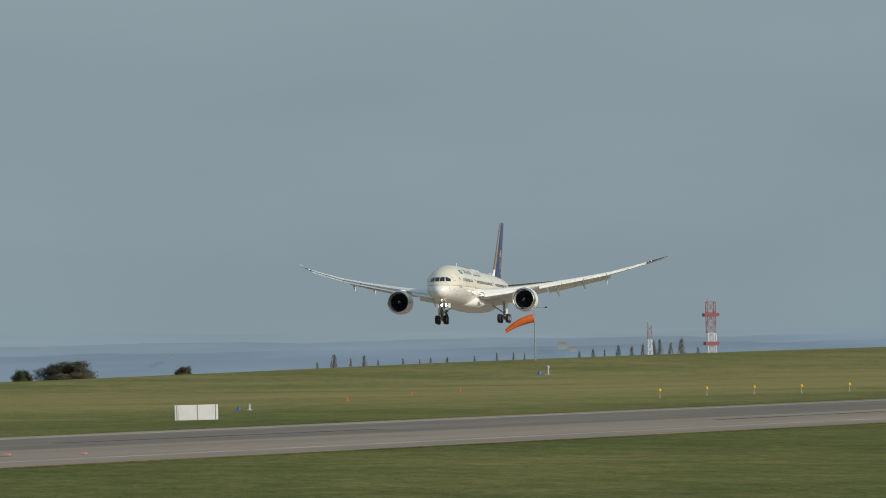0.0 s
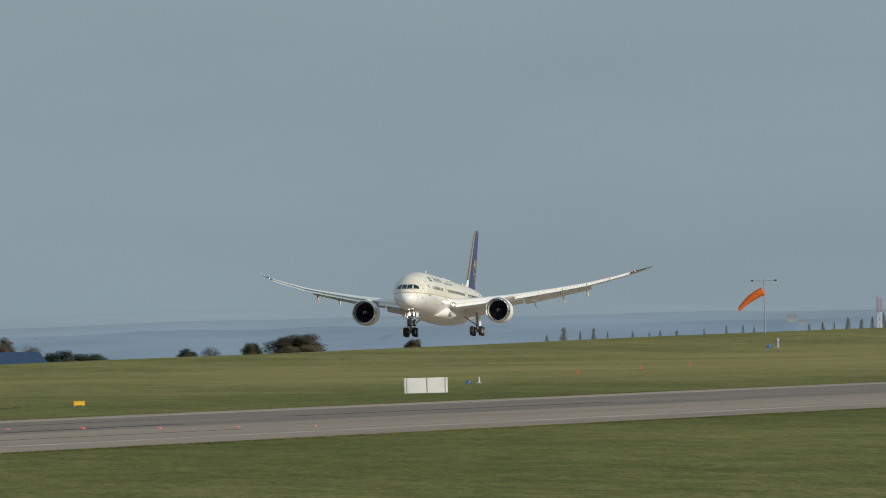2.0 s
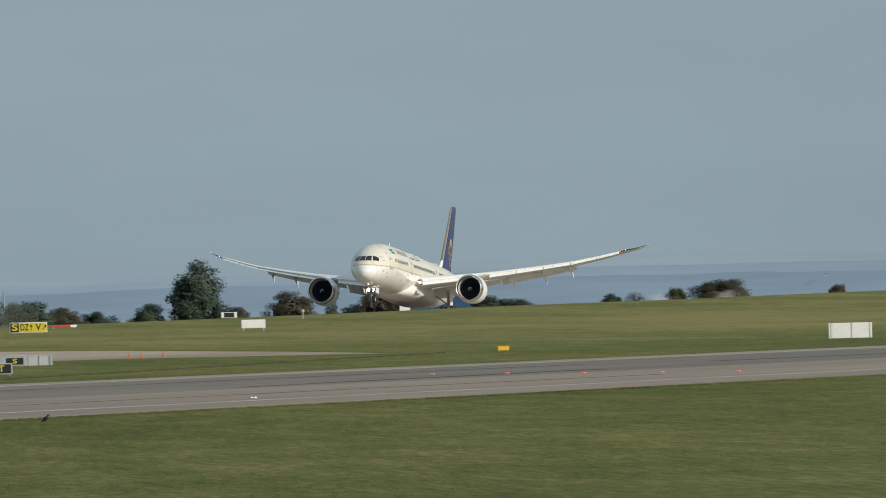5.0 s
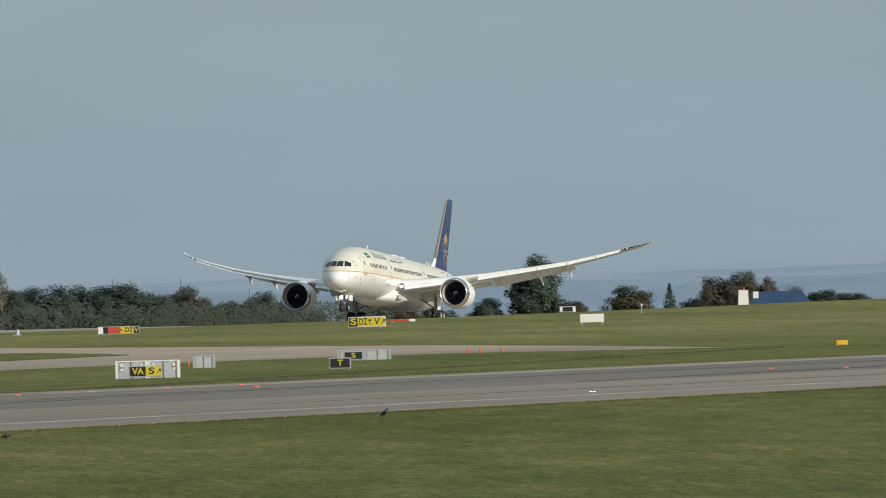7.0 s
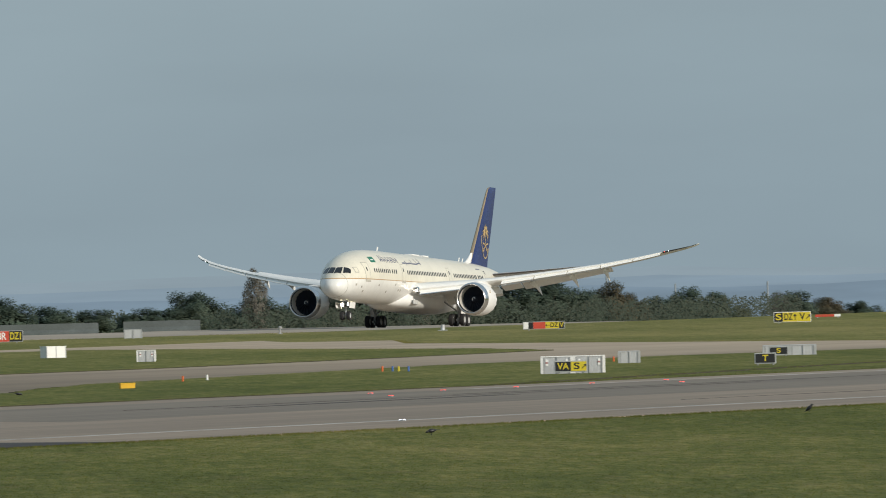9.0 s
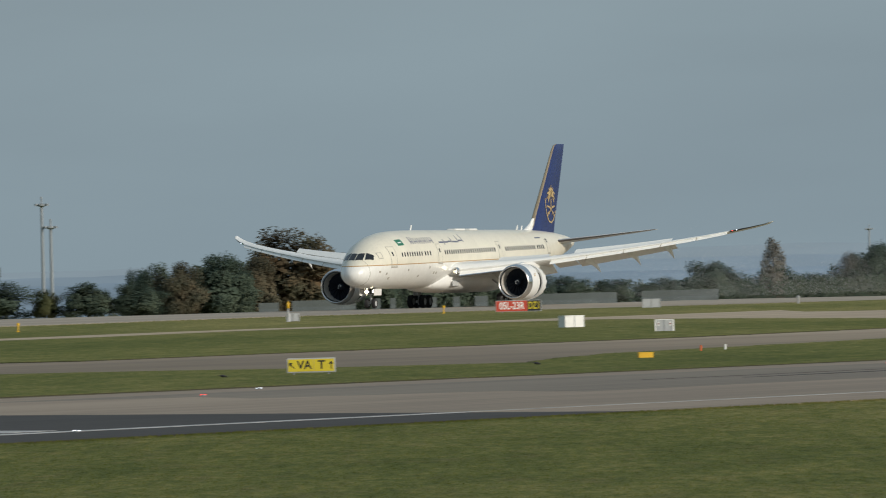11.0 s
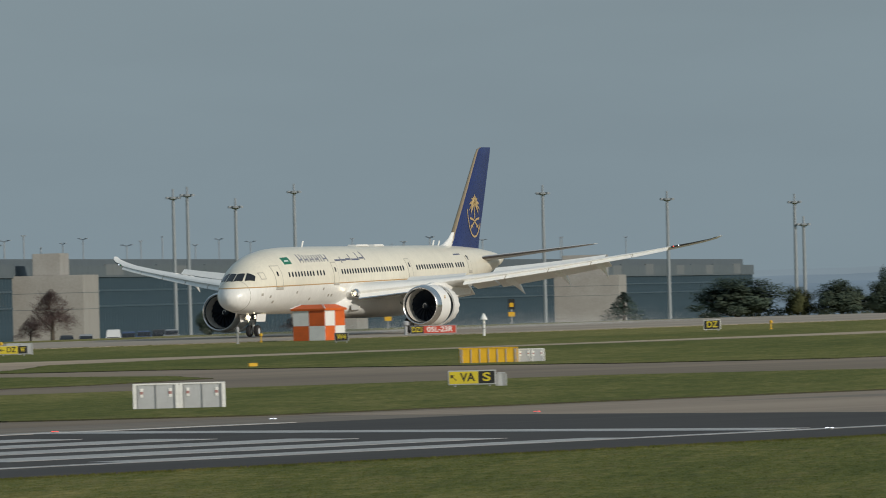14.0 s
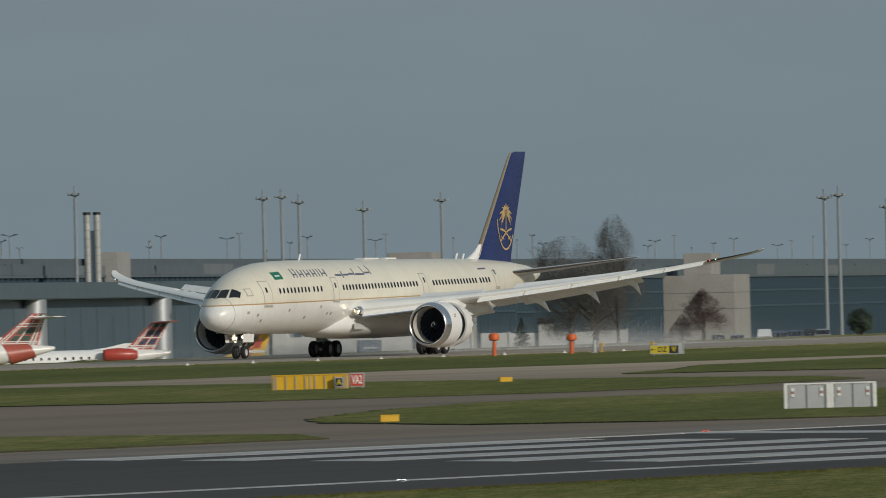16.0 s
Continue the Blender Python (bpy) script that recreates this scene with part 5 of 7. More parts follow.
board(1298.09, 382.61, 2.05, .98, .26)
field_sign(1668.26, 494.48, 1.75, .72, [(.16, W, "", K, None), (.68, K, "", Y, None), (.16, W, "", K, None)], "low black sign box on the grass crest", rim=CABINET_WHITE)


# runway guard light: a post with a pale hood
def hooded_lamp(x, y, h):
    s = empty("hooded_lamp", stand(x, y), label="white post with a conical lamp hood", category="lamp")
    b = nm()
    tube(b, (0, 0, -.1), (0, 0, h * .72), .11, .09)
    part("stem", b, SIGN_WHITE, s)
    b = nm()
    turned(b, [(h * .70, .30), (h * .73, .31), (h * .95, .10), (h, .02)], "z", n=20, cap=True)
    part("hood", b, SIGN_WHITE, s)
    for z in (.3, .5):
        b = nm()
        turned(b, [(h * z, .14), (h * z + .06, .14)], "z", n=14, cap=True)
        part("band", b, POST_GREY, s)


hooded_lamp(1219.73, 516.70, 1.90)


def beacon_post(x, y, h):
    s = empty("orange_beacon", stand(x, y), label="orange mushroom-headed antenna post on grass", category="antenna", group="orange beacons")
    b = nm()
    tube(b, (0, 0, -.1), (0, 0, h * .62), .16, .15)
    part("stem", b, ORANGE_PAINT, s)
    b = nm()
    tube(b, (0, 0, h * .60), (0, 0, h * .66), .13)
    part("collar", b, SIGN_WHITE, s)
    b = nm()
    turned(b, [(h * .66, .30), (h * .70, .40), (h * .86, .42), (h * .97, .32), (h, .05)], "z", n=22, cap=True)
    part("head", b, ORANGE_PAINT, s)


beacon_post(1104.97, 521.85, 1.78)
beacon_post(1113.50, 519.23, 1.55)
post(1127.61, 523.82, 1.0, .13, None, FRAME_GREY, "grey pipe post beside the runway")
def signal_post(bearing, y):
    d = y / math.sin(radians(bearing))
    x = d * math.cos(radians(bearing))
    s = empty("signal_post", stand(x, y), label="dark signal head with an amber panel beyond the runway", category="signal", group="signal posts")
    b = nm()
    tube(b, (0, 0, -.2), (0, 0, 1.6), .07)
    part("pole", b, POST_GREY, s)
    for z0, z1, material in ((1.45, 2.5, SIGN_BLACK), (.75, 1.2, YELLOW_PAINT)):
        b = nm()
        box(b, -.33, .33, -.12, .12, z0, z1, .03)
        part("signal_head" if z0 > 1 else "amber_panel", b, material, s)
    b = nm()
    box(b, -.2, .2, -.16, -.11, 1.7, 2.1, .02)
    part("lens_plate", b, YELLOW_PAINT, s)


signal_post(23.305, 606)
signal_post(22.857, 606)
def closed_marker(x, y, w):
    """A low barrier plank in red and white lengths, on two feet."""
    s = empty("marker_plank", stand(x, y), label="low red and white barrier plank on the grass", category="barrier")
    for k in range(4):
        b = nm()
        box(b, -w / 2 + k * w / 4 + .01, -w / 2 + (k + 1) * w / 4 - .01, -.06, .06, .10, .34, .015)
        part("plank", b, SIGN_WHITE if k == 3 else SIGN_RED, s)
    for u in (-.4, .4):
        b = nm()
        box(b, u * w - .08, u * w + .08, -.25, .25, -.03, .10, .02)
        part("foot", b, POST_GREY, s)


closed_marker(1529.2, 470.7, 2.6)
post(1632.1, 475.5, 1.0, .06, FRAME_GREY, POST_GREY, "grey stub lamp on the grass crest", "lamp", .16)
# row of small white edge lamps by the far runway
for k in range(9):
    x = 1062 + 12 * k
    post(x, 527 + .4 * k, .20, .07, None, SIGN_WHITE, "low white runway edge lamp", "light")


def chequered_hut(x, y):
    """Orange and white chequered instrument hut with a roof rim and a pole behind it."""
    s = empty("instrument_hut", stand(x, y, -32), label="orange and white chequered instrument hut on grass", category="hut")
    w, d, h = 3.1, 3.1, 2.75
    b = nm()
    box(b, -w / 2 + .02, w / 2 - .02, .02, d - .02, 0, h - .1)
    part("core", b, ORANGE_PAINT, s)
    cols = ((0, .5), (.5, 1))
    for j, (z0, z1) in enumerate(((0, 1.22), (1.22, 2.5))):
        for i, (a, c) in enumerate(cols):
            b = nm()
            box(b, -w / 2 + a * w + .005, -w / 2 + c * w - .005, -.03, .03, z0 + .005, z1 - .005, .008)
            part("panel", b, ORANGE_PAINT if (i + j) % 2 == 0 else CABINET_WHITE, s)
        for i, (a, c) in enumerate(((0, .5), (.5, 1))):
            for sx in (-1, 1):
                b = nm()
                box(b, sx * w / 2 - .03, sx * w / 2 + .03, a * d + .03, c * d, z0 + .005, z1 - .005, .008)
                part("panel", b, ORANGE_PAINT if (i + j) % 2 == 0 else CABINET_WHITE, s)
    b = nm()
    rings(b, [[Vector((sx * (w / 2 + e), d / 2 + sy * (d / 2 + e), z)) for sx, sy in ((-1, -1), (1, -1), (1, 1), (-1, 1))] for e, z in ((.14, 2.5), (.16, 2.66), (-.45, 2.98), (-.55, 3.0))])
    roof = part("roof", b, ORANGE_PAINT, s, "low hipped orange roof", smooth=False)
    for sx, sy in ((-1, -1), (1, -1), (1, 1), (-1, 1)):
        b = nm()
        tube(b, (sx * (w / 2 + .15), d / 2 + sy * (d / 2 + .15), 2.68), (sx * (w / 2 - .5), d / 2 + sy * (d / 2 - .5), 3.01), .045, n=8)
        part("hip_ridge", b, CABINET_WHITE, roof)
    return s


chequered_hut(1205.92, 526.64)
s_pole = empty("white_pole", stand(1429.33, 624.96), label="thin white pole behind the chequered hut", category="pole")
b_ = nm()
tube(b_, (0, 0, -.2), (0, 0, 3.2), .06)
part("lower_tube", b_, POST_GREY, s_pole)
b_ = nm()
tube(b_, (0, 0, 3.2), (0, 0, 7.0), .17)
part("upper_tube", b_, SIGN_WHITE, s_pole)


def crow(x, y, turn, pecking):
    s = empty("crow", stand(x, y, turn) @ Matrix.Diagonal((.68, .68, .68, 1)), label="black crow pecking in the grass" if pecking else "black crow standing in the grass", category="bird", group="crows")
    tilt = pose(0, 0, .17, 0, 8 if pecking else -38, 0)
    b = nm()
    turned(b, [(-.20, .015), (-.14, .045), (-.05, .075), (.05, .075), (.12, .045), (.15, .01)], n=14, cap=True)
    for v in b.verts:
        v.co = tilt @ v.co
    part("body", b, CROW_BLACK, s)
    b = nm()
    bmesh.ops.create_icosphere(b, subdivisions=2, radius=.048, matrix=tilt @ pose(.16, 0, -.01 if pecking else .03))
    part("head", b, CROW_BLACK, s)
    b = nm()
    p = tilt @ Vector((.19, 0, -.02 if pecking else .02))
    tube(b, p, p + Vector((.065, 0, -.035 if pecking else 0)), .017, .003, 8)
    part("beak", b, CROW_BLACK, s)
    b = nm()
    rings(b, [[tilt @ Vector((-.15, -.03, .01)), tilt @ Vector((-.15, .03, .01)), tilt @ Vector((-.15, .03, -.01)), tilt @ Vector((-.15, -.03, -.01))],
              [tilt @ Vector((-.31, -.05, .0)), tilt @ Vector((-.31, .05, .0)), tilt @ Vector((-.31, .05, -.012)), tilt @ Vector((-.31, -.05, -.012))]])
    part("tail", b, CROW_BLACK, s)
    for dy in (-.025, .025):
        b = nm()
        tube(b, (0, dy, 0), (-.01, dy, .13), .008, n=6)
        part("leg", b, CROW_BLACK, s)


crow(416.62, 128.84, -15, False)
crow(373.50, 125.37, -160, True)
crow(537.63, 208.33, 10, True)
crow(570.17, 208.03, 10, True)

# ---- the far side: trees, buildings, masts, hills ----
def far(bearing, distance, z=None):
    """A place by its bearing in degrees and its distance from the viewing mound."""
    x, y = distance * math.cos(radians(bearing)), distance * math.sin(radians(bearing))
    return Vector((x, y, lift(x, y) if z is None else z))


def leaf_material(name, dark, light, patch=3.2):
    m, nt, b = node_material(name)
    N, L = nt.nodes.new, nt.links.new
    g, info = N("ShaderNodeNewGeometry"), N("ShaderNodeObjectInfo")
    ad = N("ShaderNodeMath"); ad.operation = "MULTIPLY_ADD"
    ad.inputs[1].default_value = .22
    L(info.outputs["Random"], ad.inputs[0]); 
    mu = N("ShaderNodeMath"); mu.operation = "MULTIPLY"; mu.inputs[1].default_value = .20
    # boughs that have turned, and boughs still fresh
    tc, no, rg, sm = N("ShaderNodeTexCoord"), N("ShaderNodeTexNoise"), N("ShaderNodeMapRange"), N("ShaderNodeMath")
    no.inputs["Scale"].default_value, no.inputs["Detail"].default_value = patch, 4
    rg.inputs["From Min"].default_value, rg.inputs["From Max"].default_value, rg.inputs["To Max"].default_value = .36, .64, .48
    L(tc.outputs["Object"], no.inputs["Vector"]); L(no.outputs[0], rg.inputs[0])
    L(g.outputs["Random Per Island"], mu.inputs[0]); L(mu.outputs[0], sm.inputs[0]); L(rg.outputs[0], sm.inputs[1]); L(sm.outputs[0], ad.inputs[2])
    r = N("ShaderNodeValToRGB")
    r.color_ramp.elements[0].color, r.color_ramp.elements[1].color = (*dark, 1), (*light, 1)
    L(ad.outputs[0], r.inputs[0]); L(r.outputs[0], b.inputs["Base Color"])
    b.inputs["Roughness"].default_value = .8
    b.inputs["Specular IOR Level"].default_value = .02
    # thin leaves let light through
    tr, ms, out = N("ShaderNodeBsdfTranslucent"), N("ShaderNodeMixShader"), nt.nodes["Material Output"]
    ms.inputs[0].default_value = .5
    L(r.outputs[0], tr.inputs[0]); L(b.outputs[0], ms.inputs[1]); L(tr.outputs[0], ms.inputs[2])
    L(ms.outputs[0], out.inputs[0])
    return m


BARK = surface("bark", (0.10, 0.085, 0.07), 0.9, vary=0.3, scale=4)
# leaf colours are raised and blued to stand for the haze of distance
LEAVES = {"green": leaf_material("dark_green_leaves", (0.100, 0.146, 0.118), (0.178, 0.212, 0.150)),
          "scrub": leaf_material("scrub_leaves", (0.070, 0.104, 0.090), (0.130, 0.136, 0.100), .06),
          "olive": leaf_material("olive_leaves", (0.108, 0.128, 0.068), (0.189, 0.196, 0.095)),
          "rust": leaf_material("rusty_leaves", (.132, .150, .112), (.225, .172, .110)),
          "autumn": leaf_material("autumn_leaves", (0.125, 0.146, 0.105), (0.300, 0.172, 0.090)),
          "red": leaf_material("dark_red_leaves", (0.138, 0.102, 0.102), (0.204, 0.144, 0.138)),
          "conifer": leaf_material("conifer_needles", (0.106, 0.153, 0.136), (0.142, 0.185, 0.153)),
          "poplar": leaf_material("brown_poplar_leaves", (.225, .215, .185), (.330, .300, .250)),
          "bare": leaf_material("bare_twigs", (.150, .145, .135), (.200, .188, .168))}


def crown_mesh(kind, seed):
    """Many small leaves in uneven clumps, in a unit box: width 1, height 1."""
    rnd = random.Random(seed)
    vs, fs = [], []

    def leaf(p, s):
        # leaves lie mostly outwards and up
        n = (p - Vector((0, 0, .4))).normalized() * .9 + Vector((rnd.gauss(0, .4), rnd.gauss(0, .4), .35 + rnd.gauss(0, .4)))
        a = n.cross(Vector((rnd.gauss(0, 1), rnd.gauss(0, 1), rnd.gauss(0, 1)))).normalized()
        b = n.cross(a).normalized()
        k = len(vs)
        for u, v in ((-1, -.6), (1, -.6), (.7, .7), (-.6, .8)):
            vs.append(tuple(p + a * (u * s) + b * (v * s)))
        fs.append((k, k + 1, k + 2, k + 3))

    def clump(c, r, n, s):
        for _ in range(n):
            d = Vector((rnd.gauss(0, 1), rnd.gauss(0, 1), rnd.gauss(0, 1))).normalized() * r * rnd.random() ** .4
            leaf(c + Vector((d.x, d.y, d.z * .8)), s * rnd.uniform(.6, 1.3))

    if kind == "conifer":
        for k in range(30):
            z = .06 + .92 * k / 30
            r = .46 * (1 - k / 30) ** .85 * rnd.uniform(.8, 1.12) + .01
            for j in range(7):
                a = rnd.uniform(0, 6.28)
                for q in (.35, .7, 1.0):
                    clump(Vector((r * q * math.cos(a), r * q * math.sin(a), z - .05 * q)), .035, 6, .017)
    elif kind == "poplar":
        for k in range(46):
            z = .08 + .9 * k / 46
            r = .42 * math.sin(math.pi * min(1, .12 + z * .86)) ** .7
            for j in range(3):
                a, q = rnd.uniform(0, 6.28), rnd.random() ** .5
                clump(Vector((r * q * math.cos(a), r * q * math.sin(a), z)), .09, 30, .016)
    elif kind in ("bare", "red"):
        def twig(p, d, ln, w, lev):
            e = p + d * ln
            side = d.cross(Vector((rnd.gauss(0, 1), rnd.gauss(0, 1), rnd.gauss(0, 1)))).normalized() * w
            oth = d.cross(side).normalized() * w
            k = len(vs)
            vs.extend(tuple(q) for q in (p - side, p + side, p + oth, e))
            fs.extend(((k, k + 1, k + 3), (k + 1, k + 2, k + 3), (k + 2, k, k + 3)))
            if lev:
                for _ in range(5 if lev > 1 else 6):
                    q = p + d * ln * rnd.uniform(.35, 1)
                    nd = (d + Vector((rnd.gauss(0, .55), rnd.gauss(0, .55), rnd.gauss(.12, .4)))).normalized()
                    twig(q, nd, ln * rnd.uniform(.45, .65), w * .55, lev - 1)
        for k in range(16):
            a = rnd.uniform(0, 6.28)
            d = Vector((math.cos(a) * rnd.uniform(.2, .9), math.sin(a) * rnd.uniform(.2, .9), rnd.uniform(.7, 1.5))).normalized()
            twig(Vector((0, 0, rnd.uniform(.10, .45))), d, rnd.uniform(.26, .42), .0055, 3)
        # the last small leaves
        heads = [(rnd.uniform(0, 6.28), rnd.random() ** .5, rnd.uniform(.2, .9)) for _ in range(60)]
        for _ in range(30000 if kind == "bare" else 12000):
            a, q, z = rnd.choice(heads)
            a, q, z = a + rnd.gauss(0, .25), q + rnd.gauss(0, .1), min(.98, max(.1, z + rnd.gauss(0, .05)))
            r = .46 * max(0, 1 - ((z - .42) / .58) ** 2) ** .6 if kind == "bare" else .52 * (1.02 - z) ** .8
            leaf(Vector((r * q * math.cos(a), r * q * math.sin(a), z)), .0034 if kind == "bare" else .0060)
    else:
        blobs = []
        for k in range(30):
            a = rnd.uniform(0, 6.28)
            z = .08 + .80 * (k + .5) / 30
            reach = .40 * math.sin(math.pi * min(1, .18 + .80 * z)) ** .78 * rnd.uniform(.5, 1.05)
            blobs.append((Vector((reach * math.cos(a), reach * math.sin(a), z)), rnd.uniform(.06, .15)))
        blobs.append((Vector((rnd.uniform(-.08, .08), 0, .86)), .12))
        for c, r in blobs:
            for _ in range(int(215 * (r / .11) ** 2)):
                d = Vector((rnd.gauss(0, 1), rnd.gauss(0, 1), rnd.gauss(0, 1))).normalized()
                clump(c + d * r * min(1.2, abs(rnd.gauss(.74, .24))), .020, 2, .0108)
        # inner mass
        for _ in range(1600):
            d = Vector((rnd.gauss(0, 1), rnd.gauss(0, 1), rnd.gauss(0, 1))).normalized() * rnd.random() ** .4
            leaf(Vector((d.x * .30, d.y * .30, .45 + d.z * .36)), .028)
    me = bpy.data.meshes.new("crown")
    me.from_pydata(vs, [], fs)
    if kind not in ("bare", "red"):
        # leaves take the light of the bough they hang on
        p = np.array(vs).reshape(-1, 4, 3).mean(1)
        n = p - np.array((0, 0, .38))
        n /= np.linalg.norm(n, axis=1)[:, None] + 1e-6
        n += np.random.RandomState(seed).normal(0, .30, n.shape) + np.array((0, 0, .25))
        n /= np.linalg.norm(n, axis=1)[:, None] + 1e-6
        me.shade_smooth()
        me.normals_split_custom_set_from_vertices(np.repeat(n, 4, axis=0).tolist())
    me.materials.append(LEAVES[kind])
    return me


def trunk_mesh(kind, seed):
    rnd = random.Random(seed)
    b = nm()
    top = .9 if kind in ("conifer", "poplar") else .55
    tube(b, (0, 0, -.05), (0, 0, top), .035, .008, 8)
    if kind not in ("conifer", "poplar"):
        for k in range(6):
            a = k * 1.05 + rnd.uniform(-.3, .3)
            z = rnd.uniform(.15, .45)
            tube(b, (0, 0, z), (.3 * math.cos(a), .3 * math.sin(a), z + rnd.uniform(.15, .35)), .014, .004, 6)
    return mesh_of(b, "trunk", BARK)


def growth(seed_base=40):
    made = {}
    for kind in TREE_WORDS:
        made[kind] = [(crown_mesh(kind, seed_base + 7 * i), trunk_mesh(kind, seed_base + i)) for i in range(3 if kind in ("green", "rust") else 2)]
    return made


TREE_WORDS = {"green": "dark green broad-leaved tree beyond the runway", "olive": "olive green bushy tree on the far side", "rust": "brown-green autumn tree beyond the runway",
              "autumn": "large tree with rusty autumn leaves", "red": "sparse dark red tree before the terminal building", "conifer": "dark green conifer tree", "poplar": "slim brown poplar tree in the distance",
              "bare": "nearly bare grey-brown tree with fine twigs"}
CROWNS = growth()


SPREAD = {"green": 1.45, "rust": 1.35, "autumn": 1.2, "conifer": 1.0, "poplar": 1.05}


def grow(k, bearing, distance, width, top, kind):
    p = far(bearing, distance)
    h = max(1.2, top - p.z)
    width *= 1.28 if 17 < bearing < 21.4 else 1.0  # the belt near the terminal has grown together
    t = empty("tree", Matrix.Translation(p) @ pose(0, 0, 0, 0, 0, (k * 77) % 360) @ Matrix.Diagonal((width * SPREAD.get(kind, 1.1), width * SPREAD.get(kind, 1.1), h * 1.04, 1)), label=TREE_WORDS[kind], category="tree", group="trees beyond the airfield")
    crown, trunk = CROWNS[kind][k % len(CROWNS[kind])]
    for name, me in (("trunk", trunk), ("crown", crown)):
        ob = new(name, me)
        ob.parent = t


SEEDLING = [0]


def stand_of_trees(kind, rows):
    """Trees of one kind: bearing, distance, width, height of the top."""
    for row in rows:
        SEEDLING[0] += 1
        grow(SEEDLING[0], *row, kind)


stand_of_trees("olive", [(14.89, 2900, 4.4, 1.9)])
stand_of_trees("green", [(14.72, 2900, 9.5, 3.1), (16.63, 2700, 9.6, 8.6)])
stand_of_trees("rust", [(14.30, 2900, 3.2, 1.8)])
stand_of_trees("poplar", [(13.82, 3600, 1.3, 1.3), (13.76, 3600, 2.3, 2.9), (13.70, 3600, 1.0, 2.0), (13.65, 3600, 1.5, 2.6), (13.60, 3600, 0.9, 1.7), (13.51, 3600, 1.0, 1.7), (13.45, 3600, 0.9, 1.3), (13.41, 3600, 1.0, 1.8), (13.35, 3600, 1.3, 1.7), (13.25, 3600, 0.9, 1.8), (13.17, 3600, 0.9, 2.4), (13.11, 3600, 1.0, 2.4), (13.07, 3600, 0.9, 2.1), (12.87, 3600, 1.3, 2.2), (12.82, 3600, 1.5, 2.7), (12.78, 3600, 0.9, 2.5), (12.73, 3600, 1.8, 3.5), (12.68, 3600, 1.8, 3.0), (12.64, 3600, 1.5, 3.5), (12.60, 3600, 1.3, 4.2)])
stand_of_trees("poplar", [(12.58, 3600, 1.8, 4.5), (12.54, 3600, 1.5, 3.6), (12.50, 3600, 2.3, 4.5), (12.44, 3600, 1.3, 2.5)])
stand_of_trees("green", [(16.80, 2700, 6.0, 1.6), (16.06, 2700, 4.1, 0.7), (15.58, 2700, 6.8, 1.5), (15.48, 2700, 6.9, 0.9), (15.12, 2700, 3.9, 1.3), (18.12, 2445, 9.2, 4.9), (17.98, 2460, 4.8, 3.6), (17.73, 2495, 5.8, 2.2), (17.62, 2510, 4.5, 3.7), (17.52, 2525, 5.0, 2.7), (17.23, 2565, 6.4, 2.5), (16.99, 2600, 6.0, 0.6)])
stand_of_trees("rust", [(16.48, 2700, 5.3, 0.7), (16.28, 2700, 8.7, 3.1), (15.97, 2700, 6.9, 4.2), (15.87, 2700, 6.3, 5.0), (15.79, 2700, 4.6, 3.9), (14.72, 2700, 9.2, 3.2), (14.31, 2700, 2.9, 1.8), (17.89, 2475, 5.7, 4.8), (17.82, 2485, 4.0, 3.0), (17.11, 2585, 5.5, 1.4)])
stand_of_trees("conifer", [(16.14, 2700, 3.8, 3.5)])
stand_of_trees("bare", [(15.69, 2700, 5.3, 2.4), (15.04, 2700, 4.0, 1.5), (17.29, 2555, 3.7, 2.6)])
stand_of_trees("olive", [(14.89, 2700, 3.9, 1.9), (17.42, 2540, 4.1, 0.6)])
stand_of_trees("green", [(19.38, 2200, 4.6, 4.5), (19.27, 2210, 4.7, 2.2), (19.16, 2225, 5.2, 2.9), (19.03, 2240, 6.8, 2.7), (18.89, 2255, 5.0, 5.2), (18.80, 2265, 4.9, 6.4), (18.68, 2280, 6.1, 3.3), (18.52, 2300, 7.0, 4.6), (18.39, 2315, 5.8, 3.3), (18.27, 2330, 5.8, 2.7), (19.41, 2165, 6.0, 4.7), (19.16, 2195, 6.1, 3.7), (19.27, 2180, 4.3, 1.6), (19.02, 2210, 5.2, 2.4), (18.90, 2225, 4.8, 3.0), (18.81, 2235, 4.3, 6.7), (18.69, 2245, 6.0, 2.8), (18.54, 2265, 6.0, 4.8), (18.42, 2280, 5.9, 5.1), (18.30, 2295, 7.0, 5.3)])
stand_of_trees("green", [(18.13, 2315, 7.2, 5.3), (21.21, 1880, 4.7, 6.7), (21.11, 1890, 4.4, 6.0)])
stand_of_trees("poplar", [(19.18, 2220, 3.5, 7.4), (18.57, 2290, 3.7, 7.1), (19.18, 2190, 3.3, 6.6), (18.58, 2260, 2.7, 7.8)])
stand_of_trees("bare", [(18.90, 2225, 4.2, 5.6)])
stand_of_trees("autumn", [(20.93, 1900, 10.6, 9.7)])
stand_of_trees("green", [(20.86, 1910, 3.8, 6.8), (20.71, 1925, 3.4, 6.7), (20.60, 1930, 4.1, 6.1), (20.50, 1940, 3.5, 5.2), (20.43, 1950, 6.4, 5.9), (20.30, 1960, 3.5, 4.6), (20.23, 1965, 4.2, 5.3), (20.09, 1980, 5.7, 4.5), (19.93, 1995, 5.7, 3.2), (19.77, 2010, 5.7, 2.7), (19.60, 2025, 5.8, 2.7), (19.46, 2040, 5.8, 2.8), (22.04, 1720, 9.1, 4.4), (21.66, 1720, 6.0, 3.9), (21.49, 1720, 5.5, 3.6), (23.95, 1500, 2.4, 2.7)])
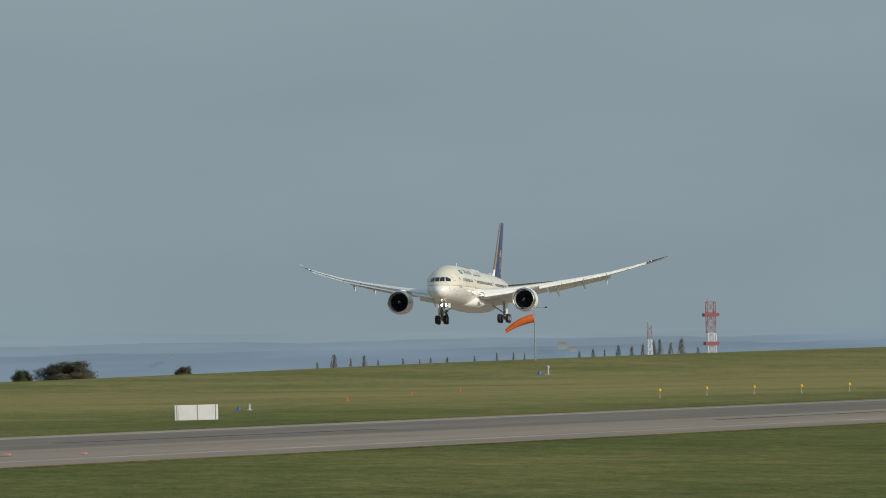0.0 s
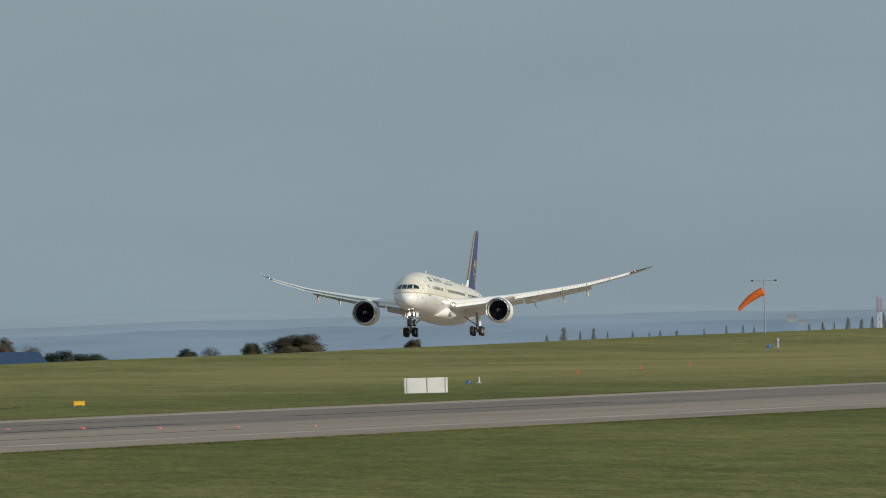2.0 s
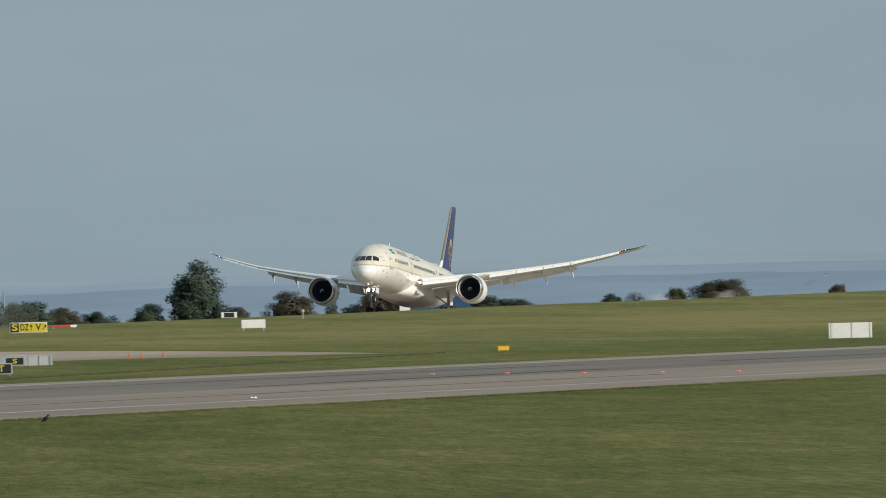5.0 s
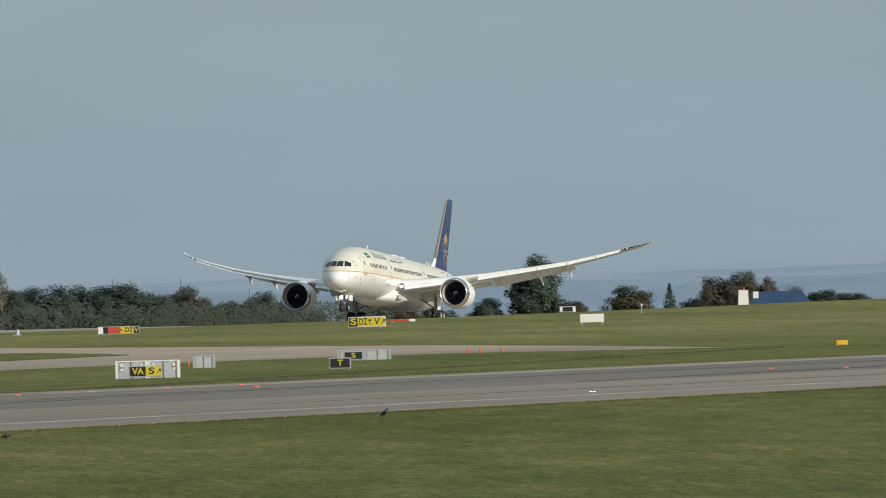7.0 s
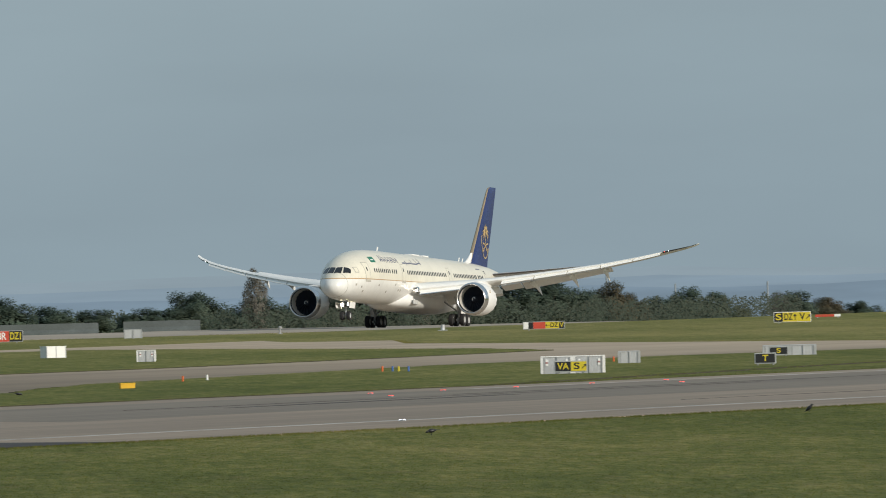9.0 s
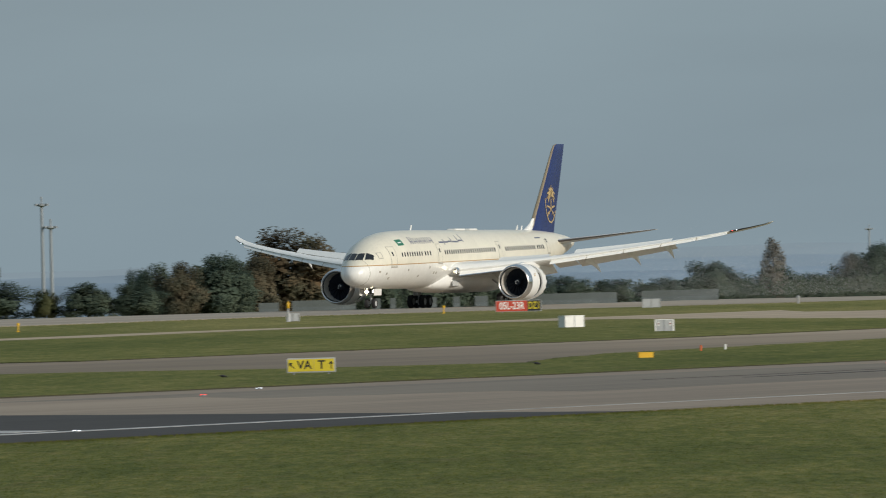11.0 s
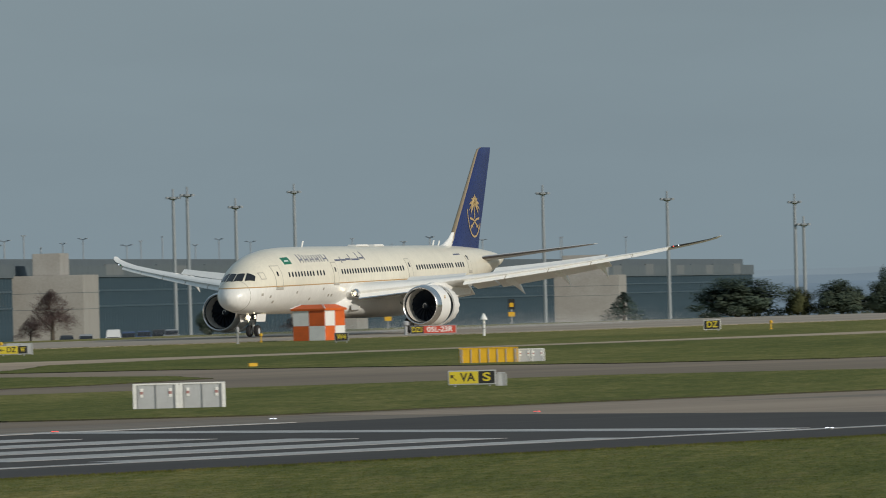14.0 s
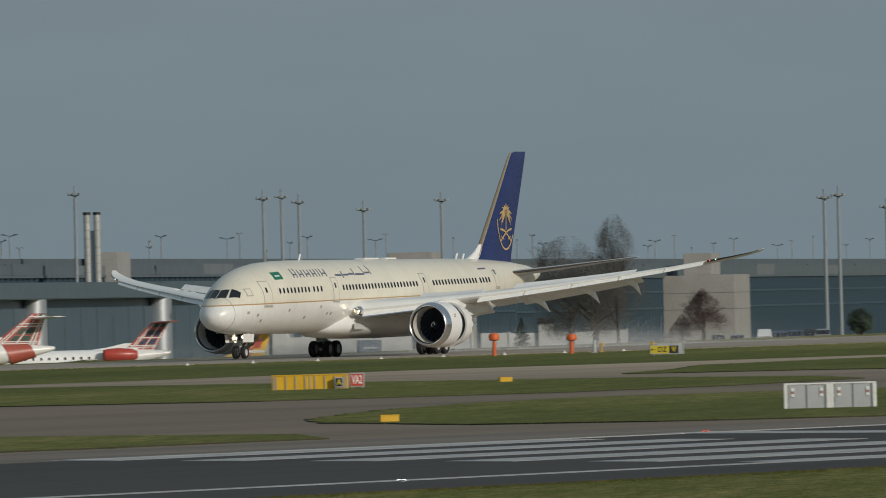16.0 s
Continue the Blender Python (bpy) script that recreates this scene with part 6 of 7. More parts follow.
stand_of_trees("rust", [(20.77, 1915, 3.8, 5.7), (21.33, 1860, 4.7, 6.0), (21.05, 1880, 4.4, 6.4)])
stand_of_trees("green", [(21.20, 1865, 6.3, 6.8), (21.42, 1870, 4.7, 5.9), (21.49, 1875, 3.2, 5.3), (21.12, 1870, 3.7, 6.1)])
stand_of_trees("olive", [(21.82, 1720, 3.7, 3.3)])
stand_of_trees("conifer", [(22.45, 1600, 5.2, 3.3), (25.18, 1560, 2.2, 2.7)])
stand_of_trees("red", [(24.52, 1560, 6.6, 4.9), (24.60, 1565, 3.6, 2.4), (23.65, 1500, 3.2, 1.7)])
stand_of_trees("bare", [(25.00, 1640, 10.5, 10.6), (24.83, 1620, 5.6, 12.6), (24.91, 1630, 11.0, 8.8)])


# low scrub that closes the foot of the belt
def scrub():
    rnd = random.Random(5)
    vs, fs = [], []
    for k in range(60000):
        b = rnd.uniform(17.2, 21.6)
        d = rnd.uniform(700, 735) / math.sin(radians(b))
        p = far(b, d)
        top = .8 + 2.6 * (.5 + .5 * noise.noise(Vector((b * 9, 0, 0)))) + 1.3 * noise.noise(Vector((b * 31, 4, 0)))
        p.z += rnd.uniform(0, top + 2)
        n = Vector((rnd.gauss(0, .7), rnd.gauss(0, .7), .5 + rnd.gauss(0, .6)))
        a = n.cross(Vector((rnd.gauss(0, 1), rnd.gauss(0, 1), rnd.gauss(0, 1)))).normalized()
        c = n.cross(a).normalized()
        if a.cross(c).dot(p) > 0:
            c = -c
        s = rnd.uniform(.07, .17)
        i = len(vs)
        for u, v in ((-1, -.6), (1, -.6), (.7, .7), (-.6, .8)):
            vs.append(tuple(p + a * u * s + c * v * s))
        fs.append((i, i + 1, i + 2, i + 3))
    me = bpy.data.meshes.new("scrub")
    me.from_pydata(vs, [], fs)
    n = np.random.RandomState(6).normal(0, .28, (len(fs), 3)) + np.array((-.30, -.60, .70))
    n /= np.linalg.norm(n, axis=1)[:, None]
    me.shade_smooth()
    me.normals_split_custom_set_from_vertices(np.repeat(n, 4, axis=0).tolist())
    me.materials.append(LEAVES["scrub"])
    tagged(new("scrub", me), "dark green scrub below the trees", "bushes", kind="stuff")


scrub()


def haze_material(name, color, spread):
    """Distant land; the pale haze of the air between is painted in as glow."""
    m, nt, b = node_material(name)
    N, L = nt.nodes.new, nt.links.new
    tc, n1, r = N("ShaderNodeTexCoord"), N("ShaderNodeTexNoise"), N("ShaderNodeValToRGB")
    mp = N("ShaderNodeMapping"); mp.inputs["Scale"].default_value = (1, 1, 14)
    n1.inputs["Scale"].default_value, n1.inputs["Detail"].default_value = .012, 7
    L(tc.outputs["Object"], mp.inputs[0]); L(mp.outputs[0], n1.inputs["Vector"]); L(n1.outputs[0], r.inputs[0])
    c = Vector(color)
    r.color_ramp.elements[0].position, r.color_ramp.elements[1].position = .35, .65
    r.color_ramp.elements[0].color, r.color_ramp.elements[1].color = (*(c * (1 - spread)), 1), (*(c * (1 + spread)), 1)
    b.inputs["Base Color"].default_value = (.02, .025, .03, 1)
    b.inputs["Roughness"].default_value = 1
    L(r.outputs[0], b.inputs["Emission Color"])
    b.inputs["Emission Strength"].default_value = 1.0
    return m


CREST_AT = (5, 11.5, 12.45, 12.9, 13.3, 13.8, 14.2, 14.6, 15.0, 15.6, 16.1, 16.5, 17.4, 17.7, 18.1, 19.0, 21.6, 25.0, 35.0)
CREST = (2.5, 2.7, 5.6, 4.6, 6.4, 6.9, 7.6, 9.0, 9.1, 8.0, 7.6, 5.2, 6.5, 7.8, 6.3, 8.5, 5.7, 4.6, 4.0)


def hills(name, distance, share, seed, material, rough):
    """A range of hills; share says how much of the main crest's height it reaches."""
    b = nm()
    rows = []
    n = 600
    for i in range(n + 1):
        a = 5 + 30 * i / n
        top = float(np.interp(a, CREST_AT, CREST))
        h = 3.5 + share * top * .92 + rough * (noise.noise(Vector((a * 1.1, seed, 0))) + .4 * noise.noise(Vector((a * 4, seed, 3))) + .16 * noise.noise(Vector((a * 19, seed, 7))))
        rows.append([b.verts.new(far(a, distance + dd, z)) for dd, z in ((0, -14), (0, (h - 14) / 2), (6, h), (20, -19))])
    for p, q in zip(rows, rows[1:]):
        for j in range(3):
            b.faces.new((p[j], q[j], q[j + 1], p[j + 1]))
    bmesh.ops.recalc_face_normals(b, faces=b.faces[:])
    tagged(part(name, b, material), "blue hazy hills along the horizon", "hills", kind="structure")


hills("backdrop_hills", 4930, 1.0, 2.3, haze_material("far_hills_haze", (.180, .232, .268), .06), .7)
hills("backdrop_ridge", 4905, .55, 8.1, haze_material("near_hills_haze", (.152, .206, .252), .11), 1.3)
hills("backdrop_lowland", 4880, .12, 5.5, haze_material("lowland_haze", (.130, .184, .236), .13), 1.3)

CONC_MID_FAR = surface("grey_far_roof", (.22, .25, .28), .8, vary=.15, scale=.2)
PALE_WALL = surface("pale_far_wall", (.30, .33, .35), .8, vary=.15, scale=.2)
for brg, z, w, h in ((12.93, 3.6, 3.2, 1.9), (12.892, 2.5, 2.2, 1.2), (14.347, 3.5, 1.4, .7), (16.03, 4.6, 1.8, .6), (15.666, 3.3, 1.2, .6), (15.72, 3.1, .8, .5)):
    p = far(brg, 4879, z)
    house = empty("distant_building", Matrix.Translation(p) @ pose(0, 0, 0, 0, 0, facing(p.x, p.y)), label="pale building far off on the hazy hillside", category="building", group="distant buildings")
    b = nm()
    box(b, -w / 2, w / 2, 0, 3, -h * .4, h * .6)
    part("wall", b, PALE_WALL, house)
    b = nm()
    rings(b, [[Vector((-w / 2 + e, e, zz)), Vector((w / 2 - e, e, zz)), Vector((w / 2 - e, 3 - e, zz)), Vector((-w / 2 + e, 3 - e, zz))] for e, zz in ((-.1, h * .6), (min(w * .3, .9), h))])
    part("roof", b, CONC_MID_FAR, house)

# ---- terminal, masts ----
CONC = surface("weathered_concrete", (0.31, 0.307, 0.295), 0.8, vary=0.12, scale=.25, bump=.2, dirt=(.26, .25, .23))
CONC_DARK = surface("grey_concrete", (0.102, 0.130, 0.150), 0.8, vary=0.12, scale=.3)
BLUE_CLAD = surface("blue_grey_cladding", (0.085, 0.130, 0.170), 0.5, vary=0.1, scale=.3, metal=.2)
CLAD = surface("grey_metal_cladding", (0.100, 0.140, 0.172), 0.5, vary=0.1, scale=.3, metal=.2)
CURTAIN = surface("blue_glass_curtain", (0.024, 0.062, 0.098), 0.42, vary=0.25, scale=.35)
FIN_GREY = surface("facade_fin", (0.052, 0.092, 0.124), 0.5, vary=0.12, scale=1)
MAST_GREY = surface("galvanised_mast", (0.262, 0.295, 0.322), 0.6, metal=.0, vary=0.1, scale=1)
CHIM = surface("steel_flue", (0.46, 0.46, 0.43), 0.4, metal=.15, vary=0.2, scale=1)
AIRBRIDGE = surface("airbridge_white", (0.52, 0.53, 0.53), 0.5, vary=0.1, scale=.6)
RED_PAINT = surface("mast_red", (0.30, 0.075, 0.07), 0.5, vary=0.15, scale=2)
PANEL_BLUE = surface("blue_grey_panel", (0.16, 0.20, 0.25), 0.5, vary=0.08, scale=.8)
ROOF_BLUE = surface("blue_roof_sheet", (0.028, 0.060, 0.125), 0.45, vary=0.12, scale=.8)

def roof_distance(bearing, rise):
    """Distance of the long straight terminal front, seen almost end on from the mound."""
    return rise * 28000.0 / (92.0 + 12.8 * (bearing - 25.4))


def terminal_section(b0, b1, roof, towers, annex=False):
    """One section of the terminal: parapet deck, finned glass wall, concrete stair towers; it runs from bearing b0 to b1."""
    rise = roof - 3.5
    p0, p1 = far(b0, roof_distance(b0, rise), 0), far(b1, roof_distance(b1, rise), 0)
    ln = (p1 - p0).length
    turn = math.degrees(math.atan2(p1.y - p0.y, p1.x - p0.x))
    m = Matrix.Translation(p0) @ pose(0, 0, 0, 0, 0, turn)
    t = empty("terminal_building", m, label="grey terminal with blue glass wall and concrete stair towers", category="building", group="terminal buildings")
    deck = roof - (33.0 / 28000) * (p0.length + p1.length) / 2

    def along(bearing, off=0.0):
        d = Vector((math.cos(radians(bearing)), math.sin(radians(bearing)), 0))
        q = m.inverted()
        o, e = q @ Vector((0, 0, 0)), q.to_3x3() @ d
        return o.x + e.x * (off - o.y) / e.y

    b = nm()
    box(b, 0, ln, .5, 40, -9, deck)
    part("glass_wall", b, CURTAIN, t, "dark blue glass wall")
    b = nm()
    box(b, -.2, ln + .2, -.4, 40.2, deck, deck + .35, .03)
    part("deck_edge", b, CONC_DARK, t)
    n = max(4, int(ln / 30))
    for k in range(n):
        b = nm()
        box(b, ln * k / n + .08, ln * (k + 1) / n - .08, -.3, .1, deck + .36, deck + (roof - deck) * (.62 if k % 3 else .70), .02)
        part("parapet_panel", b, CONC_DARK if k % 4 else CONC_MID, t)
    b = nm()
    box(b, 0, ln, 3, 39, deck + .35, roof, .05)
    part("upper_deck", b, CONC_DARK, t)
    for z in (deck * .33, deck * .68):
        b = nm()
        box(b, 0, ln, -.15, .5, z, z + .35)
        part("floor_band", b, FIN_GREY, t)
    b = nm()
    box(b, -.16, .16, -.3, .45, -9, deck - .02)
    fm = mesh_of(b, "facade_fin", FIN_GREY, False)
    k = 0
    pitch = 5.0 if ln < 1100 else 9.0
    while k * pitch < ln and k < 240:
        shared("facade_fin", fm, Matrix.Translation((k * pitch, 0, 0)), t)
        k += 1
    for c0, c1, h0, h1 in towers:
        u0 = along(c0)
        d = (m @ Vector((u0, 0, 0))).length
        w = d * radians(c0 - c1) / math.cos(radians(c0 - turn))
        w0, w1 = w * (c0 - h0) / (c0 - c1), w * (c0 - h1) / (c0 - c1)
        b = nm()
        box(b, u0, u0 + 26, -w, 3, -9, deck + .3, .08)
        tw = part("stair_tower", b, CONC, t, "pale concrete stair tower")
        b = nm()
        box(b, u0 + 1, u0 + 16, -w1, -w0, deck + .3, roof + .75, .08)
        part("lift_head", b, CONC, tw)
        for z in (deck * .3, deck * .65):
            b = nm()
            box(b, u0 - .03, u0 + 26.03, -w - .03, 3, z, z + .08)
            part("joint", b, CONC_DARK, tw)
    if annex:
        # low metal-clad front with round columns and a dark clerestory
        z1, z2 = 5.1, 6.2
        b = nm()
        box(b, -60, ln * .62, -16, -.5, -9, z1, .05)
        part("annex_wall", b, BLUE_CLAD, t)
        b = nm()
        box(b, -60, ln * .62, -15.6, -.5, z1, z2)
        part("clerestory", b, CURTAIN, t)
        b = nm()
        box(b, -62, ln * .62 + 2, -18, -.5, z2, z2 + 2.1, .1)
        part("annex_roof", b, CLAD, t)
        for c in (26.947, 26.492, 26.05, 25.61):
            u = along(c, -16.6)
            b = nm()
            tube(b, (u, -16.6, -9), (u, -16.6, z2), 1.75, n=28)
            part("column", b, COLUMN, t, "pale round steel column")
        u = -40.0
        while u < ln * .62:
            b = nm()
            box(b, u, u + .3, -16.1, -15.9, -9, z1 - .05)
            part("cladding_rib", b, CLAD, t)
            u += 14
    return t, along, roof, deck


CONC_MID = surface("mid_grey_concrete", (0.155, 0.175, 0.187), 0.8, vary=0.15, scale=.3)
COLUMN = surface("column_steel", (0.46, 0.49, 0.52), 0.42, metal=.65, vary=0.08, scale=.5)
SEC_A = terminal_section(27.9, 25.2, 11.8, ((25.714, 25.417, 25.66, 25.50),), annex=True)
terminal_section(25.2, 23.75, 11.8, ((24.664, 24.406, 24.59, 24.49),))
terminal_section(23.75, 21.98, 11.8, ((23.655, 23.418, 23.608, 23.475), (22.702, 22.466, 22.67, 22.52)))
b_ = nm()
box(b_, SEC_A[1](26.69, -2) + 14, SEC_A[1](26.69, -2) + 26, -2, 2.4, SEC_A[3] - 1.0, SEC_A[2] + .8, .08)
part("plant_room", b_, CONC, SEC_A[0])


def airbridge(b0, b1, dist, top, head):
    p0, p1 = far(b0, dist), far(b1, dist)
    turn = math.degrees(math.atan2(p1.y - p0.y, p1.x - p0.x))
    ln = (p1 - p0).length
    s = empty("airbridge", Matrix.Translation((p0.x, p0.y, p0.z)) @ pose(0, 0, 0, 0, 0, turn), label="white passenger airbridge with ribbed tunnel sections", category="airbridge", group="airbridges")
    h = top - p0.z
    n = 5
    for k in range(n):
        b = nm()
        z0 = h - 3.2 + .05 * (k % 2)
        box(b, ln * k / n + .05, ln * (k + 1) / n - .05, -1.2 + .12 * (k % 2), 1.4, z0, h - .12 * (k % 2), .06)
        part("tunnel_section", b, AIRBRIDGE, s)
        b = nm()
        box(b, ln * (k + 1) / n - .14, ln * (k + 1) / n + .14, -1.35, 1.5, h - 3.3, h + .12, .03)
        part("tunnel_ring", b, FIN_GREY if k % 2 else AIRBRIDGE, s)
    if ln > 25:
        b = nm()
        box(b, .575 * ln - 1.5, .575 * ln + 1.5, -1.42, -1.2, h - 2.7, h - .7, .03)
        board = part("advert_panel", b, PANEL_BLUE, s, "plain blue-grey panel with a pale bar")
        b = nm()
        box(b, .575 * ln - .9, .575 * ln + .9, -1.45, -1.41, h - 1.85, h - 1.6, .01)
        part("pale_bar", b, AIRBRIDGE, board)
    for u in head:
        b = nm()
        box(b, u * ln - 1.0, u * ln + 1.0, -1.7, 1.2, h - 3.5, h + 1.0, .08)
        c = part("cabin", b, AIRBRIDGE, s)
        b = nm()
        box(b, u * ln - 1.2, u * ln + 1.2, -1.9, .8, h + 1.0, h + 1.75, .08)
        part("cabin_roof_unit", b, SIGN_BLACK, c)
    for u in (.1, .9):
        b = nm()
        tube(b, (u * ln, 0, -.2), (u * ln, 0, h - 3.1), .3)
        part("leg", b, POST_GREY, s)


airbridge(26.23, 25.36, 2050, .65, (.20, .80))
airbridge(25.33, 24.80, 2060, .42, (.45,))


def light_mast(bearing, dist, top, heads=True, r=.21):
    p = far(bearing, dist)
    s = empty("light_mast", Matrix.Translation(p), label="tall grey floodlight mast behind the terminal", category="light mast", group="floodlight masts")
    h = top - p.z
    b = nm()
    tube(b, (0, 0, -.3), (0, 0, h), r * 1.35, r * .85, 10)
    part("pole", b, MAST_GREY, s)
    if heads:
        b = nm()
        turned(b, [(h - .35, .3), (h - .2, .62), (h + .02, .62), (h + .02, .3)], "z", n=16, cap=True)
        part("head_ring", b, MAST_GREY, s)
        for k in range(6):
            a = k * math.pi / 3 + .3
            b = nm()
            box(b, -.24, .24, -.2, .2, -.14, .16, .04, pose(.72 * math.cos(a), .72 * math.sin(a), h - .1, 0, 0, math.degrees(a)))
            part("floodlight", b, MAST_GREY, s)
        b = nm()
        tube(b, (0, 0, h), (0, 0, h + 1.0), .12)
        part("finial", b, MAST_GREY, s)


for brg, rise in ((24.072, 184), (24.021, 188), (23.847, 165), (23.634, 189), (22.734, 175), (22.284, 159), (21.823, 148), (21.792, 108), (26.784, 224), (26.103, 208), (26.037, 210), (25.974, 200), (25.74, 184), (25.458, 197)):
    dist = 2050 + 60 * (rise % 4) if brg > 25.2 else 1990 if brg > 23.75 else 2080
    light_mast(brg, dist, 3.5 + rise * dist / 28000.0)
for brg, z in ((18.83, 12.1), (17.324, 4.6), (18.153, 7.6), (17.906, 7.4), (17.658, 4.6)):
    light_mast(brg, 3600, z, z > 12, .2)


def street_lamp(k, bearing, top):
    d = roof_distance(bearing, 8.3) + 75
    top = 3.5 + (top - 3.5) * d / 2950
    p = far(bearing, d, 7.5)
    s = empty("street_lamp", Matrix.Translation(p) @ pose(0, 0, 0, 0, 0, 100 + 17 * (k % 5)), label="two-armed street lamp on the parking deck", category="street lamp", group="street lamps")
    h = top - 7.5
    b = nm()
    tube(b, (0, 0, -12), (0, 0, h), .16, .11, 8)
    part("pole", b, MAST_GREY, s)
    for d in (-1, 1):
        b = nm()
        tube(b, (0, 0, h - .1), (0, d * 1.3, h + .12), .07, n=6)
        part("arm", b, MAST_GREY, s)
        b = nm()
        box(b, -.14, .14, d * 1.1 - .38, d * 1.1 + .38, h + .05, h + .2, .03)
        part("lantern", b, MAST_GREY, s)


LAMPS = [(25.212, 14.8), (25.187, 16.3), (25.128, 17.1), (24.713, 14.6), (24.688, 15.5), (24.616, 16.3), (24.555, 14), (24.475, 14.7), (24.402, 15.5), (24.244, 14.1), (24.193, 14.8), (24.115, 15.5), (23.996, 13.8), (23.91, 14.8), (23.796, 14.2), (23.427, 14.2), (23.284, 13), (23.243, 13.4), (23.145, 14.1), (22.957, 13.4), (22.668, 13.5), (22.437, 13.2), (23.239, 13.4), (23.147, 14.2), (23.008, 13.2), (22.955, 13.4), (22.674, 13.4), (22.437, 13.2), (27.054, 18.6), (27.023, 19.6), (26.987, 17.1), (26.518, 17.8), (26.518, 16.7), (26.475, 18.7), (26.236, 18), (26.191, 18.8), (26.094, 15.6), (26.008, 16.9), (25.945, 17.9), (25.699, 17), (25.661, 17.9), (25.417, 17), (25.131, 17.1), (25.094, 15.5), (24.687, 15.5), (24.617, 16.3)]
for k, (brg, z) in enumerate(LAMPS):
    street_lamp(k, brg, z)


def flues():
    p = far(26.725, 2080)
    s = empty("boiler_flues", Matrix.Translation((p.x, p.y, 0)) @ pose(0, 0, 0, 0, 0, facing(p.x, p.y)), label="pair of tall steel boiler flues with a dark ladder", category="chimney")
    for dx in (-.66, .66):
        b = nm()
        tube(b, (dx, 0, -2), (dx, 0, 17.4), .43, n=18)
        f = part("flue", b, CHIM, s)
        for z in np.arange(7.5, 17.2, 1.1):
            b = nm()
            turned(b, [(z, .48), (z + .12, .48)], "z", n=18, cap=True)
            for v in b.verts:
                v.co.x += dx
            part("band", b, POST_GREY, f)
        b = nm()
        turned(b, [(17.3, .50), (17.65, .50)], "z", n=18, cap=True)
        for v in b.verts:
            v.co.x += dx
        part("cap", b, SIGN_BLACK, f)
    b = nm()
    box(b, -.22, .22, -.1, .3, -2, 15.2, .02)
    part("ladder_cage", b, FIN_GREY, s)


flues()
CONC_BARRIER = surface("barrier_concrete", (0.105, 0.122, 0.120), 0.9, vary=0.2, scale=.6)
# concrete blocks along the far side of the far runway
BLOCKS = [(21.01, 1750, 2.2), (20.81, 1735, 7.0), (20.62, 1725, .9), (20.56, 1720, .6), (20.45, 1705, 2.9), (20.33, 1705, .7), (20.24, 1700, 1.4), (19.93, 1745, 11.0), (19.52, 1770, 8.6), (20.10, 1720, 2.0)]
for brg, dist, w in BLOCKS:
    p = far(brg, dist)
    b = nm()
    lp = [[Vector((x, y, z)) for y, z in ((-.45, 0), (.45, 0), (.40, .25), (.18, .55), (.14, 1.25), (-.14, 1.25), (-.18, .55), (-.40, .25))] for x in (-w / 2, w / 2)]
    rings(b, lp)
    bmesh.ops.recalc_face_normals(b, faces=b.faces[:])
    bl = tagged(part("concrete_barrier", b, CONC_BARRIER, smooth=False), "weathered grey concrete barrier beside the runway", "barrier", "concrete barriers")
    bl.matrix_basis = pose(p.x, p.y, p.z - .02, 0, 0, facing(p.x, p.y))


# ---- parked cars ----
CAR_PAINTS = [surface("car_white", (.62, .63, .63), .3, vary=.04), surface("car_blue", (.05, .08, .16), .3, vary=.05), surface("car_silver", (.36, .37, .38), .3, metal=.4, vary=.05), surface("car_dark", (.03, .032, .035), .3, vary=.1)]


def parked_car(bearing, dist, paint, tall=1.45):
    p = far(bearing, dist)
    s = empty("parked_car", Matrix.Translation(p) @ pose(0, 0, 0, 0, 0, facing(p.x, p.y)), label=("white", "dark blue", "silver grey", "black")[CAR_PAINTS.index(paint)] + " car parked before the terminal", category="car", group="parked cars")
    b = nm()
    rings(b, [[Vector((x * w, y, z)) for x, z in ((-.88, .28), (.88, .28), (.92, .62), (.84, h), (-.84, h), (-.92, .62))] for y, w, h in ((-2.1, .92, .70), (-1.95, 1, .82), (2.0, 1, .92), (2.15, .93, .75))])
    part("body", b, paint, s)
    b = nm()
    rings(b, [[Vector((x * w, y, z)) for x, y in ((-.80, y0), (.80, y0), (.80, y1), (-.80, y1))] for z, w, y0, y1 in ((.84, 1, -.95, 1.9), (tall - .06, .84, -.25, 1.5), (tall, .72, -.1, 1.35))])
    part("cabin", b, paint, s)
    b = nm()
    rings(b, [[Vector((x * w, y - .015, z)) for x in (-.70, .70) for z, y in ((z0, y0),)] + [Vector((x * w, y1 - .015, z1)) for x in (.70, -.70) for z1, y1 in ((z0 + .42, y0 + .5),)] for w, z0, y0 in ((1, .90, -.91), (.98, .905, -.88))])
    bmesh.ops.recalc_face_normals(b, faces=b.faces[:])
    part("windscreen", b, GLASS_DARK, s)
    for x in (-.74, .74):
        b = nm()
        box(b, x - .13, x + .13, -2.13, -2.02, .58, .70, .02)
        part("headlight", b, SIGN_WHITE, s)
        for y in (-1.35, 1.35):
            bt, br = nm(), nm()
            turned(bt, [(-.11, .19), (-.11, .29), (.11, .29), (.11, .19)], "y", n=16, closed=True)
            turned(br, [(-.09, .02), (-.05, .19), (.05, .19), (.09, .02)], "y", n=12, cap=True)
            m = pose(x, y, .29, 0, 0, 90)
            for bb in (bt, br):
                for v in bb.verts:
                    v.co = m @ v.co
            w = part("wheel", bt, RUBBER, s)
            part("rim", br, GEAR, w)


